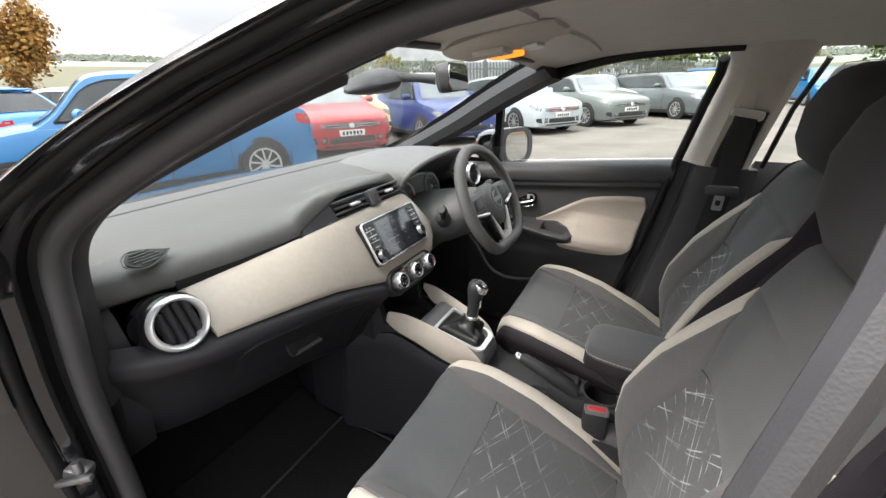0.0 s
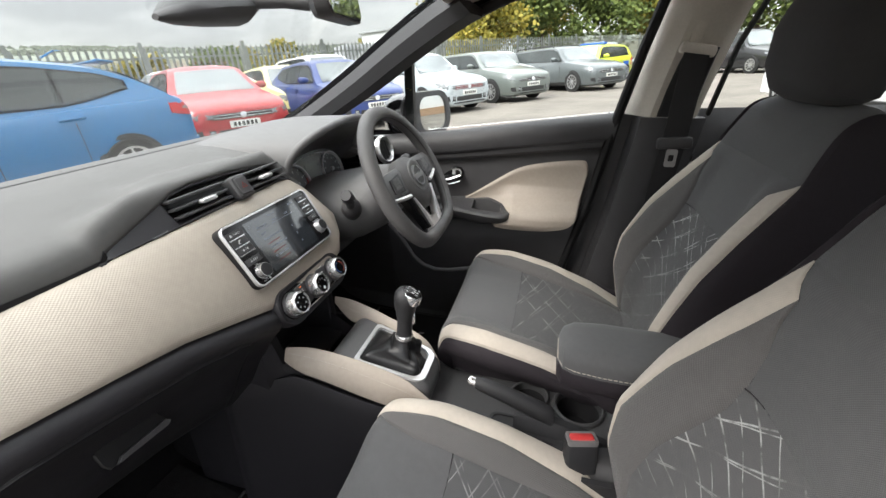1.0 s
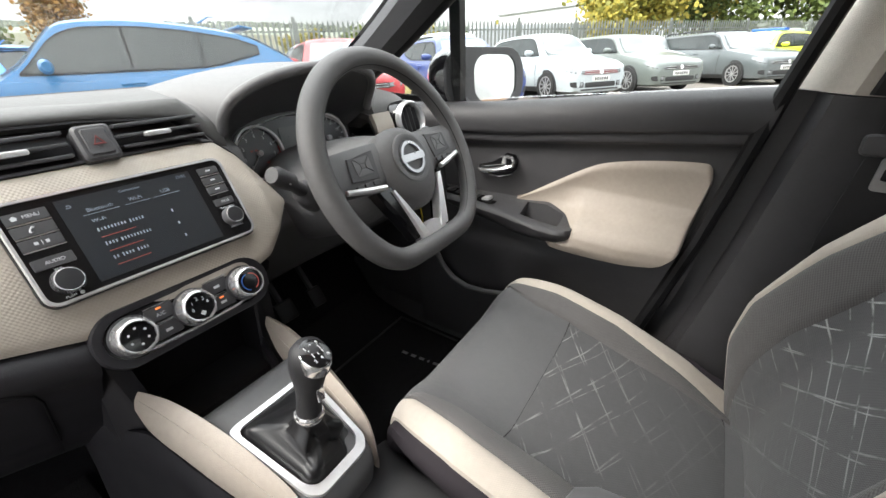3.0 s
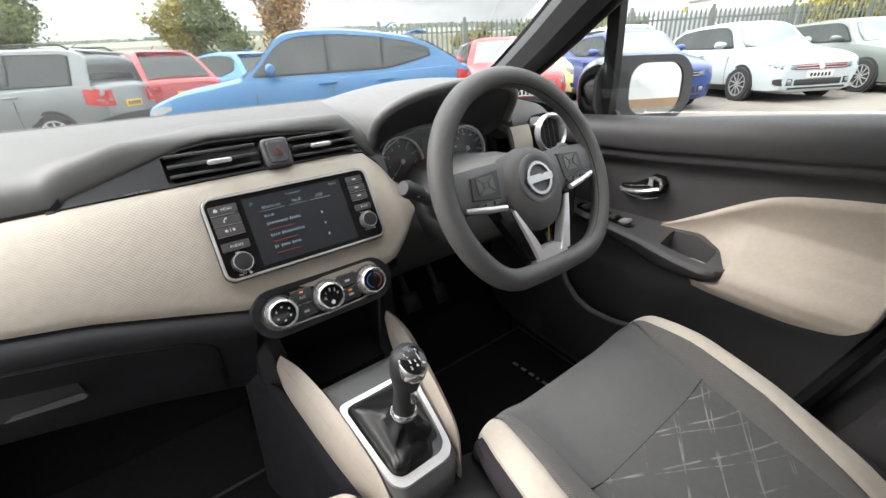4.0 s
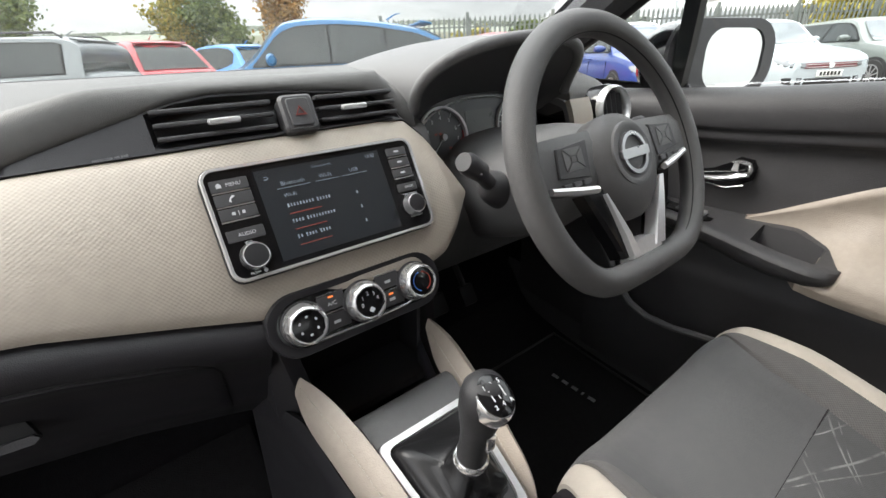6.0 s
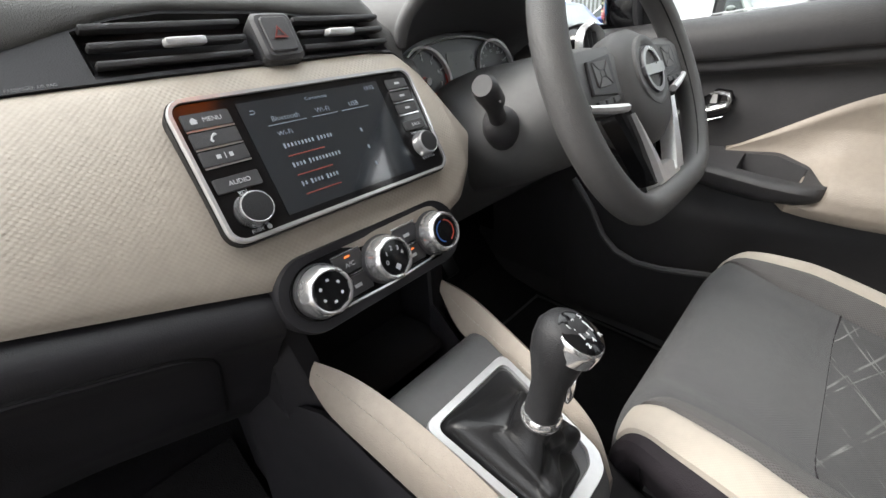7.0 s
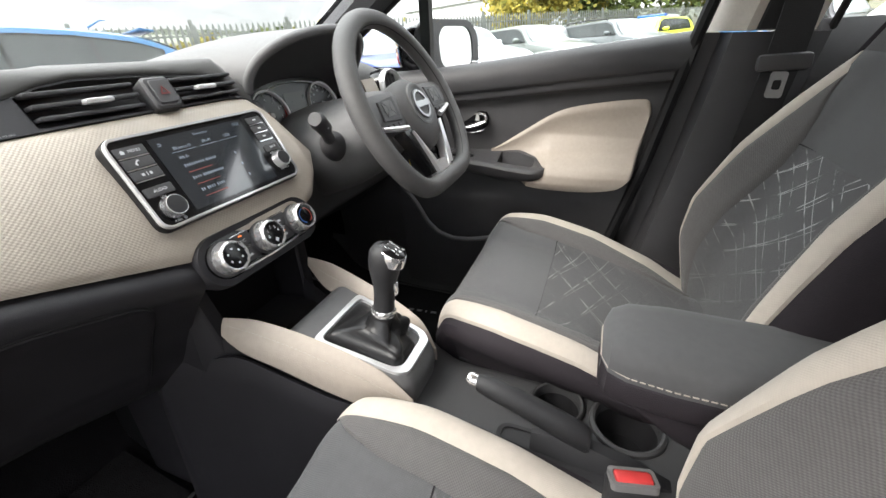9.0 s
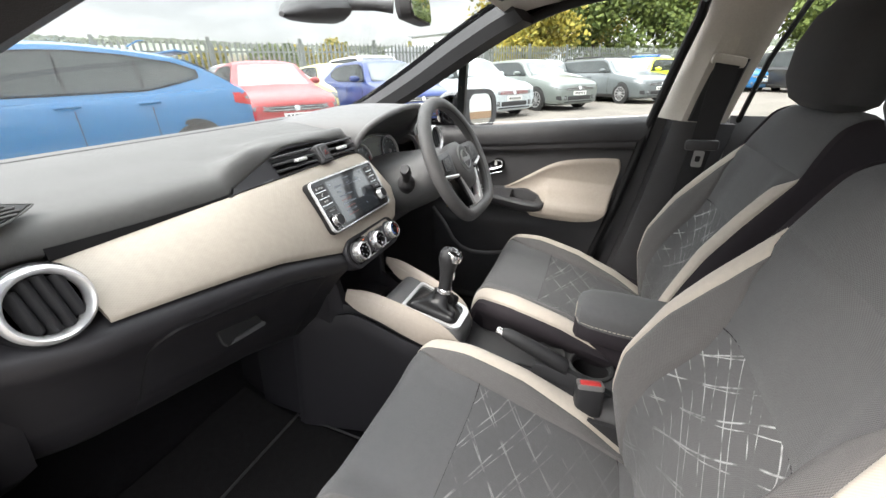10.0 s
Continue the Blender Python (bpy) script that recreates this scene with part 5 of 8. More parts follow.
for x, y, r in ((-0.0905, -0.034, 0.0125), (0.0935, -0.026, 0.0115)):
    bm = lathe(bmesh.new(), [(r * 1.14, 0), (r * 1.13, 0.0018), (r * 1.06, 0.0028), (r * 1.02, 0.0095), (r * 0.98, 0.0108), (r * 0.90, 0.0112)], (x, y, 0), (0, 0, 1), 36)
    kn = part("knob", on_hu(bm), KNOB_SIDE, hu, "silver-edged rotary knob")
    bm = lathe(bmesh.new(), [(r * 0.90, 0.0108), (r * 0.88, 0.0118), (r * 0.5, 0.0121)], (x, y, 0), (0, 0, 1), 36)
    part("cap", on_hu(bm), GRIP, kn, "black knob cap")
    bm = lathe(bmesh.new(), [(r * 0.93, 0.0109), (r * 0.91, 0.0119), (r * 0.875, 0.0117), (r * 0.87, 0.0109)], (x, y, 0), (0, 0, 1), 36)
    part("edge_ring", on_hu(bm), SATIN, kn, "thin bright ring round the cap")
label_at("VOL", -0.092, -0.0195, 0.0042, PRINT, hu)
label_at("PUSH", -0.095, -0.0495, 0.0038, PRINT, hu)
bm = lathe(bmesh.new(), [(0.0019, 0.0), (0.0019, 0.0003), (0.0013, 0.0003), (0.0013, 0.0)], (-0.0858, -0.0495, 0.0014), (0, 0, 1), 16)
box(bm, (-0.0858, -0.0480, 0.0016), (0.0006, 0.0022, 0.0004))
part("power_sign", on_hu(bm), PRINT, hu, "", False)
bm = bmesh.new()
tube(bm, [(-0.0600, 0.0385, 0.0015), (-0.0575, 0.0385, 0.0015), (-0.0562, 0.0372, 0.0015), (-0.0575, 0.0358, 0.0015), (-0.0608, 0.0358, 0.0015)], 0.0004, 6)
part("back_arrow", on_hu(bm), SCREEN_INK, scr, "", False)
label_at("TUNE SCROLL", 0.0935, -0.0125, 0.0030, PRINT, hu)
label_at("PUSH SOUND", 0.0935, -0.0395, 0.0028, PRINT, hu)

# heater controls
HP = plane_at((-0.002, 0.6065, 0.790), (1, 0, 0), (0, 0.42, 0.907))
hc = thing("heater_controls", "black heater control panel with three chrome-ringed knobs", "heater controls")


def on_hp(bm):
    bm.transform(HP)
    return bm


bm = bmesh.new()
loft(bm, [[V((a * k, b * k2, d)) for a, b in round_rect(0.210, 0.069, 0.033, 8)] for k, k2, d in ((0.88, 0.60, -0.08), (1.0, 1.0, -0.02), (1.0, 1.0, -0.003), (0.985, 0.96, 0.001), (0.90, 0.76, -0.001), (0.89, 0.74, -0.004))])
part("pod", on_hp(bm), LOWER, hc, "dark grey rounded pod")
bm = bmesh.new()
prism(bm, round_rect(0.196, 0.052, 0.024, 8), (0, 0, -0.006), (1, 0, 0), (0, 1, 0), 0.004)
part("panel", on_hp(bm), PIANO, hc, "gloss black panel")
bm = bmesh.new()
pts = [(-0.078, -0.020), (-0.05, -0.0235), (0.0, -0.025), (0.05, -0.0235), (0.08, -0.017)]
tube(bm, [(a, b, 0.0) for a, b in pts], 0.0028, 8, False, 0.6)
part("trim_line", on_hp(bm), CHROME, hc, "chrome trim line")
for i, x in enumerate((-0.0675, 0.0005, 0.0685)):
    prof = [(0.0200, 0.004), (0.0222, 0.0045), (0.0224, 0.006), (0.0215, 0.010), (0.0206, 0.016), (0.0194, 0.0198), (0.0176, 0.0212), (0.0164, 0.0208), (0.0160, 0.0165)]
    bm = bmesh.new()
    seg = 72
    rings = [[V((x + r * (1 + (0.030 * max(0, math.cos(8 * math.pi * j / seg * 2)) ** 3 - 0.012) * (1 < k < 6)) * math.cos(2 * math.pi * j / seg), r * (1 + (0.030 * max(0, math.cos(8 * math.pi * j / seg * 2)) ** 3 - 0.012) * (1 < k < 6)) * math.sin(2 * math.pi * j / seg), h)) for j in range(seg)] for k, (r, h) in enumerate(prof)]
    loft(bm, rings)
    kn = part("knob", on_hp(bm), KNOB_CHROME, hc, "chrome rotary knob")
    bm = lathe(bmesh.new(), [(0.0236, -0.004), (0.0236, 0.002), (0.0225, 0.0042), (0.012, 0.0045)], (x, 0, 0), (0, 0, 1), 40)
    part("skirt", on_hp(bm), PLASTIC, kn, "black plastic knob skirt")
    bm = lathe(bmesh.new(), [(0.0161, 0.0150), (0.0159, 0.0186), (0.006, 0.0192)], (x, 0, 0), (0, 0, 1), 36)
    part("cap", on_hp(bm), PIANO, kn, "gloss black knob face")
    if i == 0:
        for a in (30, 90, 150, 210, 270, 330):
            bm = bmesh.new()
            box(bm, (x + 0.0095 * math.cos(radians(a)), 0.0095 * math.sin(radians(a)), 0.0194), (0.0022, 0.0027, 0.0003), 0, pose(0, 0, 0, 0, 0, a))
            part("mark", on_hp(bm), PRINT, kn, "", False)
    elif i == 1:
        for k, a in enumerate((190, 140, 95, 50, 10)):
            text("numeral", str(k), 0.0062, PRINT, kn, HP @ Matrix.Translation((x + 0.0095 * math.cos(radians(a)), 0.0095 * math.sin(radians(a)), 0.0194)), 0.0001)
        bm = bmesh.new()
        box(bm, (x, -0.009, 0.0194), (0.005, 0.005, 0.0003), 0, pose(0, 0, 0, 0, 0, 45))
        part("mark", on_hp(bm), PRINT, kn, "", False)
    else:
        for a0, a1, mt in ((100, 250, material("cold_blue", (0.03, 0.12, 0.4), 0.5)), (-70, 80, material("warm_red", (0.4, 0.05, 0.03), 0.5))):
            bm = bmesh.new()
            tube(bm, [(x + 0.0112 * math.cos(radians(a0 + (a1 - a0) * j / 12)), 0.0112 * math.sin(radians(a0 + (a1 - a0) * j / 12)), 0.0190) for j in range(13)], 0.0006, 6)
            part("mark", on_hp(bm), mt, kn)
for x, y, led in ((-0.034, 0.0115, True), (-0.034, -0.010, False), (0.0345, 0.0115, False), (0.0345, -0.010, True)):
    bm = bmesh.new()
    prism(bm, round_rect(0.030, 0.017, 0.002), (x, y, -0.003), (1, 0, 0), (0, 1, 0), 0.003, 0.0006)
    key = part("key", on_hp(bm), PLASTIC, hc)
    if led:
        bm = bmesh.new()
        box(bm, (x, y + 0.0055, 0.0002), (0.0055, 0.0016, 0.0004))
        part("lamp", on_hp(bm), LED_ORANGE, key, "lit orange tell-tale", False)
    if x < 0 and y > 0:
        text("lettering", "A/C", 0.0062, PRINT, key, HP @ Matrix.Translation((x, y - 0.002, 0.0003)), 0.0001)
    else:
        bm = bmesh.new()
        box(bm, (x, y - 0.001, 0.0003), (0.0075, 0.0032, 0.0003), 0.0)
        part("symbol", on_hp(bm), PRINT, key, "", False)
    bm = bmesh.new()
    box(bm, (x, 0.0212 if y > 0 else 0.0005, -0.001), (0.030, 0.0010, 0.002))
    part("key_line", on_hp(bm), CHROME, hc, "", False)

# instrument cluster and its hood
ic = thing("instrument_cluster", "instrument cluster with two dials under a curved hood", "instruments")


def hood_lip(a):
    c, s = math.cos(a), math.sin(a)
    return V((0.325 - 0.162 * c + 0.0 * s, 0.745 - 0.075 * s - 0.0 * c, 0.958 + 0.030 * (1 - abs(c)) * 0 + 0.092 * max(0, s) ** 0.62))


bm = bmesh.new()


def hood_top(u, v):
    p = hood_lip(math.pi * u)
    q = V((0.325 + (p.x - 0.325) * 1.12, 1.02, 0.975 + (p.z - 0.958) * 0.25))
    e = v ** 0.8
    return p.lerp(q, e) + V((0, 0, 0.016 * math.sin(math.pi * v) * math.sin(math.pi * u)))


surface(bm, hood_top, 40, 14, 0.006)
part("hood", bm, SOFT, ic, "grained dark grey hood")
bm = bmesh.new()
tube(bm, [hood_lip(math.pi * i / 40) for i in range(41)], 0.0085, 10)
part("hood_edge", bm, SOFT, ic)
bm = bmesh.new()


def cowl_fn(u, v):
    a = math.pi * u
    p = hood_lip(a)
    q = V((0.325 - 0.130 * math.cos(a), 0.79, 0.915 + 0.052 * math.sin(a) ** 0.7))
    return p.lerp(q, v)


surface(bm, cowl_fn, 40, 8, 0.004)
part("cowl", bm, PLASTIC, ic, "matt black cowl")
GA = plane_at((0.325, 0.782, 0.905), (1, 0, 0), (0, 0.30, 0.954))
bm = bmesh.new()
prism(bm, round_rect(0.285, 0.125, 0.05, 8), (0, 0, -0.02), (1, 0, 0), (0, 1, 0), 0.02)
bm.transform(GA)
part("face", bm, DIAL, ic, "dial face greyed for the clear cover's reflection")
bm = bmesh.new()
tube(bm, [(0.128 * math.cos(radians(a)), 0.052 * math.sin(radians(a)) + 0.003, 0.004) for a in range(15, 170, 7)], 0.0015, 6)
bm.transform(GA)
part("arc_trim", bm, SILVER, ic, "silver arc over the dials")
for x, mx, start in ((-0.082, 8, 225), (0.082, 16, 235)):
    bm = bmesh.new()
    loft(bm, [[GA @ V((x + r * math.cos(2 * math.pi * i / 48), r * math.sin(2 * math.pi * i / 48), h)) for r, h in ((0.0475, 0.0), (0.0475, 0.007), (0.0440, 0.006), (0.0435, 0.0))] for i in range(49)], False)
    dl = part("dial", bm, SILVER, ic, "silver-ringed dial")
    for k in range(mx + 1):
        a = radians(start - (start + 45) * k / mx)
        bm = bmesh.new()
        box(bm, (x + 0.039 * math.cos(a), 0.039 * math.sin(a), 0.001), (0.007, 0.0016, 0.0006), 0, pose(0, 0, 0, 0, 0, math.degrees(a)))
        bm.transform(GA)
        part("tick", bm, PRINT if not (x < 0 and k > 6) else RED, dl, "", False)
        if x < 0 or k % 2 == 0:
            text("numeral", str(k if x < 0 else k * 10), 0.0085 if x < 0 else 0.0068, PRINT, dl, GA @ Matrix.Translation((x + 0.030 * math.cos(a), 0.030 * math.sin(a), 0.001)), 0.0001)
    bm = bmesh.new()
    a = radians(start)
    box(bm, (x + 0.015 * math.cos(a), 0.015 * math.sin(a), 0.003), (0.034, 0.0014, 0.0006), 0, pose(0, 0, 0, 0, 0, start))
    lathe(bm, [(0.006, 0.001), (0.005, 0.006)], (x, 0, 0), (0, 0, 1), 20)
    bm.transform(GA)
    part("needle", bm, PRINT, dl, "white needle")
    if x < 0:
        bm = bmesh.new()
        tube(bm, [(x + 0.0405 * math.cos(radians(q)), 0.0405 * math.sin(radians(q)), 0.002) for q in range(-45, 15, 6)], 0.0012, 6)
        bm.transform(GA)
        part("red_zone", bm, RED, dl, "red zone arc")
        for dx, dy in ((-0.014, 0.006), (-0.005, 0.006), (0.010, -0.018)):
            bm = bmesh.new()
            box(bm, (x + dx, dy, 0.002), (0.005, 0.003, 0.0004))
            bm.transform(GA)
            part("tell_tale", bm, SCREEN_RED, dl, "lit red tell-tale", False)
bm = bmesh.new()
prism(bm, round_rect(0.062, 0.075, 0.006), (0, -0.002, 0.0005), (1, 0, 0), (0, 1, 0), 0.001)
bm.transform(GA)
part("display", bm, material("grey_display", (0.075, 0.08, 0.08), 0.3), ic, "unlit grey trip display")

# steering wheel: its own plane, x to the right, y up along the rim
SW = plane_at((0.3145, 0.516, 0.919), (1, 0, 0), (0, 0.480, 0.877))
sw = thing("steering_wheel", "dark grey flat-bottomed steering wheel with silver spoke trim", "steering wheel")


def on_sw(bm):
    bm.transform(SW)
    return bm


def rim_pt(a, r=0.1665):
    x, y = r * math.cos(a), r * math.sin(a)
    flat = -0.138 * r / 0.170
    if y < flat:
        t = (flat - y)
        y = flat - 0.12 * t
        x *= 1.0
    return V((x, y, 0.0))


bm = bmesh.new()
rim = [rim_pt(2 * math.pi * i / 96) for i in range(96)]
rim = [sum((rim[(i + k) % 96] for k in (-3, -2, -1, 0, 1, 2, 3)), V()) / 7 for i in range(96)]
tube(bm, rim, 0.0155, 14, True, 1.12)
part("rim", on_sw(bm), RIM_SKIN, sw, "dark grey grained rim")
bm = bmesh.new()
loft(bm, [[V((k * a, k * b - 0.008, d)) for a, b in [(lerp(abs(math.degrees(q)), [0, 45, 90, 135, 180], [0.062, 0.066, 0.060, 0.066, 0.062]) * math.cos(q), (0.062 if math.sin(q) > 0 else 0.070) * math.sin(q)) for q in [2 * math.pi * i / 40 for i in range(40)]]] for k, d in ((0.75, -0.045), (1.0, -0.025), (1.02, -0.008), (0.98, 0.004), (0.80, 0.014), (0.45, 0.018))])
hub = part("airbag_pad", on_sw(bm), RIM_SKIN, sw, "dark grey padded hub")
bm = bmesh.new()
loft(bm, [[V((r * math.cos(2 * math.pi * i / 40), r * math.sin(2 * math.pi * i / 40), h)) for r, h in ((0.040, 0.010), (0.0385, 0.0185), (0.0345, 0.0195), (0.0285, 0.0170), (0.0262, 0.010))] for i in range(41)], False)
part("badge_recess", on_sw(bm), SOFT, hub, "dished collar round the badge")
bm = bmesh.new()
loft(bm, [[V((r * math.cos(2 * math.pi * i / 40), r * math.sin(2 * math.pi * i / 40), h)) for r, h in ((0.0260, 0.014), (0.0255, 0.021), (0.0210, 0.021), (0.0205, 0.014))] for i in range(41)], False)
bdg = part("badge_ring", on_sw(bm), KNOB_SIDE, hub, "chrome badge ring")
bm = bmesh.new()
prism(bm, round_rect(0.056, 0.0115, 0.002), (0, 0, 0.017), (1, 0, 0), (0, 1, 0), 0.005, 0.0008)
part("badge_bar", on_sw(bm), KNOB_SIDE, hub, "chrome badge bar")
bm = lathe(bmesh.new(), [(0.0262, 0.010), (0.0262, 0.0155), (0.01, 0.0165)], (0, 0, 0), (0, 0, 1), 36)
part("badge_back", on_sw(bm), PIANO, hub)
bm = bmesh.new()
box(bm, (0.004, -0.034, 0.0165), (0.014, 0.0016, 0.0006))
box(bm, (0.004, -0.037, 0.0163), (0.010, 0.0012, 0.0006))
part("airbag_mark", on_sw(bm), material("embossed_grey", (0.1, 0.1, 0.1), 0.6), hub)
for sx in (1, -1):
    bm = bmesh.new()
    loft(bm, [[V((sx * x, y + h * b, d + t * c)) for b, c in ((1, -1), (1, 0.2), (0.6, 0.8), (-0.6, 0.8), (-1, 0.2), (-1, -1))] for x, y, h, d, t in ((0.045, 0.004, 0.036, -0.006, 0.014), (0.09, 0.006, 0.034, -0.006, 0.014), (0.13, 0.008, 0.031, -0.006, 0.012), (0.162, 0.006, 0.030, -0.004, 0.010))])
    part("spoke", on_sw(bm), SOFT, sw, "dark grey spoke")
    bm = bmesh.new()
    prism(bm, [(sx * a, b) for a, b in ((0.066, 0.030), (0.118, 0.026), (0.124, -0.006), (0.072, -0.012))][::sx], (0, 0.0, 0.003), (1, 0, 0), (0, 1, 0), 0.004, 0.0012)
    pad = part("control_pad", on_sw(bm), PLASTIC, sw, "satin black control pad")
    for sector in (((-0.0150, 0.0125), (0.0150, 0.0125), (0.0050, 0.0042), (-0.0050, 0.0042)), ((0.0160, 0.0115), (0.0160, -0.0115), (0.0058, -0.0035), (0.0058, 0.0035)), ((0.0150, -0.0125), (-0.0150, -0.0125), (-0.0050, -0.0042), (0.0050, -0.0042)), ((-0.0160, -0.0115), (-0.0160, 0.0115), (-0.0058, 0.0035), (-0.0058, -0.0035)), ((-0.0044, 0.003), (0.0044, 0.003), (0.0044, -0.003), (-0.0044, -0.003))):
        bm = bmesh.new()
        prism(bm, [(a, b) for a, b in sector][::-1], (sx * 0.095, 0.0115, 0.0062), (1, 0, 0), (0, 1, 0), 0.002, 0.0006)
        part("button", on_sw(bm), SOFT, pad)
    for dx in (-0.017, 0.0, 0.017):
        bm = bmesh.new()
        prism(bm, round_rect(0.014, 0.006, 0.0012), (sx * 0.098 + dx, -0.016, 0.005), (1, 0, 0), (0, 1, 0), 0.003, 0.0008)
        part("button", on_sw(bm), PLASTIC, pad)
    bm = bmesh.new()
    tube(bm, [(sx * a, b, c) for a, b, c in ((0.140, -0.016, 0.005), (0.10, -0.024, 0.008), (0.072, -0.028, 0.010))], [0.0040, 0.0050, 0.0045], 8)
    part("spoke_trim", on_sw(bm), SILVER, sw, "silver trim strip")
    bm = bmesh.new()
    loft(bm, [[V((sx * (x + w * a), y + 0.0 * a, d + t)) for a, t in ((-1, -0.016), (-1, 0.0), (-0.7, 0.004), (0.7, 0.004), (1, 0.0), (1, -0.016))] for x, y, w, d in ((0.074, -0.030, 0.018, 0.004), (0.060, -0.062, 0.0165, 0.003), (0.044, -0.095, 0.014, 0.0), (0.034, -0.118, 0.013, -0.002))])
    part("lower_spoke", on_sw(bm), PIANO, sw, "gloss black lower spoke")
    bm = bmesh.new()
    loft(bm, [[V((sx * (x + w * a), y, d + t)) for a, t in ((-1, -0.014), (-1, -0.001), (-0.8, 0.003), (0.8, 0.005), (1, 0.001), (1, -0.012))] for x, y, w, d in ((0.0600, -0.036, 0.0035, 0.007), (0.050, -0.060, 0.0060, 0.0065), (0.037, -0.090, 0.0085, 0.0055), (0.027, -0.118, 0.0105, 0.003))])
    part("spoke_trim", on_sw(bm), SILVER, sw, "silver trim strip")
bm = bmesh.new()
prism(bm, [(-0.040, -0.138), (0.040, -0.138), (0.034, -0.110), (0.012, -0.102), (-0.012, -0.102), (-0.034, -0.110)], (0, 0, -0.012), (1, 0, 0), (0, 1, 0), 0.016, 0.004)
part("spoke_foot", on_sw(bm), SILVER, sw, "silver joining plate")
bm = bmesh.new()
tube(bm, [p * 0.912 + V((0, 0, 0.0085)) for p in rim], 0.0010, 6, True)
part("rim_seam", on_sw(bm), RUBBER, sw, "thin dark seam round the rim")
# column shroud and stalks
col = thing("steering_column", "black plastic steering column shroud with stalks", "steering column")
bm = bmesh.new()
loft(bm, [[V((0.313 + w * math.cos(a), y + 0.25 * h * math.sin(a), z + h * math.sin(a))) for a in [2 * math.pi * i / 24 for i in range(24)]] for y, z, w, h in ((0.545, 0.902, 0.050, 0.042), (0.565, 0.890, 0.074, 0.058), (0.60, 0.872, 0.090, 0.072), (0.66, 0.848, 0.097, 0.082), (0.72, 0.83, 0.098, 0.088), (0.80, 0.80, 0.095, 0.09))])
part("shroud", bm, SOFT, col, "black plastic shroud")
for sx in (1, -1):
    bm = bmesh.new()
    tube(bm, [(0.313 + sx * 0.070, 0.640, 0.852), (0.313 + sx * 0.096, 0.631, 0.868), (0.313 + sx * 0.112, 0.624, 0.878), (0.313 + sx * 0.118, 0.621, 0.883), (0.313 + sx * 0.140, 0.610, 0.899), (0.313 + sx * 0.150, 0.604, 0.908), (0.313 + sx * 0.176, 0.595, 0.924), (0.313 + sx * 0.184, 0.593, 0.928)], [0.026, 0.024, 0.019, 0.0105, 0.0095, 0.0128, 0.0135, 0.0105], 18)
    st = part("stalk", bm, PLASTIC, col, "black control stalk")
    for h in (-0.004, 0.004):
        bm = bmesh.new()
        box(bm, (0.313 + sx * 0.164, 0.5875, 0.9165 + h), (0.010, 0.0008, 0.0022), 0.0, pose(0, 0, 0, 0, -sx * 30, 0))
        part("symbol", bm, PRINT, st, "", False)
bm = bmesh.new()
tube(bm, [(0.508, 0.626, 0.765), (0.511, 0.624, 0.750), (0.514, 0.622, 0.732), (0.516, 0.621, 0.712)], [0.0015, 0.0045, 0.0048, 0.004], 8, False, 0.35)
solid("key_tag", bm, YELLOW, "narrow yellow tag hanging under the steering column", "tag")
# knee panel below the column and pedals
bm = bmesh.new()
surface(bm, lambda u, v: (0.14 + 0.49 * u, 0.70 + 0.02 * math.sin(math.pi * u) + 0.18 * v ** 2, 0.80 - 0.22 * v), 10, 10, 0.01)
solid("knee_panel", bm, DARK, "black plastic knee panel below the steering column", "trim", kind="structure")
for x, w, z in ((0.24, 0.05, 0.46), (0.33, 0.055, 0.45), (0.43, 0.045, 0.44)):
    pedal = thing("pedal", "black rubber-faced foot pedal", "pedal", "pedals")
    bm = bmesh.new()
    box(bm, (x, 0.93, z), (w, 0.02, 0.055), 0.006, pose(0, 0, 0, -35, 0, 0))
    part("pad", bm, RUBBER, pedal)
    bm = bmesh.new()
    tube(bm, [(x, 0.945, z + 0.02), (x, 1.0, z + 0.09), (x, 1.02, z + 0.2)], 0.008, 8)
    part("arm", bm, PLASTIC, pedal)

# ---- centre console ----
con = thing("center_console", "black centre console with beige leather fins beside the gear lever", "console")
CC = 0.014
bm = bmesh.new()
# dark tower below the heater controls, open towards the rear as a tray
loft(bm, [[V((sx_ * w, y, z)) for sx_, y, z in ((-1, yb, zt), (1, yb, zt), (1, yb, 0.30), (-1, yb, 0.30))] for w, yb, zt in ((0.11, 0.98, 0.80), (0.108, 0.76, 0.78), (0.104, 0.72, 0.765))])
part("tower", bm, CONSOLE_BLACK, con, "black plastic tower")
for sx in (-1, 1):
    bm = bmesh.new()
    rows = ((0.90, 0.112, 0.80), (0.72, 0.112, 0.80), (0.665, 0.108, 0.79), (0.645, 0.090, 0.66), (0.54, 0.066, 0.615), (0.46, 0.054, 0.575), (0.40, 0.046, 0.54), (0.34, 0.060, 0.47))
    loft(bm, [[V((CC * (0.9 - y) / 0.3 * 0.5 + sx * w, y, z)), V((CC + sx * (w + 0.012), y, z - 0.03)), V((CC + sx * (w + 0.025), y, 0.30)), V((CC + sx * (w - 0.02), y, 0.30)), V((CC + sx * (w - 0.014), y, z - 0.02))] for y, w, z in rows])
    part("side_panel", bm, LOWER, con, "black plastic side panel")
FLANK_Y = (0.40, 0.49, 0.55, 0.60, 0.62, 0.70, 0.745, 0.765, 0.780)
FLANK_X = (0.050, 0.074, 0.087, 0.094, 0.098, 0.119, 0.130, 0.126, 0.104)
FLANK_Z = (0.553, 0.588, 0.618, 0.638, 0.643, 0.625, 0.610, 0.602, 0.594)
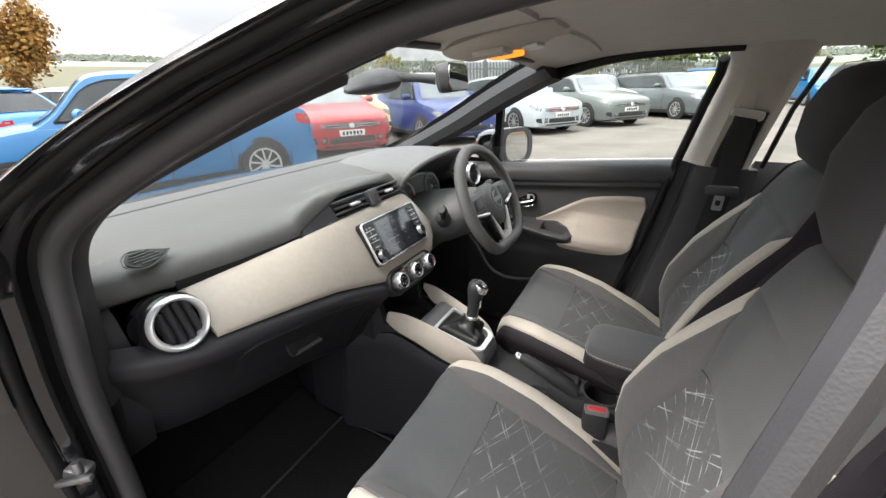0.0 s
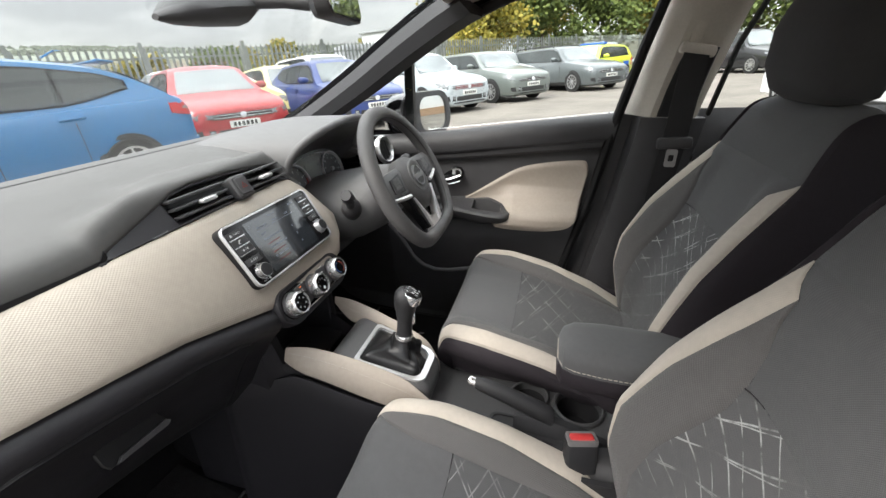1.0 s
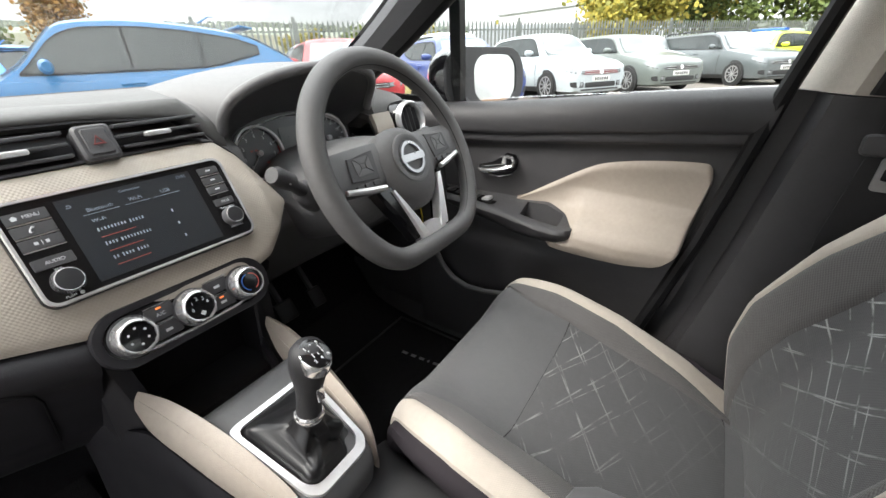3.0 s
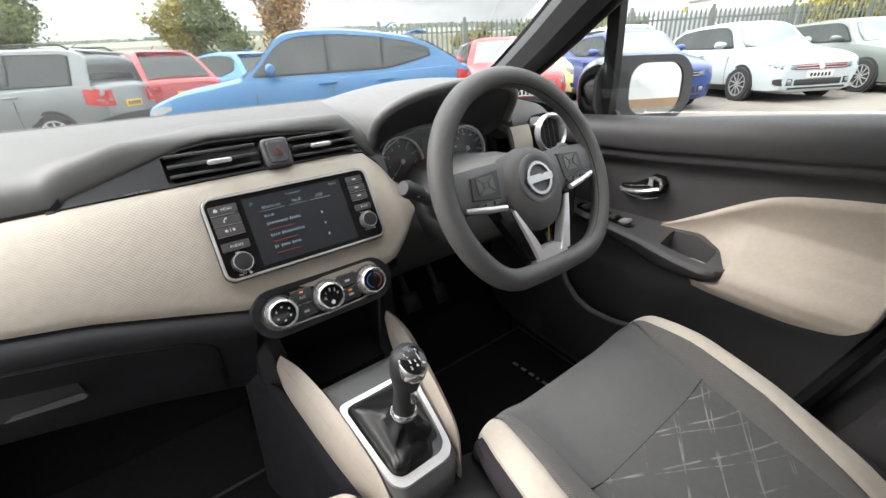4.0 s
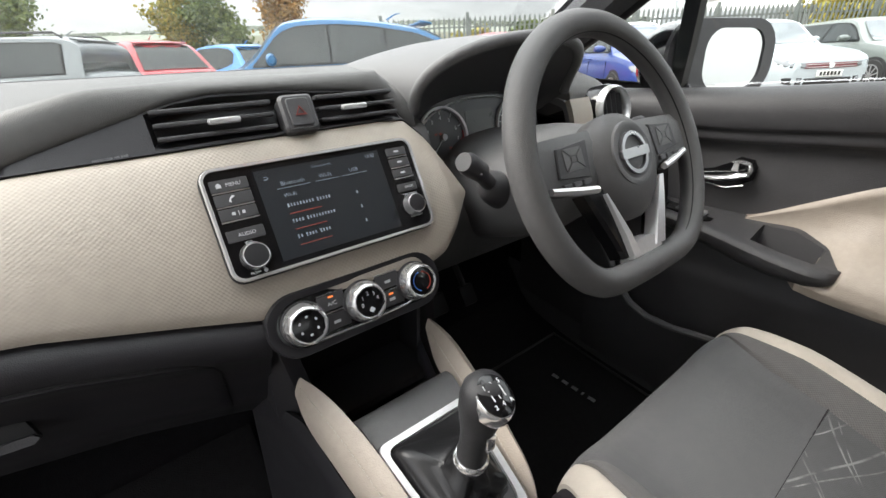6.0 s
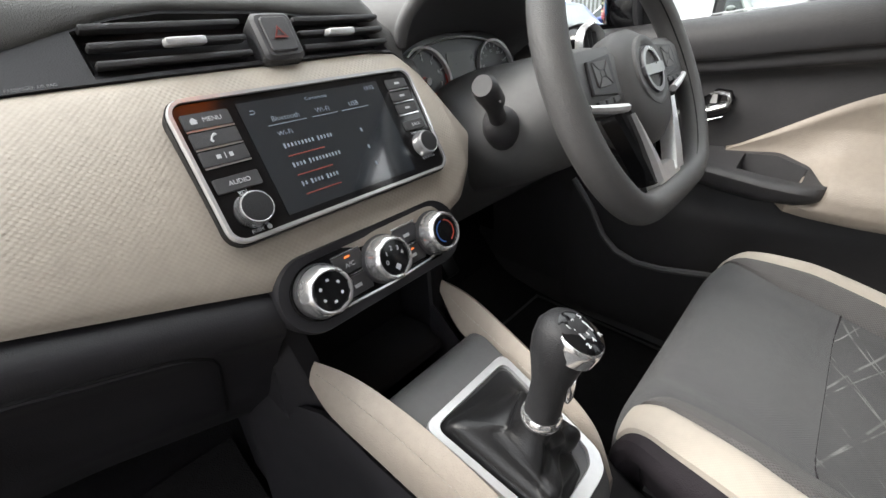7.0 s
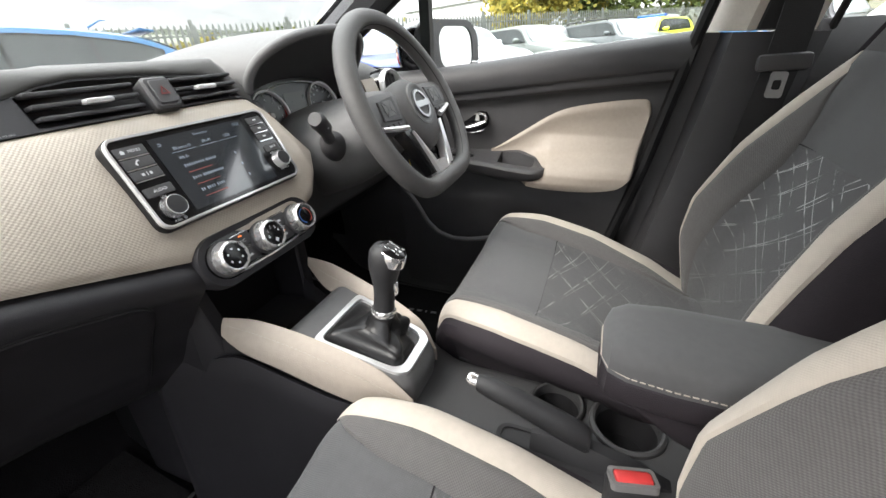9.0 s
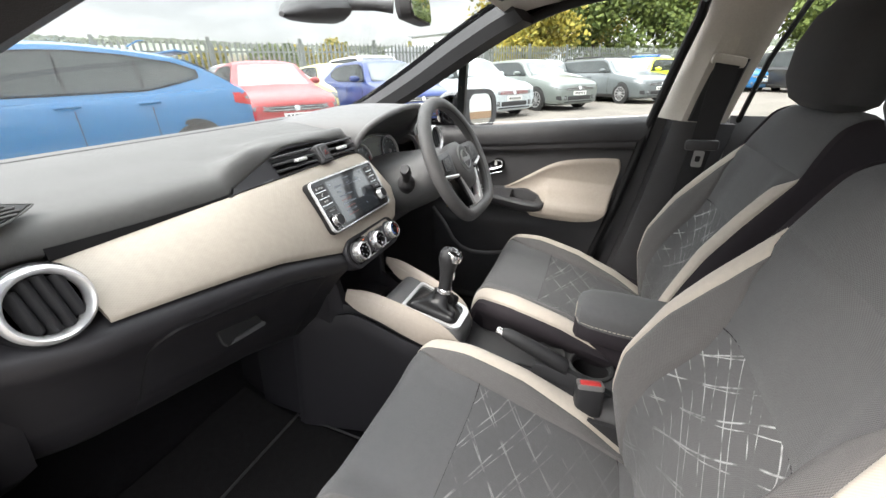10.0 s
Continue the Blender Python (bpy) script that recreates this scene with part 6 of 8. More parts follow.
for sx in (-1, 1):
    bm = bmesh.new()

    def flank_fn(u, v):
        y = FLANK_Y[0] + (FLANK_Y[-1] - FLANK_Y[0]) * u
        z = lerp(y, FLANK_Y, FLANK_Z)
        x = lerp(y, FLANK_Y, FLANK_X) + (0.024 if sx > 0 else 0.0) - 0.006 * (1 - min(1.0, v / 0.05)) + 0.018 * v
        return (sx * x, y, z + (0.305 - z) * v)

    surface(bm, flank_fn, 48, 16, 0.006)
    part("lower_flank", bm, LOWER, con, "black flared lower console panel")
# tray floor and front pad
bm = bmesh.new()
surface(bm, lambda u, v: (CC + (2 * u - 1) * 0.085, 0.74 - 0.12 * v, 0.60 + 0.02 * v), 6, 6, 0.01)
part("tray", bm, DARK, con, "black open tray")
bm = bmesh.new()
surface(bm, lambda u, v: (0.019 + (2 * u - 1) * lerp(v, [0, 1], [0.072, 0.062]), *along(((0.592, 0.600), (0.586, 0.632), (0.574, 0.655), (0.556, 0.665), (0.540, 0.663), (0.522, 0.657)), v)), 10, 20, 0.02)
part("front_pad", bm, SOFT, con, "dark grey pad ahead of the gear lever")
bm = bmesh.new()
box(bm, (0.0, 0.712, 0.738), (0.04, 0.012, 0.034), 0.006)
part("socket_cover", bm, RUBBER, con, "black socket cover")
for k, (px, pz) in enumerate(((0.045, 0.742), (0.054, 0.748), (0.047, 0.728))):
    bm = bmesh.new()
    box(bm, (px, 0.7185, pz), ((0.012, 0.010, 0.006)[k], 0.001, (0.003, 0.018, 0.004)[k]))
    part("symbol", bm, PRINT, con, "", False)
# beige leather fins: a ridge, a lower edge outside and one inside, skinned together
FIN_NEAR = (((-0.080, 0.633, 0.699), (-0.064, 0.588, 0.694), (-0.049, 0.525, 0.674), (-0.041, 0.462, 0.652), (-0.037, 0.415, 0.630), (-0.0385, 0.373, 0.597)),
            ((-0.090, 0.635, 0.674), (-0.091, 0.602, 0.655), (-0.083, 0.550, 0.634), (-0.070, 0.490, 0.602), (-0.055, 0.430, 0.576), (-0.044, 0.374, 0.584)),
            ((-0.079, 0.632, 0.686), (-0.066, 0.590, 0.655), (-0.053, 0.530, 0.635), (-0.040, 0.465, 0.612), (-0.031, 0.415, 0.592), (-0.031, 0.376, 0.586)))
FIN_FAR = (((0.103, 0.634, 0.698), (0.104, 0.588, 0.693), (0.099, 0.525, 0.676), (0.091, 0.462, 0.656), (0.082, 0.412, 0.633), (0.066, 0.382, 0.600)),
           ((0.112, 0.637, 0.686), (0.127, 0.602, 0.645), (0.119, 0.550, 0.612), (0.106, 0.490, 0.585), (0.088, 0.430, 0.570), (0.066, 0.380, 0.574)),
           ((0.098, 0.633, 0.684), (0.086, 0.590, 0.652), (0.079, 0.525, 0.640), (0.072, 0.462, 0.624), (0.065, 0.412, 0.604), (0.061, 0.382, 0.582)))


def fin_ring(curves, t, sx):
    a, b, c = (V(along(q, t)) for q in curves)
    out = V((sx, 0, 0.35)).normalized()
    k = math.sin(math.pi * min(max(t, 0.02), 0.98)) ** 0.5
    return [a, a.lerp(b, 0.07) + out * 0.004 * k, a.lerp(b, 0.2) + out * 0.0075 * k, a.lerp(b, 0.45) + out * 0.0095 * k, a.lerp(b, 0.72) + out * 0.007 * k, a.lerp(b, 0.93) + out * 0.002 * k, b, b.lerp(c, 0.5), c, c.lerp(a, 0.35) - out * 0.003 * k, c.lerp(a, 0.7) - out * 0.003 * k, c.lerp(a, 0.92) - out * 0.001 * k]


for sx, curves in ((-1, FIN_NEAR), (1, FIN_FAR)):
    bm = bmesh.new()
    loft(bm, [fin_ring(curves, i / 40, sx) for i in range(41)])
    fin = part("leather_fin", bm, LEATHER, con, "beige stitched leather fin")
    for k in range(3, 48):
        pts = []
        for t in (k / 52, (k + 0.62) / 52):
            ring = fin_ring(curves, t, sx)
            pts.append((ring[2].lerp(ring[3], 0.45) if sx < 0 else ring[10].lerp(ring[9], 0.3)) + V((sx, 0, 0.3)) * (0.0006 if sx < 0 else -0.0006))
        part("stitch", tube(bmesh.new(), pts, 0.0006, 5), STITCH, fin)
# silver gear surround
GF = plane_at((0.0165, 0.457, 0.637), (1, 0, 0), (0, 0.962, 0.273))
bm = bmesh.new()
out_o = [(-0.061, 0.070), (0.062, 0.070), (0.048, -0.058), (0.034, -0.072), (-0.036, -0.072), (-0.048, -0.058)]
in_o = [(-0.053, 0.0615), (0.054, 0.0615), (0.041, -0.048), (0.029, -0.059), (-0.030, -0.059), (-0.041, -0.048)]


def soften(ol, k=4):
    res = []
    n_ = len(ol)
    for i in range(n_):
        p0, p1, p2 = V((*ol[i - 1], 0)), V((*ol[i], 0)), V((*ol[(i + 1) % n_], 0))
        a, b = p1 + (p0 - p1) * min(0.3, 0.012 / max(0.001, (p0 - p1).length)), p1 + (p2 - p1) * min(0.3, 0.012 / max(0.001, (p2 - p1).length))
        for j in range(k + 1):
            t = j / k
            q = a.lerp(p1, t).lerp(p1.lerp(b, t), t)
            res.append((q.x, q.y))
    return res


frame_plate(bm, soften(out_o)[::-1], soften(in_o)[::-1], (0, 0, 0.0), (1, 0, 0), (0, 1, 0), 0.009)
bm.transform(GF)
part("gear_surround", bm, SILVER, con, "satin silver gear lever surround")
bm = bmesh.new()
loft(bm, [[GF @ V((a * k, b * k - (back if b < -0.03 else 0.0), d)) for a, b in soften(out_o)] for k, d, back in ((1.0, 0.004, 0.0), (1.02, 0.001, 0.002), (1.04, -0.006, 0.008), (1.05, -0.018, 0.014), (1.06, -0.06, 0.020))])
part("surround_base", bm, SOFT, con)
# rear tray between the seats
bm = bmesh.new()


def deck_fn(u, v):
    y, z = along(((0.40, 0.585), (0.365, 0.562), (0.33, 0.557), (0.25, 0.5565), (0.05, 0.5565), (-0.30, 0.557)), v)
    e = abs(2 * u - 1)
    return (CC + 0.004 + (2 * u - 1) * 0.098, y, z - 0.03 * e ** 8)


surface(bm, deck_fn, 64, 190, 0.012)
CUPS = ((0.052, 0.096, 0.043), (0.058, 0.190, 0.034))


def in_well(p):
    if any(math.hypot(p.x - a, p.y - b) < r * 1.06 for a, b, r in CUPS):
        return True
    return abs(p.x + 0.0265) < 0.0255 and abs(p.y - 0.165) < 0.092


bmesh.ops.delete(bm, geom=[f for f in bm.faces if in_well(f.calc_center_median())], context="FACES")
part("rear_deck", bm, DECK, con, "dark grey rear deck")
for sx in (-1, 1):
    bm = bmesh.new()
    surface(bm, lambda u, v: (CC + sx * (0.100 + 0.006 * v), 0.36 - 0.66 * u, 0.543 - 0.24 * v), 8, 4, 0.01)
    part("rear_side", bm, DARK, con)
for cx_, cy_, r_ in CUPS:
    bm = bmesh.new()
    prof = [(r_ * 1.17, -0.002), (r_ * 1.14, 0.004), (r_ * 1.06, 0.0065), (r_ * 0.99, 0.005), (r_ * 0.96, -0.003), (r_ * 0.94, -0.012)]
    loft(bm, [[V((cx_ + q * math.cos(2 * math.pi * i / 32), cy_ + q * math.sin(2 * math.pi * i / 32), 0.5575 + h)) for q, h in prof] for i in range(33)], False, False)
    cup = part("cup_holder", bm, DECK, con, "round cup holder rim")
    bm = bmesh.new()
    loft(bm, [[V((cx_ + q * math.cos(2 * math.pi * i / 32), cy_ + q * math.sin(2 * math.pi * i / 32), 0.5575 + h)) for i in range(32)] for q, h in ((r_ * 1.01, -0.004), (r_ * 0.97, -0.006), (r_ * 0.93, -0.055), (r_ * 0.86, -0.062), (r_ * 0.2, -0.062))], False)
    bmesh.ops.contextual_create(bm, geom=[e for e in bm.edges if e.is_boundary and e.verts[0].co.z < 0.50])
    part("well", bm, CONSOLE_BLACK, cup, "deep black well")
# handbrake
hb = thing("handbrake", "black handbrake lever with a chrome button", "handbrake")
bm = bmesh.new()
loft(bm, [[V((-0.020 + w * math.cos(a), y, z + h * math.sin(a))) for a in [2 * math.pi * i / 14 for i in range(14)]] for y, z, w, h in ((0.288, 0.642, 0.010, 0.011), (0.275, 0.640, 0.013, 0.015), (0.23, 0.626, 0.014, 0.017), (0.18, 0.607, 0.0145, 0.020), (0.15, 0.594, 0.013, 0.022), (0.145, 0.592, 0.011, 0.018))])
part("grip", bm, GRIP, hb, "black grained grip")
bm = bmesh.new()
loft(bm, [[V((-0.020 + w * a, y, z + b)) for a, b in ((-1, -0.06), (-1, 0.0), (-0.6, 0.008), (0.6, 0.008), (1, 0.0), (1, -0.06))] for y, z, w in ((0.215, 0.575, 0.006), (0.17, 0.588, 0.012), (0.10, 0.57, 0.013), (0.04, 0.545, 0.013))])
part("boot", bm, DARK, hb, "black lever base")
bm = lathe(bmesh.new(), [(0.0085, 0.0), (0.0085, 0.012), (0.006, 0.016)], (-0.020, 0.287, 0.642), (0, 0.94, 0.34), 18)
part("button", bm, CHROME, hb, "chrome release button")
bm = bmesh.new()
slot_o, slot_i = round_rect(0.058, 0.192, 0.016), round_rect(0.046, 0.180, 0.012)
loft(bm, [[V((-0.0265 + a, 0.165 + b, h)) for a, b in ol] for ol, h in ((slot_o, 0.5555), (slot_o, 0.5575), (slot_i, 0.5588), (slot_i, 0.550), (slot_i, 0.505))])
solid("handbrake_slot", bm, DARK, "black slot plate round the handbrake", "trim", kind="structure")

# gear lever
gl_ = thing("gear_lever", "gear lever with gloss black chrome-edged knob and leather boot", "gear lever")
bm = bmesh.new()
neck = V((0.016, 0.438, 0.690))
random.seed(4)
rings = []
for i in range(29):
    t = i / 28
    ring = []
    for j, (a, b) in enumerate(soften(in_o, 7)):
        base = GF @ V((a * 0.99, b * 0.99, 0.003))
        q = math.atan2(b, a)
        top = neck + V((0.015 * math.cos(q), 0.015 * math.sin(q), 0))
        fold = math.sin(math.pi * t ** 0.8) * (0.009 * math.sin(3 * q + 5.0 * t + 0.6) + 0.005 * math.sin(7 * q - 8 * t)) + 0.008 * math.sin(math.pi * t) * abs(math.sin(2.5 * q + 7 * t)) ** 0.6
        wide, high = 1 - (1 - t) ** 1.7, t ** 1.25
        p = V((base.x + (top.x - base.x) * wide, base.y + (top.y - base.y) * wide, base.z + (top.z - base.z) * high)) + V((math.cos(q), math.sin(q), 0.5)) * fold * (1 - 0.35 * t)
        ring.append(p)
    rings.append(ring)
loft(bm, rings)
part("leather_boot", bm, BOOT_LEATHER, gl_, "creased black leather boot").data.set_sharp_from_angle(angle=radians(100))
axis_g = V((0.010, -0.006, 0.10)).normalized()
bm = lathe(bmesh.new(), [(0.0155, -0.004), (0.0175, 0.0), (0.0175, 0.004), (0.0155, 0.007)], neck, axis_g, 28)
part("collar", bm, CHROME, gl_, "chrome collar")
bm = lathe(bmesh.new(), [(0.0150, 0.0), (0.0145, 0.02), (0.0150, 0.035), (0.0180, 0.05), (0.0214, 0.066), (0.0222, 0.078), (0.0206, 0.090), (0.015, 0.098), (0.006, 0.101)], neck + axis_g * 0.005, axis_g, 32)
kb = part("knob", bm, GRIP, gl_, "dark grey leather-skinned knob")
km = Matrix.Translation(neck + axis_g * 0.083 + V((0.0, -0.006, 0.0))) @ turned((0.02, -0.42, 0.9))
bm = bmesh.new()
loft(bm, [[km @ V((r * 0.88 * math.cos(2 * math.pi * i / 36), r * 1.06 * math.sin(2 * math.pi * i / 36), h)) for i in range(36)] for r, h in ((0.0212, 0.0), (0.0205, 0.010), (0.0192, 0.0155), (0.0180, 0.0165))])
part("chrome_edge", bm, CHROME, kb, "chrome knob edging")
bm = bmesh.new()
loft(bm, [[km @ V((r * 0.88 * math.cos(2 * math.pi * i / 36), r * 1.06 * math.sin(2 * math.pi * i / 36), h)) for i in range(36)] for r, h in ((0.0180, 0.0155), (0.0178, 0.0175), (0.012, 0.020), (0.004, 0.0208))])
cap_ = part("cap", bm, PIANO, kb, "gloss black cap with shift pattern")
for k, (gx, gy) in enumerate(((-0.008, 0.0045), (-0.008, -0.0065), (0.0, 0.0045), (0.0, -0.0065), (0.008, 0.0045))):
    text("numeral", str(k + 1), 0.0058, PRINT, cap_, km @ Matrix.Translation((gx, gy + (0.004 if gy > 0 else -0.003), 0.0205)), 0.0003)
for gx in (-0.006, 0.0, 0.006):
    bm = bmesh.new()
    box(bm, (gx, 0.0, 0.0207), (0.0009, 0.010, 0.0006))
    bm.transform(km)
    part("gate_line", bm, PRINT, cap_, "", False)
bm = bmesh.new()
box(bm, (0, 0, 0.0207), (0.013, 0.0009, 0.0006))
bm.transform(km)
part("gate_line", bm, PRINT, cap_, "", False)
text("lettering", "R", 0.0052, PRINT, cap_, km @ Matrix.Translation((0.009, -0.010, 0.0200)), 0.0003)
bm = bmesh.new()
box(bm, neck + axis_g * 0.040 + V((0.002, -0.0165, 0)), (0.010, 0.004, 0.020), 0.0015)
part("chrome_tongue", bm, CHROME, kb, "chrome strip below the cap")

# armrest on the driver's seat
ar = thing("armrest", "dark grey padded armrest with beige stitching", "armrest")
bm = bmesh.new()
AR = ((0.150, 0.030, 0.706, 0.020), (0.143, 0.048, 0.707, 0.030), (0.125, 0.057, 0.708, 0.036), (0.08, 0.062, 0.708, 0.038), (-0.05, 0.063, 0.707, 0.038), (-0.22, 0.062, 0.705, 0.037), (-0.25, 0.05, 0.704, 0.03))


def super_ring(cx, y, cz, w, h, k=4.0, n=28):
    out = []
    for i in range(n):
        a = 2 * math.pi * i / n
        c, s = math.cos(a), math.sin(a)
        out.append(V((cx + w * math.copysign(abs(c) ** (2 / k), c), y, cz + h * math.copysign(abs(s) ** (2 / k), s))))
    return out


loft(bm, [super_ring(0.030, y, z, w, h, 3.6) for y, w, z, h in AR])
part("pad", bm, CLOTH, ar, "dark cloth pad")
bm = bmesh.new()
loft(bm, [super_ring(0.030, y, 0.6905, w + 0.0022, 0.0200, 6) for y, w, z, h in AR])
part("pad_underside", bm, CLOTH_SIDE, ar, "black lower half of the pad")
bm = bmesh.new()
loft(bm, [super_ring(0.032, y, z, w, h, 4) for y, w, z, h in ((0.132, 0.044, 0.683, 0.006), (0.115, 0.051, 0.674, 0.014), (0.06, 0.054, 0.654, 0.034), (0.0, 0.054, 0.642, 0.050), (-0.2, 0.054, 0.64, 0.054))])
part("bin", bm, CLOTH_SIDE, ar, "black bin below the pad")


def seam_x(y):
    w = 0.062
    for (y1, w1, _, _), (y2, w2, _, _) in zip(AR, AR[1:]):
        if y2 <= y <= y1:
            w = w2 + (w1 - w2) * (y - y2) / (y1 - y2)
    return 0.030 - 1.012 * w


for k in range(40):
    y0 = 0.120 - 0.008 * k
    bm = bmesh.new()
    tube(bm, [(seam_x(y0), y0, 0.7120), (seam_x(y0 - 0.0055), y0 - 0.0055, 0.7120)], 0.0009, 5)
    part("stitch", bm, STITCH, ar)

bm = bmesh.new()
tube(bm, [(seam_x(0.122), 0.122, 0.7120), (-0.0165, 0.1435, 0.711), (0.004, 0.1508, 0.7105), (0.056, 0.1508, 0.7105), (0.0765, 0.1435, 0.711), (0.087, 0.125, 0.712)], 0.0009, 6)
part("front_seam", bm, STITCH, ar, "pale stitched seam")

# belt buckle of the passenger seat
bk = thing("belt_buckle", "black seat belt buckle with a red release button", "buckle")
BKM = Matrix.Translation((-0.062, 0.098, 0.570)) @ pose(0, 0, 0, -12, 0, -76)
bm = bmesh.new()
box(bm, (0, 0, -0.004), (0.053, 0.028, 0.066), 0.007, None, 3)
bm.transform(BKM)
part("body", bm, DARK, bk)
bm = bmesh.new()
box(bm, (0, -0.003, 0.028), (0.040, 0.0175, 0.016), 0.004)
bm.transform(BKM)
part("button", bm, RED, bk, "red release button")
bm = bmesh.new()
frame_plate(bm, round_rect(0.050, 0.0275, 0.005), round_rect(0.041, 0.0185, 0.003), (0, -0.002, 0.024), (1, 0, 0), (0, 1, 0), 0.009)
bm.transform(BKM)
part("button_frame", bm, material("grey_buckle_frame", (0.16, 0.155, 0.155), 0.35), bk, "grey frame round the button")
bm = bmesh.new()
tube(bm, [(-0.062, 0.098, 0.55), (-0.070, 0.07, 0.48), (-0.085, 0.03, 0.40)], 0.016, 10, False, 0.5)
part("stalk", bm, PLASTIC, bk)

# ---- front seats ----
HALF = ((0.0, 0.0), (0.06, 0.0), (0.115, 0.003), (0.150, 0.020), (0.185, 0.038), (0.215, 0.042), (0.236, 0.028), (0.246, -0.005), (0.248, -0.06), (0.245, -0.13))
HALF_CUSHION = HALF[:7] + ((0.244, -0.003), (0.212, -0.045), (0.192, -0.13))


def cushion_pt(s, v):
    """A place on the seat cushion: s from -1 to 1 across, v from the front edge down to the back."""
    hx, hz = along(HALF_CUSHION, abs(s))
    y, z = along(((0.365, 0.44), (0.398, 0.52), (0.405, 0.575), (0.390, 0.612), (0.345, 0.618), (0.25, 0.606), (0.12, 0.580), (0.0, 0.556), (-0.10, 0.535)), v)
    k = lerp(v, [0, 0.30, 0.45, 0.58, 0.70, 0.82, 0.92, 1.0], [0.15, 0.25, 0.8, 1.0, 0.85, 0.2, -0.8, -1.5])
    w = lerp(v, [0, 0.35, 0.6, 1.0], [0.80, 0.86, 0.97, 1.0])
    hz2 = hz * k if hz > 0 else hz * 1.1
    yo = lerp(v, [0, 0.35, 0.5], [0.05, 0.045, 0.0]) * (abs(s) ** 4)
    return V((math.copysign(hx * w, s), y - yo, z + hz2))


def back_pt(s, v):
    """A place on the backrest: v from its foot to the top edge."""
    hx, hz = along(HALF, abs(s))
    y, z = along(((-0.045, 0.46), (-0.057, 0.60), (-0.085, 0.72), (-0.120, 0.84), (-0.155, 0.95), (-0.180, 1.03), (-0.205, 1.085), (-0.25, 1.105), (-0.285, 1.085)), v)
    k = lerp(v, [0, 0.05, 0.10, 0.16, 0.24, 0.36, 0.44, 0.5, 0.575, 0.7, 0.85, 1.0], [0.0, 0.3, 0.9, 1.55, 1.85, 1.55, 1.05, 0.60, 0.05, -0.10, 0.0, 0.0])
    w = lerp(v, [0, 0.07, 0.14, 0.24, 0.4, 0.5, 0.625, 0.75, 0.875, 1.0], [0.88, 0.94, 1.0, 1.02, 0.91, 0.82, 0.745, 0.70, 0.62, 0.56])
    d = hz * k if hz > 0 else hz * 1.0
    return V((math.copysign(hx * w, s), y + d * 0.95, z + d * 0.28 - 0.06 * (abs(s) ** 3) * max(0, v - 0.6)))


def patch(fn, s0, s1, v0, v1, nu, nv, puff=0.005):
    """One sewn panel of a seat: its edges dip into the seams."""
    bm = bmesh.new()

    def at(u, w):
        v = v0 + (v1 - v0) * w
        a, b = (s0(v) if callable(s0) else s0), (s1(v) if callable(s1) else s1)
        s = a + (b - a) * u
        p = fn(s, v)
        e = 1e-3
        n = (fn(s + e, v) - fn(s - e, v)).cross(fn(s, v + e) - fn(s, v - e))
        n = -n.normalized() if n.length > 0 else V((0, 0, 1))
        lift = puff * min(1, 7 * min(u, 1 - u)) ** 0.5 * min(1, 9 * min(w, 1 - w) + 0.15) ** 0.5
        return p + n * lift
    surface(bm, at, nu, nv)
    return bm


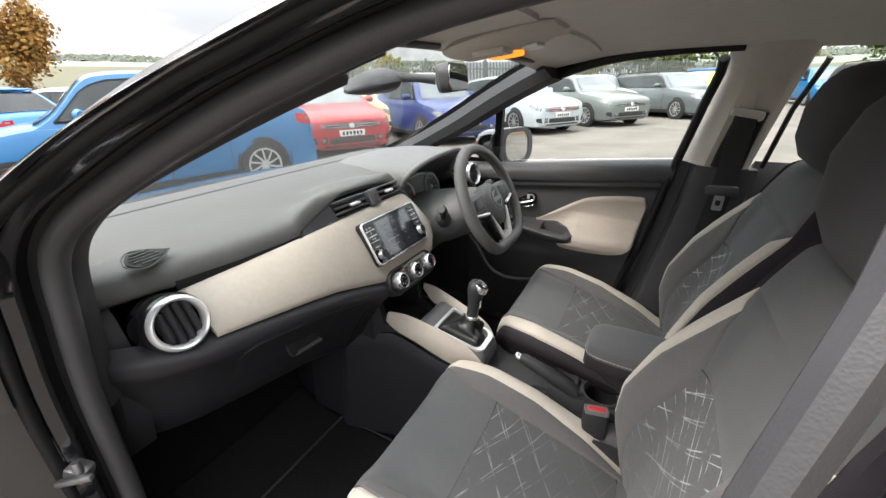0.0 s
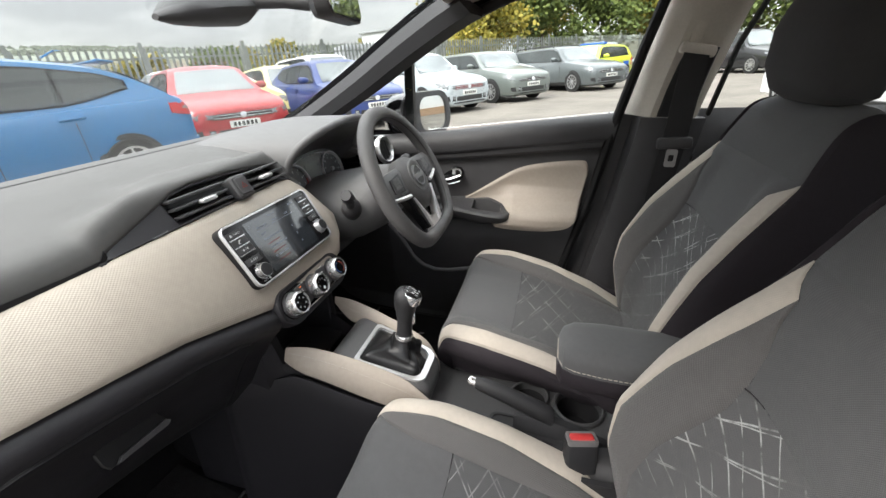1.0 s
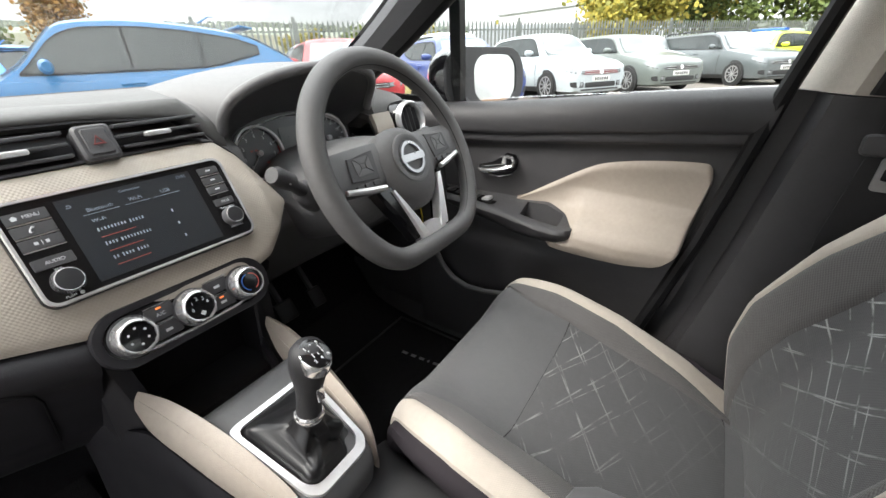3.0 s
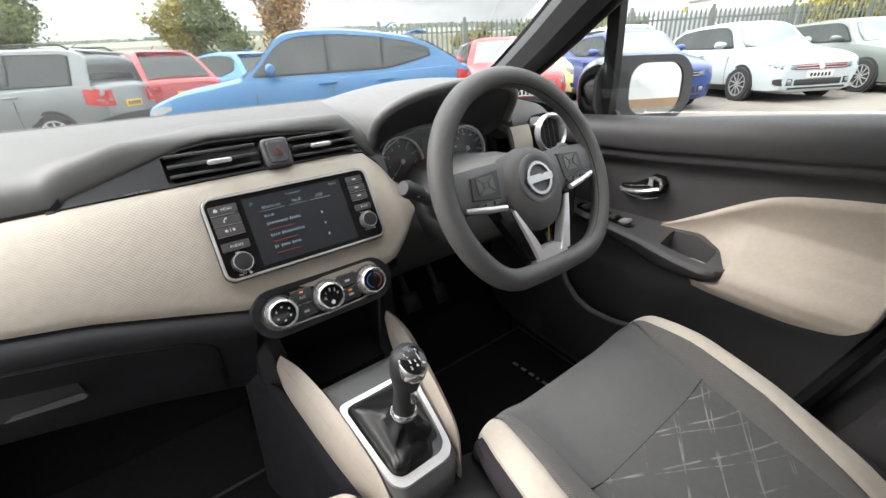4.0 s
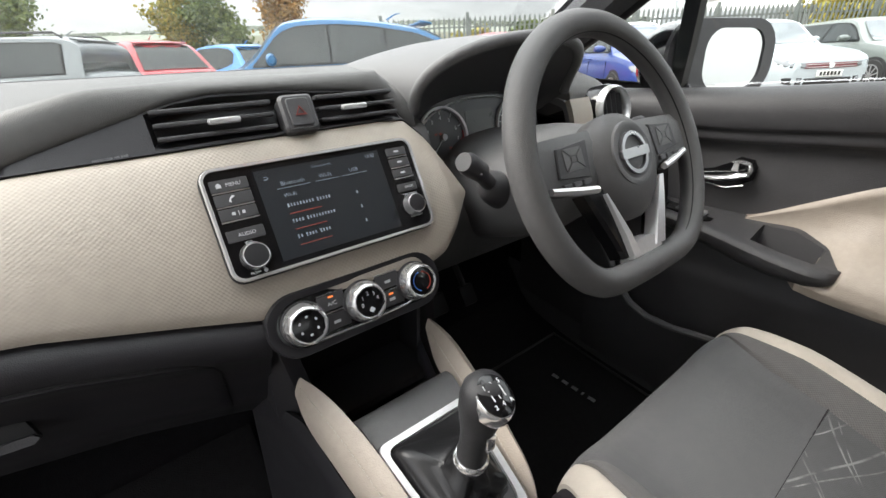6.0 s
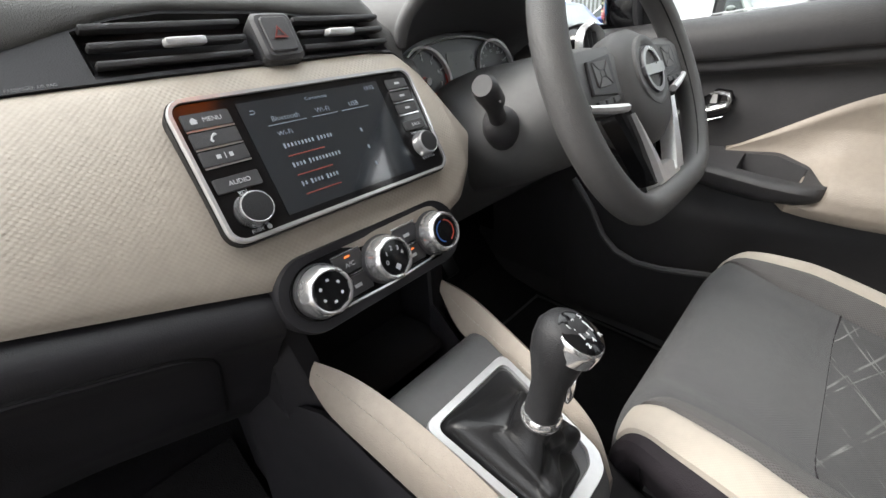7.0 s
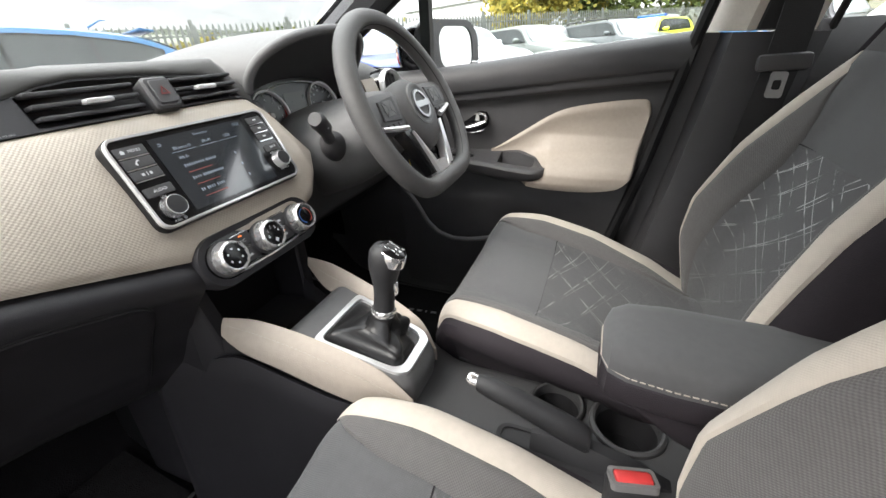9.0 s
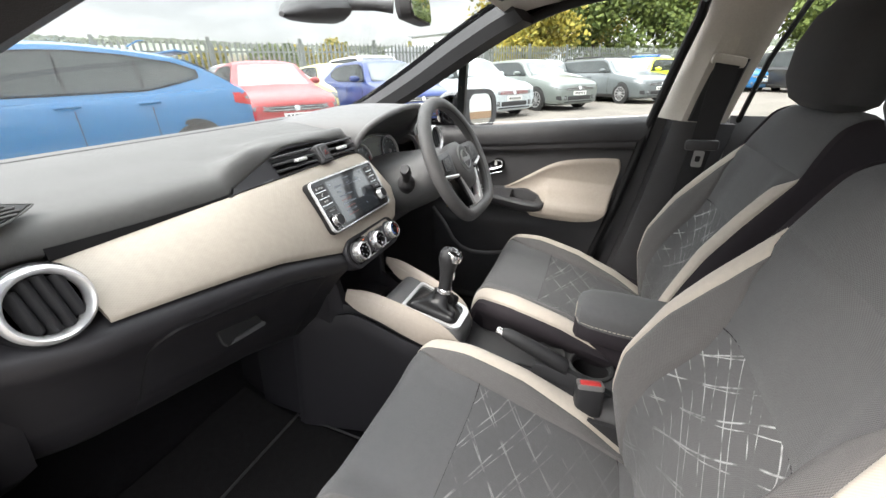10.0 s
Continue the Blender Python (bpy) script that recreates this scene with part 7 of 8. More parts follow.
def front_seat(name, label, group, wrap_out=0.0):
    st = thing(name, label, "car seat", group)
    inner = lambda v: lerp(v, [0.0, 0.28, 0.36, 0.45, 0.55, 0.7, 1.0], [0.64, 0.62, 0.535, 0.42, 0.35, 0.32, 0.325])
    rim_in = lambda v: lerp(v, [0.28, 0.36, 0.5, 0.72, 0.86, 1.0], [0.625, 0.50, 0.48, 0.47, 0.43, 0.335])
    rim_out = lambda v: lerp(v, [0.28, 0.36, 0.5, 0.75, 1.0], [0.64, 0.665, 0.67, 0.66, 0.66])
    seam = 0.63
    part("cushion_front", patch(cushion_pt, lambda v: -inner(v), inner, 0.0, seam, 28, 30), CLOTH, st, "plain dark cloth")
    part("cushion_panel", patch(cushion_pt, lambda v: -inner(v), inner, seam, 0.90, 20, 20), CLOTH_PRINT, st, "dark cloth with a sketchy light print")
    part("cushion_rear", patch(cushion_pt, lambda v: -inner(v), inner, 0.90, 1.0, 20, 6), CLOTH, st, "plain dark cloth strip")
    for sx in (-1, 1):
        f = (lambda g: (lambda v: sx * g(v)))
        a, b = (inner, rim_in) if sx > 0 else (rim_in, inner)
        part("cushion_bolster", patch(cushion_pt, f(a), f(b), 0.36, 1.0, 8, 34, 0.004), CLOTH_MESH, st, "grey mesh cloth bolster")
        a, b = (rim_in, rim_out) if sx > 0 else (rim_out, rim_in)
        part("cushion_edge", patch(cushion_pt, f(a), f(b), 0.28, 1.0, 8, 34, 0.004), CLOTH_BEIGE, st, "beige cloth edge")
        side = lambda v: rim_out(v) if v > 0.28 else 0.64
        a, b = (side, lambda v: 1.0) if sx > 0 else (lambda v: 1.0, side)
        part("cushion_side", patch(cushion_pt, f(a), f(b), 0.0, 1.0, 8, 30), CLOTH_SIDE, st, "black cushion side")
    r_in = lambda v: lerp(v, [0.0, 0.10, 0.18, 0.25, 0.33, 0.40, 0.46, 0.525, 0.575], [0.53, 0.53, 0.528, 0.515, 0.49, 0.46, 0.440, 0.432, 0.660])
    r_out = lambda v: lerp(v, [0.0, 0.15, 0.3, 0.42, 0.5, 0.575], [0.60, 0.60, 0.61, 0.63, 0.652, 0.67])
    inn = lambda v: min(r_in(v) - 0.002, lerp(v, [0.0, 0.12, 0.25, 0.36, 0.41, 0.45, 0.49, 0.525, 0.575], [0.48, 0.38, 0.33, 0.275, 0.285, 0.32, 0.385, 0.428, 0.657]))
    part("back_panel", patch(back_pt, lambda v: -inn(v), inn, 0.02, 0.40, 20, 22), BACK_PRINT, st, "dark cloth with a sketchy light print")
    part("back_upper", patch(back_pt, lambda v: -inn(v), inn, 0.40, 0.575, 24, 14), CLOTH, st, "plain dark cloth")
    part("back_shoulder", patch(back_pt, -0.67, 0.67, 0.575, 1.0, 34, 20), CLOTH, st, "plain dark cloth shoulder")
    for sx in (-1, 1):
        f = (lambda g: (lambda v: sx * g(v)))
        more = wrap_out if sx < 0 else 0.0
        e_in, e_out = (lambda v: r_in(v) + more * lerp(v, [0.4, 0.575], [1.0, 0.0])), (lambda v: r_out(v) + more * lerp(v, [0.4, 0.575], [1.0, 0.0]))
        a, b = (inn, e_in) if sx > 0 else (e_in, inn)
        part("back_bolster", patch(back_pt, f(a), f(b), 0.02, 0.525, 10, 34, 0.004), CLOTH_MESH, st, "grey mesh cloth bolster")
        a, b = (e_in, e_out) if sx > 0 else (e_out, e_in)
        part("back_edge", patch(back_pt, f(a), f(b), 0.02, 0.575, 10, 34, 0.004), CLOTH_BEIGE, st, "beige cloth edge")
        a, b = ((lambda v: min(0.67, e_out(v)) if v > 0.575 else e_out(v)), lambda v: 1.0) if sx > 0 else (lambda v: 1.0, (lambda v: min(0.67, e_out(v)) if v > 0.575 else e_out(v)))
        part("back_side", patch(back_pt, f(a), f(b), 0.0, 1.0, 10, 34), CLOTH_SIDE, st, "black backrest side")
    for fn, v0, half, nm in ((cushion_pt, seam, inner(seam), "cushion_seam"), (cushion_pt, 0.90, inner(0.90), "cushion_seam"), (back_pt, 0.40, inn(0.40), "back_seam")):
        bm = bmesh.new()
        tube(bm, [fn(half * (2 * i / 20 - 1), v0) + V((0, 0.0008, 0.0014)) for i in range(21)], 0.0010, 6)
        part(nm, bm, CLOTH_SIDE, st, "dark sewn seam")
    bm = bmesh.new()
    surface(bm, lambda u, v: V((0.23 * (2 * u - 1) * lerp(v, [0, 0.7, 1], [1, 0.9, 0.55]), -0.19 - 0.11 * v, 0.45 + 0.63 * v)), 8, 10, 0.02)
    part("back_shell", bm, CLOTH_SIDE, st, "black backrest rear cover")
    bm = bmesh.new()
    loft(bm, [[V((0.200 * sxx, y, z)) for sxx, y, z in ((-1, -0.1, zz), (1, -0.1, zz), (0.92, 0.36, zz), (-0.92, 0.36, zz))] for zz in (0.33, 0.50)])
    part("base", bm, CLOTH_SIDE, st, "black seat base")
    # headrest
    bm = bmesh.new()
    HR = ((1.105, 0.085, 0.030, -0.235), (1.120, 0.120, 0.048, -0.232), (1.16, 0.136, 0.060, -0.228), (1.22, 0.140, 0.060, -0.228), (1.27, 0.128, 0.052, -0.236), (1.30, 0.105, 0.038, -0.245), (1.312, 0.06, 0.018, -0.25))
    loft(bm, [[V((w * math.copysign(abs(math.cos(a)) ** 0.65, math.cos(a)), y + d * math.copysign(abs(math.sin(a)) ** 0.8, math.sin(a)), z)) for a in [2 * math.pi * i / 32 for i in range(32)]] for z, w, d, y in HR])
    part("headrest", bm, HEAD_CLOTH, st, "dark cloth headrest")
    for x in (-0.06, 0.06):
        bm = bmesh.new()
        tube(bm, [(x, -0.238, 1.06), (x, -0.235, 1.13)], 0.006, 10)
        part("headrest_post", bm, CHROME, st, "steel headrest post")
    return st


driver_seat = front_seat("driver_seat", "dark cloth car seat with beige edges, driver's side", "front seats")
driver_seat.matrix_basis = pose(0.310, 0.0, 0.0)
pseat = front_seat("passenger_seat", "dark cloth car seat with beige edges beside the open door", "front seats", 0.14)
pseat.matrix_basis = pose(-0.285, 0.055, -0.028)
upright = Matrix.Translation((0, -0.05, 0.55)) @ Matrix.Rotation(radians(-3.2), 4, "X") @ Matrix.Translation((0, 0.05, -0.55))
for ch in pseat.children:
    if ch.name.startswith(("back", "headrest")):
        ch.matrix_basis = upright @ ch.matrix_basis

# the car stands nose-up on the slope of the yard
SLOPE = Matrix.Translation((0, 0.6, 0.787)) @ Matrix.Rotation(radians(4.19), 4, "X") @ Matrix.Translation((0, -0.6, -0.787))
for ob in list(scene.objects):
    if ob.parent is None and ob.type in ("MESH", "EMPTY"):
        ob.matrix_basis = SLOPE @ ob.matrix_basis

# ---- car park outside ----
INSIDE = set(ob.name for ob in scene.objects)
def ground_material():
    m = material("pale_worn_asphalt", (0.165, 0.148, 0.128), 0.95, 0, 0.10, 0.35, 0.5, 90, var2=0.10)
    n, l = m.node_tree.nodes, m.node_tree.links
    b = n["Principled BSDF"]
    old = b.inputs["Base Color"].links[0].from_socket
    co = n.new("ShaderNodeTexCoord")
    st = n.new("ShaderNodeTexNoise")
    st.inputs["Scale"].default_value, st.inputs["Detail"].default_value = 0.9, 8.0
    l.new(co.outputs["Object"], st.inputs["Vector"])
    mr = n.new("ShaderNodeMapRange")
    mr.inputs["From Min"].default_value, mr.inputs["From Max"].default_value, mr.inputs["To Min"].default_value, mr.inputs["To Max"].default_value = 0.3, 0.7, 0.72, 1.12
    l.new(st.outputs["Fac"], mr.inputs["Value"])
    mx = n.new("ShaderNodeMix")
    mx.data_type, mx.blend_type = "RGBA", "MULTIPLY"
    mx.inputs["Factor"].default_value = 1.0
    l.new(old, mx.inputs["A"])
    l.new(mr.outputs["Result"], mx.inputs["B"])
    l.new(mx.outputs["Result"], b.inputs["Base Color"])
    return m


ASPHALT = ground_material()
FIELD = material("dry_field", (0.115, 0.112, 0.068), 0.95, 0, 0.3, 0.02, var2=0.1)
# distance haze put into the hill colour as a paler tone
HILL = material("hazed_hill", (0.20, 0.225, 0.175), 0.95, 0, 0.35, 0.012, var2=0.1)
TYRE = material("tyre_rubber", (0.018, 0.018, 0.018), 0.85, 0, 0.2, 20)
ALLOY = material("alloy_wheel", (0.55, 0.55, 0.56), 0.35, 0.8, 0.05, 10)
# sky reflection put into the colours: slight on panes, strong on windscreens
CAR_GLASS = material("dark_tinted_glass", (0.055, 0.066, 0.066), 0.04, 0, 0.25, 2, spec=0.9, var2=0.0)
SKY_GLASS = material("sky_painted_windscreen", (0.42, 0.45, 0.46), 0.05, 0.55, 0.2, 1.5, spec=0.9, var2=0.0)
LAMP_CLEAR = material("clear_lamp_cover", (0.26, 0.27, 0.28), 0.10, 0.3, 0.2, 12)
LAMP_RED = material("red_lamp_cover", (0.45, 0.02, 0.02), 0.15, 0, 0.1, 10)
PLATE_WHITE = material("white_plate", (0.75, 0.75, 0.72), 0.4)
PLATE_YELLOW = material("yellow_plate", (0.75, 0.50, 0.03), 0.4)
PLATE_INK = material("plate_ink", (0.02, 0.02, 0.02), 0.5)
TRIM_DARK = material("dark_car_trim", (0.02, 0.02, 0.021), 0.6)


def paint(name, color, metal=0.0):
    return material(name, color, 0.32, metal, 0.05, 3, coat=0.6, var2=0.02)


def parked_car(label, mat, place, heading, L=4.2, W=1.78, H=1.48, estate=0.0, bonnet=0.98, belt=0.97, clad=False, rails=False, slope=0.0, roof_mat=None, stripe=None, group="parked cars", grille_mat=None):
    """A parked car: lofted body and cabin, panes, wheels, lamps, plates, mirrors. Origin under its middle, y ahead."""
    car = thing("parked_car", label, "car", group)
    w, h2 = W / 2, L / 2
    # y (1 front, -1 rear), height of the body top, half width, lower edge
    body = ((1.0, 0.60, 0.66, 0.27), (0.993, 0.69, 0.79, 0.21), (0.965, 0.755, 0.89, 0.18), (0.90, 0.815, 0.955, 0.17), (0.78, bonnet - 0.105, 0.985, 0.17), (0.62, bonnet - 0.055, 1.0, 0.17), (0.44, bonnet, 1.0, 0.17), (0.2, belt - 0.02, 1.0, 0.17), (-0.2, belt, 1.0, 0.17), (-0.6, belt + 0.03, 1.0, 0.18), (-0.86, belt + 0.05, 0.975, 0.20), (-0.96, belt + 0.03, 0.93, 0.23), (-1.0, belt - 0.05, 0.87, 0.29))
    rings = []
    prof = []
    for i in range(56):
        y, zt, ww, zb = along(body, i / 55)
        hw = w * ww
        sh = zt - 0.12
        prof.append((y, zt, hw, zb))
        rings.append([V((x, y * h2, z)) for x, z in ((-0.70 * hw, zb), (-0.94 * hw, zb + 0.05), (-0.985 * hw, 0.38), (-hw, 0.56), (-0.992 * hw, 0.5 * (0.56 + sh)), (-0.972 * hw, sh), (-0.935 * hw, zt - 0.035), (-0.84 * hw, zt), (-0.4 * hw, zt + 0.025), (0.4 * hw, zt + 0.025), (0.84 * hw, zt), (0.935 * hw, zt - 0.035), (0.972 * hw, sh), (0.992 * hw, 0.5 * (0.56 + sh)), (hw, 0.56), (0.985 * hw, 0.38), (0.94 * hw, zb + 0.05), (0.70 * hw, zb))])
    bm = bmesh.new()
    loft(bm, rings)
    part("body", bm, mat, car)
    prof = prof[::-1]

    def skin_x(y, z):
        """Half width of the body at y (fraction of half the length) and height z."""
        zt = lerp(y, [p[0] for p in prof], [p[1] for p in prof])
        hw = lerp(y, [p[0] for p in prof], [p[2] for p in prof])
        return hw * lerp(z, [0.2, 0.38, 0.56, zt - 0.12, zt - 0.035, zt], [0.94, 0.985, 1.0, 0.972, 0.935, 0.84])

    def wrap(name, s, stations, mt, label="", proud=0.008):
        """A cover that follows the skin: stations of (y, z0, z1) down the flank, or (y, z0, z1, x) across an end."""
        bm = bmesh.new()
        rows_o, rows_i = [], []
        for st in stations:
            y, z0, z1 = st[:3]
            o, q = [], []
            for z in (z0, (z0 + z1) / 2, z1):
                x = st[3] * w if len(st) > 3 else skin_x(y, z) + proud
                o.append(V((s * x, y * h2 + (math.copysign(proud, y) if len(st) > 3 else 0.3 * math.copysign(proud, y)), z)))
                q.append(V((s * (x - 0.03), y * h2 - math.copysign(0.03, y), z)))
            rows_o.append(o)
            rows_i.append(q)
        loft(bm, [o + q[::-1] for o, q in zip(rows_o, rows_i)])
        return part(name, bm, mt, car, label)
    # cabin
    re = -0.60 - 0.22 * estate
    cab = ((0.46, bonnet - 0.01, 0.0), (0.36, bonnet + 0.13, 0.25), (0.22, H - 0.10, 0.80), (0.12, H - 0.02, 0.97), (-0.1, H, 1.0), (-0.35, H - 0.015 - 0.03 * slope, 1.0), (re, H - 0.06 + 0.02 * estate - 0.07 * slope, 0.92), (re - 0.14, H - 0.20 - 0.04 * slope, 0.55), (-0.90, belt + 0.10, 0.15), (-0.95, belt, 0.0))

    def cab_half(z):
        return w * lerp(z, [belt - 0.05, belt + 0.05, H - 0.08, H], [0.93, 0.89, 0.70, 0.60])

    def cabin_top(y):
        ys = [c[0] for c in cab][::-1]
        return lerp(y, ys, [c[1] for c in cab][::-1])
    bm = bmesh.new()
    rings = []
    for i in range(40):
        y, zt, k = along(cab, i / 39)
        zt = max(zt, belt - 0.04)
        b0 = belt - 0.05
        zm = b0 + (zt - b0) * 0.5
        ring = [V((s * x, y * h2, z)) for s, x, z in ((-1, cab_half(b0), b0), (-1, cab_half(zm), zm), (-1, cab_half(zt - 0.03), zt - 0.03), (-1, cab_half(zt) * 0.86, zt), (-1, 0.3 * w, zt + 0.02), (1, 0.3 * w, zt + 0.02), (1, cab_half(zt) * 0.86, zt), (1, cab_half(zt - 0.03), zt - 0.03), (1, cab_half(zm), zm), (1, cab_half(b0), b0))]
        rings.append(ring)
    loft(bm, rings)
    part("roof", bm, roof_mat or mat, car)
    # side panes in a black surround
    for s in (-1, 1):
        bm = bmesh.new()
        lo, hi = [], []
        for i in range(25):
            y = 0.375 - (1.09 + 0.12 * estate) * i / 24
            bot = belt + 0.012 + 0.03 * max(0, -y)
            if estate < 0.5:
                bot += 0.55 * max(0.0, -0.40 - y) ** 1.3
            top = max(min(cabin_top(y) - 0.072, H - 0.08), bot + 0.004)
            for zz, arr in ((bot, lo), (top, hi)):
                arr.append(bm.verts.new((s * (cab_half(zz) + 0.005), y * h2, zz)))
        for i in range(24):
            bm.faces.new((lo[i], lo[i + 1], hi[i + 1], hi[i]))
        bmesh.ops.solidify(bm, geom=list(bm.faces), thickness=0.004)
        part("window_surround", bm, TRIM_DARK, car, "black window surround")
        for y0, y1 in ((0.35, -0.060), (-0.072, -0.40), (-0.412, -0.70 - 0.12 * estate)):
            bm = bmesh.new()
            n_ = 10
            lo, hi = [], []
            for i in range(n_ + 1):
                y = y0 + (y1 - y0) * i / n_
                top = min(cabin_top(y) - 0.095, H - 0.10)
                bot = belt + 0.035 + 0.03 * max(0, -y)
                if estate < 0.5:
                    bot += 0.55 * max(0.0, -0.40 - y) ** 1.3
                top = max(top, bot + 0.004)
                for zz, arr in ((bot, lo), (top, hi)):
                    arr.append(bm.verts.new((s * (cab_half(zz) + 0.012), y * h2, zz)))
            for i in range(n_):
                bm.faces.new((lo[i], lo[i + 1], hi[i + 1], hi[i]))
            bmesh.ops.solidify(bm, geom=list(bm.faces), thickness=0.006)
            part("side_window", bm, CAR_GLASS, car, "dark side window")
    for y0, z0, y1, z1, nm in ((0.455, bonnet + 0.01, 0.215, H - 0.10, "windscreen"), (-0.915, belt + 0.10, re - 0.07, H - 0.11, "rear_window")):
        bm = bmesh.new()
        vs = []
        for t in [i / 6 for i in range(7)]:
            y, z = y0 + (y1 - y0) * t, z0 + (z1 - z0) * t
            sgn = 1 if y0 > 0 else -1
            z = cabin_top(y) + 0.0
            hw = min(cab_half(z) * 0.84, 0.80 * w)
            vs.append([bm.verts.new((hw * u, y * h2 + sgn * 0.012, z + 0.030 - 0.012 * abs(u))) for u in (-1, -0.5, 0, 0.5, 1)])
        for a, b in zip(vs, vs[1:]):
            for i in range(4):
                bm.faces.new((a[i], a[i + 1], b[i + 1], b[i]))
        bmesh.ops.solidify(bm, geom=list(bm.faces), thickness=0.006)
        part(nm, bm, SKY_GLASS if nm == "windscreen" else CAR_GLASS, car, "sloping glass, the windscreen's sky reflection put in its colour")
    # wheels, and dark discs painting the shade of the arch gaps
    fw, rw, R = h2 - 0.86, -h2 + 0.80, 0.32
    for s in (-1, 1):
        for wy in (fw, rw):
            bm = lathe(bmesh.new(), [(R + 0.040, -0.03), (R + 0.040, 0.008), (R + 0.01, 0.010)], (s * (w - 0.012), wy, R + 0.01), (s, 0, 0), 32)
            part("arch_shade", bm, TRIM_DARK, car, "dark disc for the shade in the wheel-arch gap")
            bm = lathe(bmesh.new(), [(R * 0.68, -0.17), (R * 0.95, -0.17), (R, -0.15), (R, -0.03), (R * 0.96, 0.0), (R * 0.72, 0.006), (R * 0.68, -0.01)], (s * (w + 0.018), wy, R), (s, 0, 0), 36)
            wh = part("wheel", bm, TYRE, car, "black tyre with alloy rim")
            bm = bmesh.new()
            m = Matrix.Translation((s * (w + 0.014), wy, R)) @ turned((s, 0, 0))
            loft(bm, [[V((r * math.cos(2 * math.pi * i / 36), r * math.sin(2 * math.pi * i / 36), d)) for r, d in ((R * 0.71, -0.02), (R * 0.71, 0.008), (R * 0.63, 0.004), (R * 0.62, -0.04))] for i in range(37)], False)
            for k in range(10):
                a = 2 * math.pi * k / 10
                box(bm, (R * 0.36 * math.cos(a), R * 0.36 * math.sin(a), -0.008), (R * 0.60, 0.026, 0.02), 0.004, pose(0, 0, 0, 0, 0, math.degrees(a) + 6))
            lathe(bm, [(0.05, -0.03), (0.05, 0.0), (0.02, 0.008)], (0, 0, 0), (0, 0, 1), 16)
            bm.transform(m)
            part("rim", bm, ALLOY, wh, "silver alloy rim")
    # lamps, grille, plates, bumpers
    for s in (-1, 1):
        wrap("headlight", s, ((0.84, 0.715, 0.755), (0.90, 0.675, 0.765), (0.955, 0.635, 0.735), (0.985, 0.615, 0.695), (0.9985, 0.605, 0.665), (1.001, 0.605, 0.655, 0.55)), LAMP_CLEAR, "clear headlight")
        wrap("headlight_bezel", s, ((0.89, 0.655, 0.675), (0.955, 0.615, 0.637), (0.985, 0.595, 0.617), (1.001, 0.588, 0.607, 0.56)), TRIM_DARK)
        wrap("fog_light_recess", s, ((0.955, 0.34, 0.42), (0.975, 0.32, 0.43), (0.992, 0.31, 0.43), (1.001, 0.31, 0.42, 0.56)), TRIM_DARK)
        bm = lathe(bmesh.new(), [(0.04, 0.0), (0.04, 0.02), (0.03, 0.026)], (s * 0.62 * w, 0.998 * h2, 0.37), (0, 1, 0), 16)
        part("fog_light", bm, LAMP_CLEAR, car, "round fog light")
        tz = 0.10 if estate > 0.85 else 0.0
        wrap("tail_light", s, ((-0.885, belt - 0.155 - tz, belt - 0.035), (-0.93, belt - 0.175 - tz, belt - 0.035), (-0.97, belt - 0.19 - tz, belt - 0.04), (-0.998, belt - 0.20 - tz, belt - 0.06), (-1.001, belt - 0.20 - tz, belt - 0.065, 0.62)), LAMP_RED, "red tail light", 0.016)
        wrap("reverse_lamp", s, ((-0.955, belt - 0.115 - tz, belt - 0.085 - tz), (-0.99, belt - 0.125 - tz, belt - 0.09 - tz), (-1.001, belt - 0.13 - tz, belt - 0.095 - tz, 0.70)), LAMP_CLEAR, "", 0.022)
        mr = bmesh.new()
        loft(mr, [[V((s * (w * 0.93 + x), (0.27 * h2 + 0.05 * k) + d * math.cos(a), belt + 0.09 + q * math.sin(a))) for a in [2 * math.pi * i / 12 for i in range(12)]] for x, d, q, k in ((0.0, 0.03, 0.03, 0), (0.06, 0.055, 0.06, 0), (0.16, 0.06, 0.07, -0.2), (0.22, 0.035, 0.045, -0.4))])
        part("door_mirror", mr, mat, car)
        for hy in (-0.04, -0.40):
            bm = bmesh.new()
            tube(bm, [(s * (w * 0.985 + 0.01), hy * h2 + 0.10, belt - 0.10), (s * (w * 0.985 + 0.035), hy * h2 + 0.03, belt - 0.095), (s * (w * 0.985 + 0.035), hy * h2 - 0.05, belt - 0.09), (s * (w * 0.985 + 0.01), hy * h2 - 0.12, belt - 0.09)], 0.016, 8)
            part("door_handle", bm, mat, car)
        for dy in (0.375, -0.07, -0.415):
            bm = bmesh.new()
            loft(bm, [[V((s * (w * ww + 0.0035), dy * h2 + o, z)) for o in (-0.004, 0.004)] + [V((s * (w * ww - 0.01), dy * h2 + o, z)) for o in (0.004, -0.004)] for z, ww in ((0.28, 0.965), (0.38, 0.985), (0.58, 1.0), (belt - 0.14, 0.987))])
            part("door_gap", bm, TRIM_DARK, car)
        bm = bmesh.new()
        loft(bm, [[V((s * (w * k + d), y * h2, z)) for d, z, k in ((0.0, 0.18, 0.95), (0.016, 0.22, 0.97), (0.016, zc, 0.985), (-0.01, zc + 0.01, 0.98))] for y, zc in ((0.55, 0.30 if not clad else 0.42), (0.0, 0.27 if not clad else 0.36), (-0.56, 0.30 if not clad else 0.42))])
        part("sill_trim", bm, TRIM_DARK, car, "dark sill trim")
        if rails:
            bm = bmesh.new()
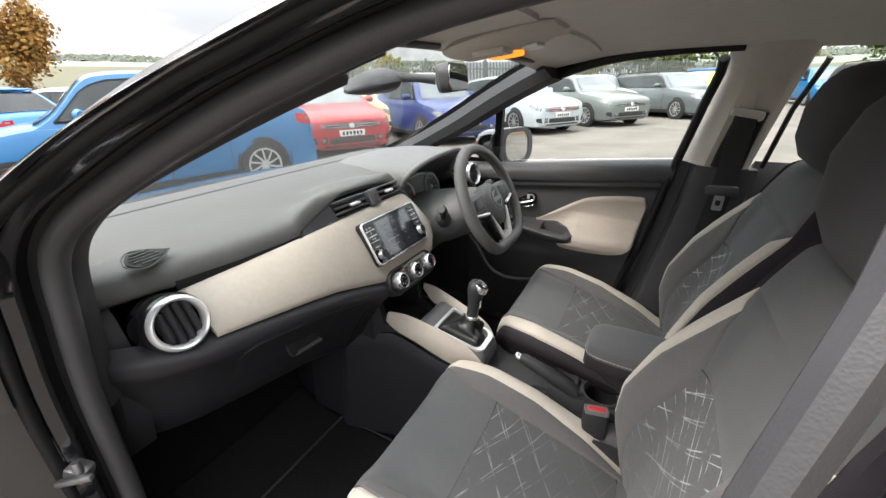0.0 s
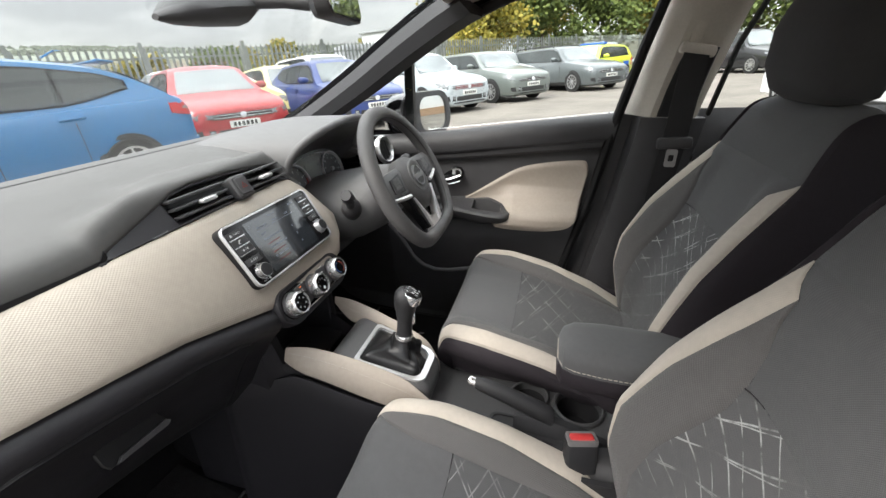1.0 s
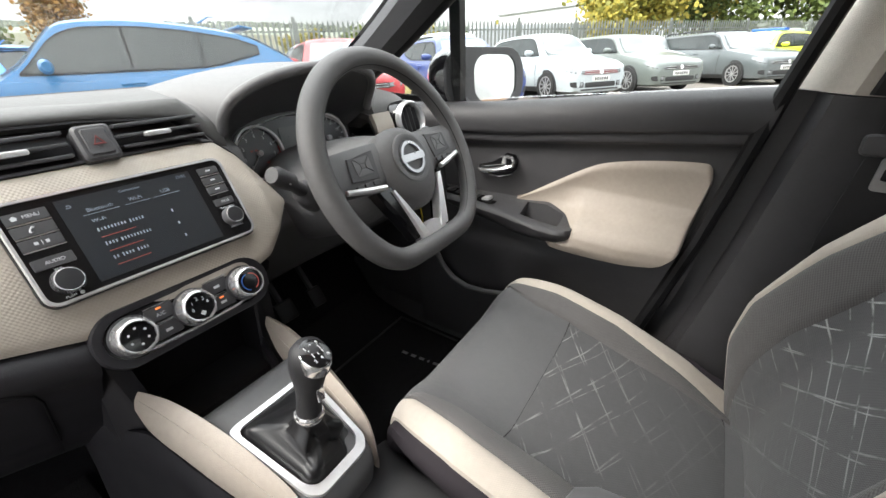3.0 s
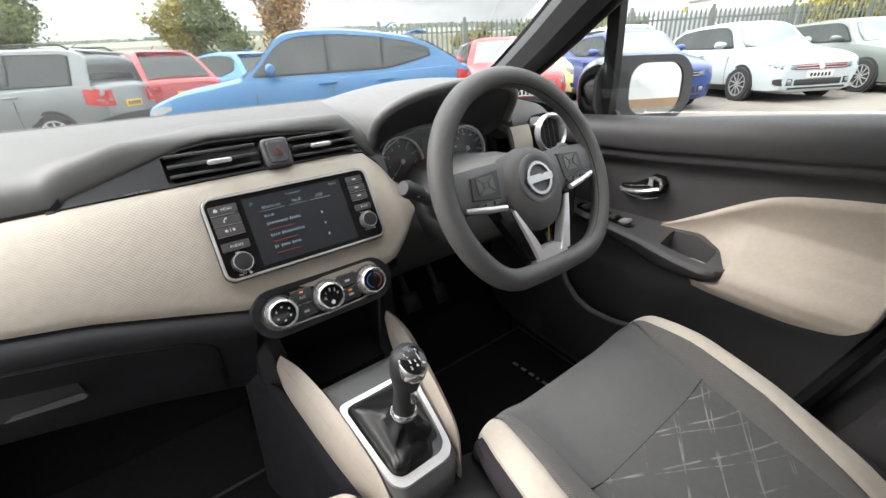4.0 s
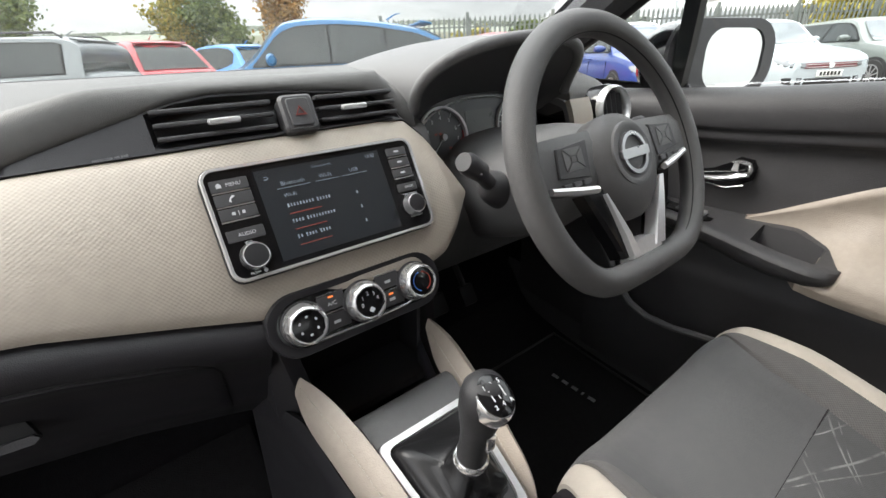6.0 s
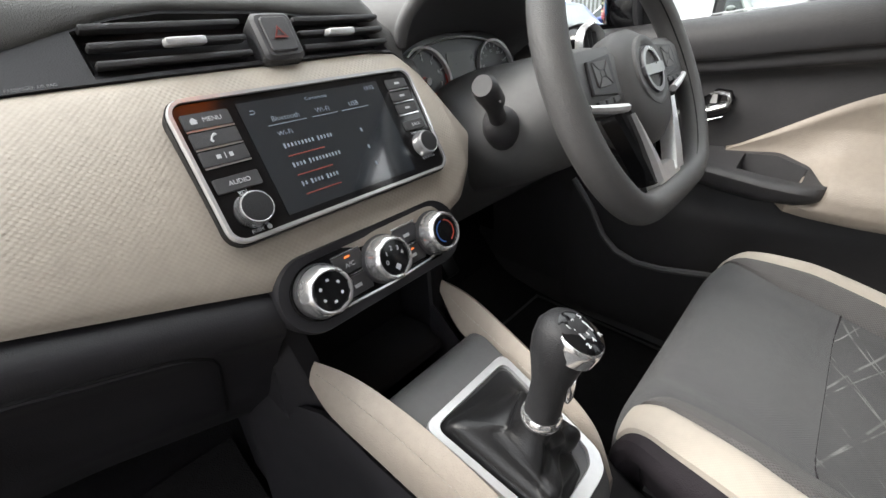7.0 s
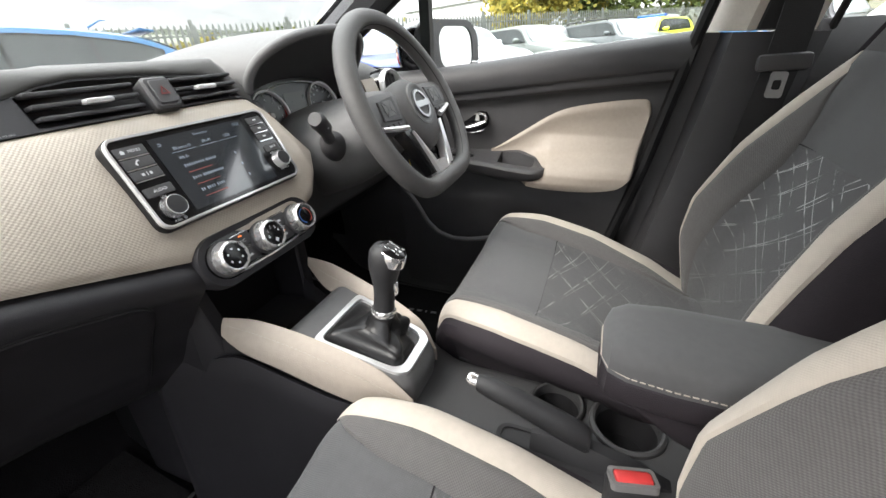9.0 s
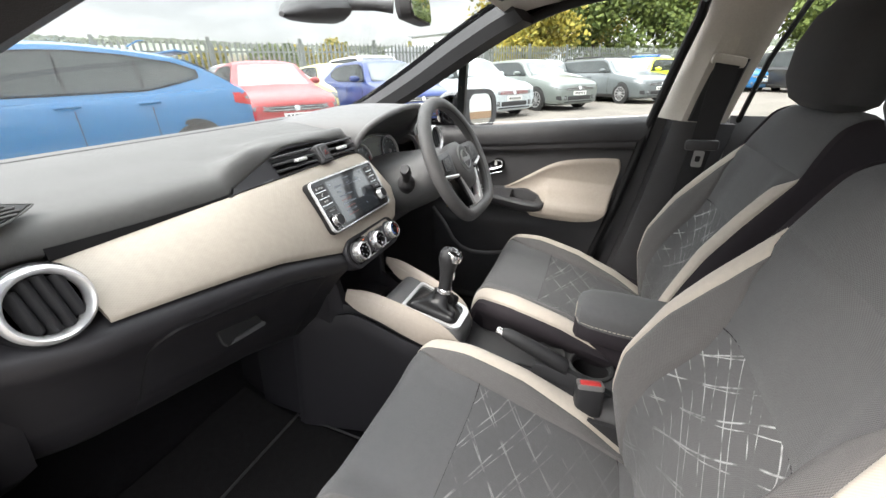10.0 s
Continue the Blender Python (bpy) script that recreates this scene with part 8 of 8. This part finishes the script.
            tube(bm, [(s * w * 0.66, y * h2, z) for y, z in ((0.10, H - 0.02), (0.05, H + 0.035), (-0.3, H + 0.045), (re + 0.02, H + 0.02), (re - 0.03, H - 0.05))], 0.018, 8)
            part("roof_rail", bm, TRIM_DARK, car, "black roof rail")
    bm = bmesh.new()
    loft(bm, [[V((x * w, y * h2 + 0.012, z)) for y, z in ((1.0 - 0.004 * abs(x), 0.575), (0.994 - 0.004 * abs(x), 0.665), (0.97, 0.665), (0.97, 0.575))] for x in (-0.56, -0.3, 0.0, 0.3, 0.56)])
    part("grille", bm, grille_mat or TRIM_DARK, car, "dark radiator grille")
    for gz in (0.598, 0.642):
        bm = bmesh.new()
        box(bm, (0, 1.0 * h2 + (0.008 if gz > 0.62 else 0.014), gz), (1.08 * w, 0.012, 0.012), 0.003)
        part("grille_bar", bm, CHROME, car, "chrome grille bar")
    bm = lathe(bmesh.new(), [(0.055, 0), (0.05, 0.012), (0.02, 0.014)], (0, h2 * 1.0 + 0.008, 0.622), (0, 1, 0.15), 20)
    part("badge", bm, CHROME, car, "round chrome badge")
    bm = bmesh.new()
    box(bm, (0, 0.992 * h2, 0.355), (1.02 * w, 0.06, 0.115), 0.02)
    part("lower_grille", bm, TRIM_DARK, car)
    bm = bmesh.new()
    box(bm, (0, 0.990 * h2, 0.255), (1.24 * w, 0.07, 0.035), 0.012)
    part("chin_lip", bm, TRIM_DARK, car)
    for yy, zz, mt, tilt in ((1.006, 0.485, PLATE_WHITE, 0), (-1.004, belt - 0.30 if estate > 0.85 else belt - 0.25, PLATE_YELLOW, 0)):
        bm = bmesh.new()
        box(bm, (0, yy * h2, zz), (0.50, 0.02, 0.11), 0.004)
        pl = part("number_plate", bm, mt, car, "number plate")
        for k in range(6):
            bm = bmesh.new()
            box(bm, (-0.175 + 0.07 * k, yy * h2 + math.copysign(0.011, yy), zz), (0.045, 0.004, 0.065))
            part("plain_bar", bm, PLATE_INK, pl, "", False)
    bm = bmesh.new()
    loft(bm, [[V((s_ * (skin_x(y, 0.45) + 0.012) if s_ else 0.0, y * h2 - 0.02, z)) for z in (0.26, 0.34, zt_ - 0.03, zt_)] + [V((s_ * (skin_x(y, 0.45) - 0.04), y * h2 + 0.03, z)) for z in (zt_, 0.26)] for s_, y, zt_ in ((-1, -0.80, 0.46), (-1, -0.93, 0.50), (-1, -1.0, 0.54), (-0.6, -1.006, 0.55), (0.6, -1.006, 0.55), (1, -1.0, 0.54), (1, -0.93, 0.50), (1, -0.80, 0.46))])
    part("rear_bumper", bm, TRIM_DARK if clad else mat, car)
    bm = bmesh.new()
    box(bm, (0, (re - 0.09) * h2, H - 0.075), (W * 0.60, 0.16, 0.025), 0.01, pose(0, 0, 0, 10, 0, 0))
    part("roof_spoiler", bm, mat, car)
    bm = bmesh.new()
    tube(bm, [(0, re * h2 + 0.25, H), (0, re * h2 + 0.12, H + 0.07), (0, re * h2 + 0.05, H + 0.075)], [0.012, 0.008, 0.004], 8)
    part("aerial_fin", bm, mat, car)
    if stripe is not None:
        for s in (-1, 1):
            for k in range(6):
                bm = bmesh.new()
                box(bm, (s * (w * 0.99 + 0.006), (-0.62 + 0.24 * k) * h2, 0.66), (0.012, 0.24 * h2 * 0.98, 0.24))
                part("marking_panel", bm, stripe[k % 2], car, "", False)
        for s in (-1, 1):
            wrap("tail_marking", s, ((-0.80, 0.45, 0.86), (-0.90, 0.42, 0.84), (-0.97, 0.40, 0.80), (-0.998, 0.40, 0.76), (-1.002, 0.40, 0.74, 0.30)), ORANGE, "orange reflective marking", 0.006)
        bm = bmesh.new()
        box(bm, (0, -0.05 * h2, H + 0.06), (1.1, 0.26, 0.09), 0.03)
        part("roof_light_bar", bm, paint("light_bar_blue", (0.02, 0.10, 0.5)), car, "blue roof light bar")
    car.matrix_basis = pose(place[0], place[1], 0, 0, 0, heading)
    return car


def front_at(fx, fy, heading, L):
    """The middle of a car whose front centre stands at fx, fy."""
    a = radians(heading)
    return (fx + math.sin(a) * L / 2, fy - math.cos(a) * L / 2)


BLUE = paint("bright_blue_paint", (0.001, 0.118, 0.30))
NAVY = paint("deep_blue_paint", (0.02, 0.045, 0.19))
CRED = paint("red_car_paint", (0.36, 0.015, 0.02))
MAROON = paint("dark_red_car_paint", (0.33, 0.015, 0.025))
WHITE = paint("white_car_paint", (0.72, 0.73, 0.74))
PALE = paint("pale_silver_paint", (0.40, 0.44, 0.46))
SILVERC = paint("silver_car_paint", (0.17, 0.185, 0.19), 0.3)
GREYC = paint("grey_green_paint", (0.15, 0.17, 0.16), 0.2)
GREYD = paint("blue_grey_paint", (0.11, 0.125, 0.13), 0.2)
LIME = paint("fluorescent_yellow", (0.62, 0.70, 0.05))
ORANGE = paint("orange_marking", (0.75, 0.18, 0.03))
POLBLUE = paint("blue_marking", (0.02, 0.10, 0.5))
BLACKC = paint("black_car_paint", (0.015, 0.015, 0.017))

pa = 69.5
parked_car("bright blue compact crossover parked side-on ahead", BLUE, (2.2, 6.25), pa, 4.12, 1.79, 1.54, 0.0, 1.0, 1.0, slope=1.0)
ROWH = 147.0
parked_car("red hatchback parked nose out in the row", CRED, front_at(5.55, 5.45, ROWH, 4.3), ROWH, 4.3, 1.80, 1.46)
parked_car("deep blue hatchback parked nose out in the row", NAVY, front_at(7.95, 4.0, ROWH, 4.0), ROWH, 4.0, 1.74, 1.46)
parked_car("pale silver-white hatchback with a red-lined grille", PALE, front_at(10.36, 2.5, ROWH, 4.2), ROWH, 4.2, 1.79, 1.49, grille_mat=material("red_lined_grille", (0.16, 0.03, 0.035), 0.4))
parked_car("grey-green saloon parked nose out in the row", GREYC, front_at(12.6, 1.05, ROWH - 6, 4.7), ROWH - 6, 4.7, 1.83, 1.46, 0.5)
parked_car("blue-grey estate car with silver wheels", GREYD, front_at(15.3, -1.35, ROWH - 14, 4.85), ROWH - 14, 4.85, 1.86, 1.47, 0.9, rails=True)
parked_car("yellow and blue marked patrol car with an orange tail", LIME, (19.8, -0.9), 60, 4.7, 1.83, 1.48, 0.6, stripe=(POLBLUE, LIME))
parked_car("grey people carrier parked beyond the patrol car", GREYD, (23.5, -1.5), 110, 4.5, 1.85, 1.65, 0.9)
parked_car("white hatchback parked in the back row", WHITE, (17.8, 2.9), ROWH, 4.3, 1.8, 1.5)
parked_car("white hatchback parked near the fence", WHITE, (8.3, 9.6), 70, 4.1, 1.75, 1.50)
parked_car("pale yellow car parked near the fence", paint("pale_yellow_paint", (0.62, 0.58, 0.28)), (10.4, 8.0), ROWH, 4.1, 1.75, 1.46)
parked_car("white van-like car parked near the fence", WHITE, (11.8, 7.5), ROWH, 4.3, 1.8, 1.7, 0.9)
parked_car("silver estate with black roof rails and grey bumpers", SILVERC, (-1.88, 10.6), 62, 4.25, 1.8, 1.60, 0.9, 1.02, 1.00, clad=True, rails=True)
parked_car("dark red crossover parked tail out", MAROON, (0.35, 13.4), 20, 4.4, 1.84, 1.67)
parked_car("light blue hatchback parked tail out", paint("sky_blue_paint", (0.05, 0.25, 0.60)), (2.6, 14.2), 20, 4.1, 1.78, 1.60)
parked_car("white hatchback parked tail out", WHITE, (4.6, 14.0), 30, 4.1, 1.78, 1.55)
parked_car("white crossover parked tail out by the trees", WHITE, (-3.9, 15.5), 10, 4.4, 1.82, 1.62)
parked_car("white hatchback parked behind the driver's side", WHITE, (7.4, -4.7), 100, 4.2, 1.8, 1.50)
parked_car("black crossover parked across the yard", BLACKC, (21.5, -7.2), 115, 4.5, 1.85, 1.62, 0.6, rails=True)
parked_car("bright blue hatchback across the yard", BLUE, (24.0, -5.6), 100, 4.2, 1.8, 1.5)

# ground with the field beyond, and hills
bm = bmesh.new()
random.seed(3)
gx = [-700, -300, -120, -60, -30, -15, 0, 15, 30, 60, 120, 300, 700]


def ground_z(x, y):
    d = math.hypot(x, y)
    far = max(0.0, d - 60)
    ang = math.degrees(math.atan2(y, x))
    ridge = 0.5 + 0.5 * math.exp(-((ang - 65) / 45) ** 2)
    return ridge * 36.0 * (1 - math.exp(-(far / 260.0) ** 2)) + 3.0 * noise.noise(V((x * 0.006, y * 0.006, 0))) * min(1, far / 120)


vs = {}
rad = [0, 6, 14, 26, 40, 60, 85, 120, 170, 230, 300, 400, 550, 800, 1200]
SEG = 72
ringsv = []
for r in rad:
    if r == 0:
        ringsv.append([bm.verts.new((0, 0, 0))])
    else:
        ringsv.append([bm.verts.new((r * math.cos(2 * math.pi * i / SEG), r * math.sin(2 * math.pi * i / SEG), ground_z(r * math.cos(2 * math.pi * i / SEG), r * math.sin(2 * math.pi * i / SEG)))) for i in range(SEG)])
for i in range(SEG):
    bm.faces.new((ringsv[0][0], ringsv[1][i], ringsv[1][(i + 1) % SEG]))
for a, b in zip(ringsv[1:], ringsv[2:]):
    for i in range(SEG):
        bm.faces.new((a[i], a[(i + 1) % SEG], b[(i + 1) % SEG], b[i]))
g_ob = solid("ground", bm, ASPHALT, "pale worn asphalt car park running out to fields and hills", "ground", kind="structure")
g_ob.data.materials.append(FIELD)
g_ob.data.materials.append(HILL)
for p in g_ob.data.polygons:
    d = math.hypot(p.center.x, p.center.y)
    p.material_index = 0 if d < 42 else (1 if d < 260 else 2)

# palisade fence: pales, rails and posts
PALE_MAT = material("galvanised_steel", (0.21, 0.225, 0.21), 0.55, 0.5, 0.15, 8)
FDIR, FORG = V((0.839, -0.545, 0)), V((14.0, 8.6, 0))
pale_me = finish(prism(bmesh.new(), [(-0.033, 0), (0.033, 0), (0.033, 2.06), (0.0, 2.15), (-0.033, 2.06)], (0, 0, 0.05), (1, 0, 0), (0, 0, 1), 0.02), "pale", PALE_MAT, False)
post_me = finish(loft(bmesh.new(), [[V((a, b, z)) for a, b in ((-0.05, -0.03), (0.05, -0.03), (0.05, 0.03), (-0.05, 0.03))] for z in (0, 2.3)]), "post", PALE_MAT, False)
rot = math.atan2(FDIR.y, FDIR.x)
for b in range(-10, 4):
    fp = thing("fence_panel", "grey galvanised palisade fence panel", "fence", "palisade fence")
    fp.matrix_basis = Matrix.Translation(FORG + FDIR * (-b * 2.75)) @ Matrix.Rotation(rot, 4, "Z")
    po = new("post", post_me)
    po.parent = fp
    for z in (0.5, 1.9):
        bm = bmesh.new()
        box(bm, (1.375, 0.02, z), (2.75, 0.03, 0.05))
        part("rail", bm, PALE_MAT, fp, "", False)
    for k in range(17):
        q = new("pale", pale_me)
        q.parent = fp
        q.location = (0.08 + 0.16 * k, -0.03, 0)

# far buildings
cab = thing("storage_container", "pale grey corrugated storage container beyond the fence", "container")
CONT = material("pale_grey_sheet", (0.42, 0.44, 0.46), 0.6, 0.1, 0.12, 1.5)
bm = bmesh.new()
box(bm, (0, 0, 1.5), (12.0, 2.5, 2.6), 0.03)
part("box", bm, CONT, cab)
for k in range(40):
    bm = bmesh.new()
    box(bm, (-5.85 + 0.3 * k, -1.27, 1.5), (0.12, 0.05, 2.4))
    part("rib", bm, CONT, cab, "", False)
cab.matrix_basis = Matrix.Translation((31, 10.5, 0)) @ Matrix.Rotation(rot - 0.25, 4, "Z")
wb = thing("warehouse", "white-clad warehouse beyond the trees", "building")
WCLAD = material("white_cladding", (0.68, 0.70, 0.72), 0.6, 0, 0.05, 0.5)
bm = bmesh.new()
box(bm, (0, 0, 3.2), (26, 18, 6.4), 0.05)
part("wall", bm, WCLAD, wb)
bm = bmesh.new()
box(bm, (0, 0, 6.55), (26.6, 18.6, 0.3), 0.05)
part("roof", bm, CONT, wb)
for k in range(5):
    bm = bmesh.new()
    box(bm, (-10 + 5 * k, -9.05, 1.8), (3.0, 0.12, 3.4), 0.02)
    part("door", bm, CONT, wb)
wb.matrix_basis = pose(74, 18, ground_z(74, 18) - 0.3, 0, 0, -20)
sh = thing("site_office", "white cabin with a grey door and a round blue sign", "building")
bm = bmesh.new()
box(bm, (0, 0, 1.9), (14, 6, 3.8), 0.04)
part("wall", bm, WCLAD, sh)
bm = bmesh.new()
box(bm, (0, 0, 3.9), (14.4, 6.4, 0.2), 0.04)
part("roof", bm, CONT, sh)
bm = bmesh.new()
box(bm, (-5.2, 3.03, 1.1), (1.1, 0.08, 2.1), 0.02)
part("door", bm, CONT, sh, "grey door")
bm = lathe(bmesh.new(), [(0.25, 0), (0.25, 0.02), (0.1, 0.025)], (-6.3, 3.0, 1.6), (0, 1, 0), 24)
part("sign", bm, POLBLUE, sh, "round blue sign")
bm = bmesh.new()
box(bm, (0, 3.04, 0.12), (14, 0.08, 0.24))
part("plinth", bm, material("brown_plinth", (0.3, 0.2, 0.13), 0.8), sh)
sh.matrix_basis = pose(9.5, -14.0, 0, 0, 0, 8)

# trees
BARK = material("bark", (0.10, 0.075, 0.05), 0.9, 0, 0.3, 6, 0.6, 30)


def leaf_material(name, a, b):
    m = bpy.data.materials.new(name)
    m.use_nodes = True
    n, l = m.node_tree.nodes, m.node_tree.links
    p = n["Principled BSDF"]
    p.inputs["Roughness"].default_value = 0.7
    geo = n.new("ShaderNodeNewGeometry")
    rp = n.new("ShaderNodeValToRGB")
    rp.color_ramp.elements[0].color, rp.color_ramp.elements[1].color = (*a, 1), (*b, 1)
    l.new(geo.outputs["Random Per Island"], rp.inputs["Fac"])
    l.new(rp.outputs["Color"], p.inputs["Base Color"])
    return m


GREEN = leaf_material("green_leaves", (0.045, 0.075, 0.015), (0.15, 0.19, 0.04))
YELLOWG = leaf_material("yellowing_leaves", (0.13, 0.14, 0.02), (0.38, 0.30, 0.04))
AUTUMN = leaf_material("autumn_leaves", (0.16, 0.10, 0.02), (0.40, 0.20, 0.04))


def tree(label, place, height, spread, leafmat, seed, leaves=2600, size=0.16, base=0.25):
    rng = random.Random(seed)
    tr = thing("tree", label, "tree", "trees")
    bm = bmesh.new()
    tube(bm, [(0, 0, -0.2), (0.05, 0.0, height * 0.3), (-0.05, 0.06, height * 0.6), (0.0, 0.0, height * 0.85)], [height * 0.028, height * 0.022, height * 0.014, height * 0.004], 10)
    tips = []
    for k in range(11):
        a, z0 = rng.uniform(0, 6.28), height * rng.uniform(base, 0.75)
        ln = spread * rng.uniform(0.5, 0.95) * (1.15 - z0 / height * 0.7)
        end = V((math.cos(a) * ln, math.sin(a) * ln, z0 + height * rng.uniform(0.10, 0.26)))
        mid = V((end.x * 0.5, end.y * 0.5, z0 + (end.z - z0) * 0.35))
        tube(bm, [(0, 0, z0), mid, end], [height * 0.011, height * 0.007, height * 0.002], 6)
        tips += [mid, end, mid.lerp(end, 0.5), end + V((rng.uniform(-1, 1), rng.uniform(-1, 1), rng.uniform(0, 1))) * spread * 0.25]
    tips += [V((0, 0, height * 0.85)), V((0.1, 0, height * 0.95)), V((0, 0, height * 0.7))]
    part("trunk", bm, BARK, tr)
    verts, faces = [], []
    for k in range(leaves):
        c = tips[rng.randrange(len(tips))]
        r = spread * 0.30
        p = c + V((rng.gauss(0, 0.55), rng.gauss(0, 0.55), rng.gauss(0, 0.42))) * r
        if p.z < height * base * 0.8:
            continue
        q = Euler((rng.uniform(0, 3.1), rng.uniform(0, 3.1), rng.uniform(0, 3.1))).to_matrix()
        s = size * rng.uniform(0.6, 1.5)
        i0 = len(verts)
        verts += [p + q @ V(o) * s for o in ((-0.5, -1, 0), (0.5, -0.9, 0.1), (0.7, 0.5, 0.0), (0, 1.1, 0.15), (-0.7, 0.4, 0.0))]
        faces.append(tuple(range(i0, i0 + 5)))
    me = bpy.data.meshes.new("crown")
    me.from_pydata([tuple(v) for v in verts], [], faces)
    me.materials.append(leafmat)
    cr = new("crown", me)
    cr.parent = tr
    tr.matrix_basis = pose(place[0], place[1], ground_z(*place), 0, 0, rng.uniform(0, 360))
    return tr


k = 0
for (tx, ty), hgt, sp, mt, lab in (((5.6, 29.5), 5.3, 1.9, GREEN, "leafy green tree behind the parked cars"), ((3.6, 30.5), 4.8, 1.6, YELLOWG, "small yellowing tree behind the parked cars"), ((8.9, 28.5), 5.6, 1.9, AUTUMN, "tree turning orange behind the parked cars"), ((-3.9, 29.6), 5.6, 2.0, GREEN, "leafy green tree beyond the silver estate"),
        ((30.0, 6.3), 6.0, 3.6, YELLOWG, "broad yellowing tree beyond the fence"), ((36.5, 2.0), 7.2, 3.8, GREEN, "green tree beyond the fence"), ((39.0, -3.0), 7.6, 4.0, GREEN, "green tree beyond the fence"), ((41, -8.0), 7.4, 4.0, YELLOWG, "yellow-green tree beyond the fence"), ((39, -13.5), 7.8, 4.2, GREEN, "green tree beyond the fence"), ((34, -17.0), 7.0, 4.0, GREEN, "green tree at the edge of the yard"), ((27, -13.5), 6.0, 3.2, YELLOWG, "yellow-green tree at the edge of the yard"), ((44, 3.0), 8.4, 4.2, YELLOWG, "tall yellow-green tree beyond the fence"),
        ((28, -21), 7.2, 4.0, GREEN, "green tree at the edge of the yard"), ((19, -22), 7.0, 4.0, GREEN, "green tree at the edge of the yard")):
    k += 1
    tree(lab, (tx, ty), hgt, sp, mt, 10 + k, 9000 if sp > 3 else 6000, 0.075 if sp < 3.2 else 0.12)
for i in range(16):
    a = radians(12 + 2.4 * i + 2 * math.sin(3 * i))
    d = 62 + 26 * abs(math.sin(1.7 * i))
    tree("far dark hedgerow tree", (d * math.cos(a), d * math.sin(a)), 4.2 + 1.8 * math.sin(2.3 * i), 3.2, GREEN if i % 3 else YELLOWG, 60 + i, 2200, 0.26, 0.12)
# wooded hill line
bm = bmesh.new()
rng = random.Random(9)
verts, faces = [], []
for i in range(9000):
    a = radians(rng.uniform(-30, 125))
    d = rng.uniform(300, 420)
    x, y = d * math.cos(a), d * math.sin(a)
    if noise.noise(V((a * 6, d * 0.01, 0))) < -0.05:
        continue
    z = ground_z(x, y)
    s = rng.uniform(0.9, 2.4)
    i0 = len(verts)
    q = Euler((rng.uniform(-0.5, 0.5), rng.uniform(-0.5, 0.5), rng.uniform(0, 3.1))).to_matrix()
    for o in ((1, 0, 0.2), (0, 1, 0.3), (-1, 0, 0.2), (0, -1, 0.3), (0.1, 0.1, 1.1)):
        verts.append(tuple(V((x, y, z - 0.5)) + q @ V(o) * s))
    faces += [(i0, i0 + 1, i0 + 4), (i0 + 1, i0 + 2, i0 + 4), (i0 + 2, i0 + 3, i0 + 4), (i0 + 3, i0, i0 + 4)]
me = bpy.data.meshes.new("hill_woods")
me.from_pydata(verts, [], faces)
bm.free()
me.materials.append(leaf_material("distant_woods", (0.07, 0.085, 0.065), (0.11, 0.125, 0.085)))
tagged(new("hill_woods", me), "distant dark woods along the ridge", "woods", kind="stuff")

# the yard climbs gently towards the field
CLIMB = Matrix.Rotation(radians(0.6), 4, V((0.97, 0.24, 0.0)).normalized())
for ob in list(scene.objects):
    if ob.parent is None and ob.name not in INSIDE and ob.type in ("MESH", "EMPTY"):
        ob.matrix_basis = CLIMB @ ob.matrix_basis
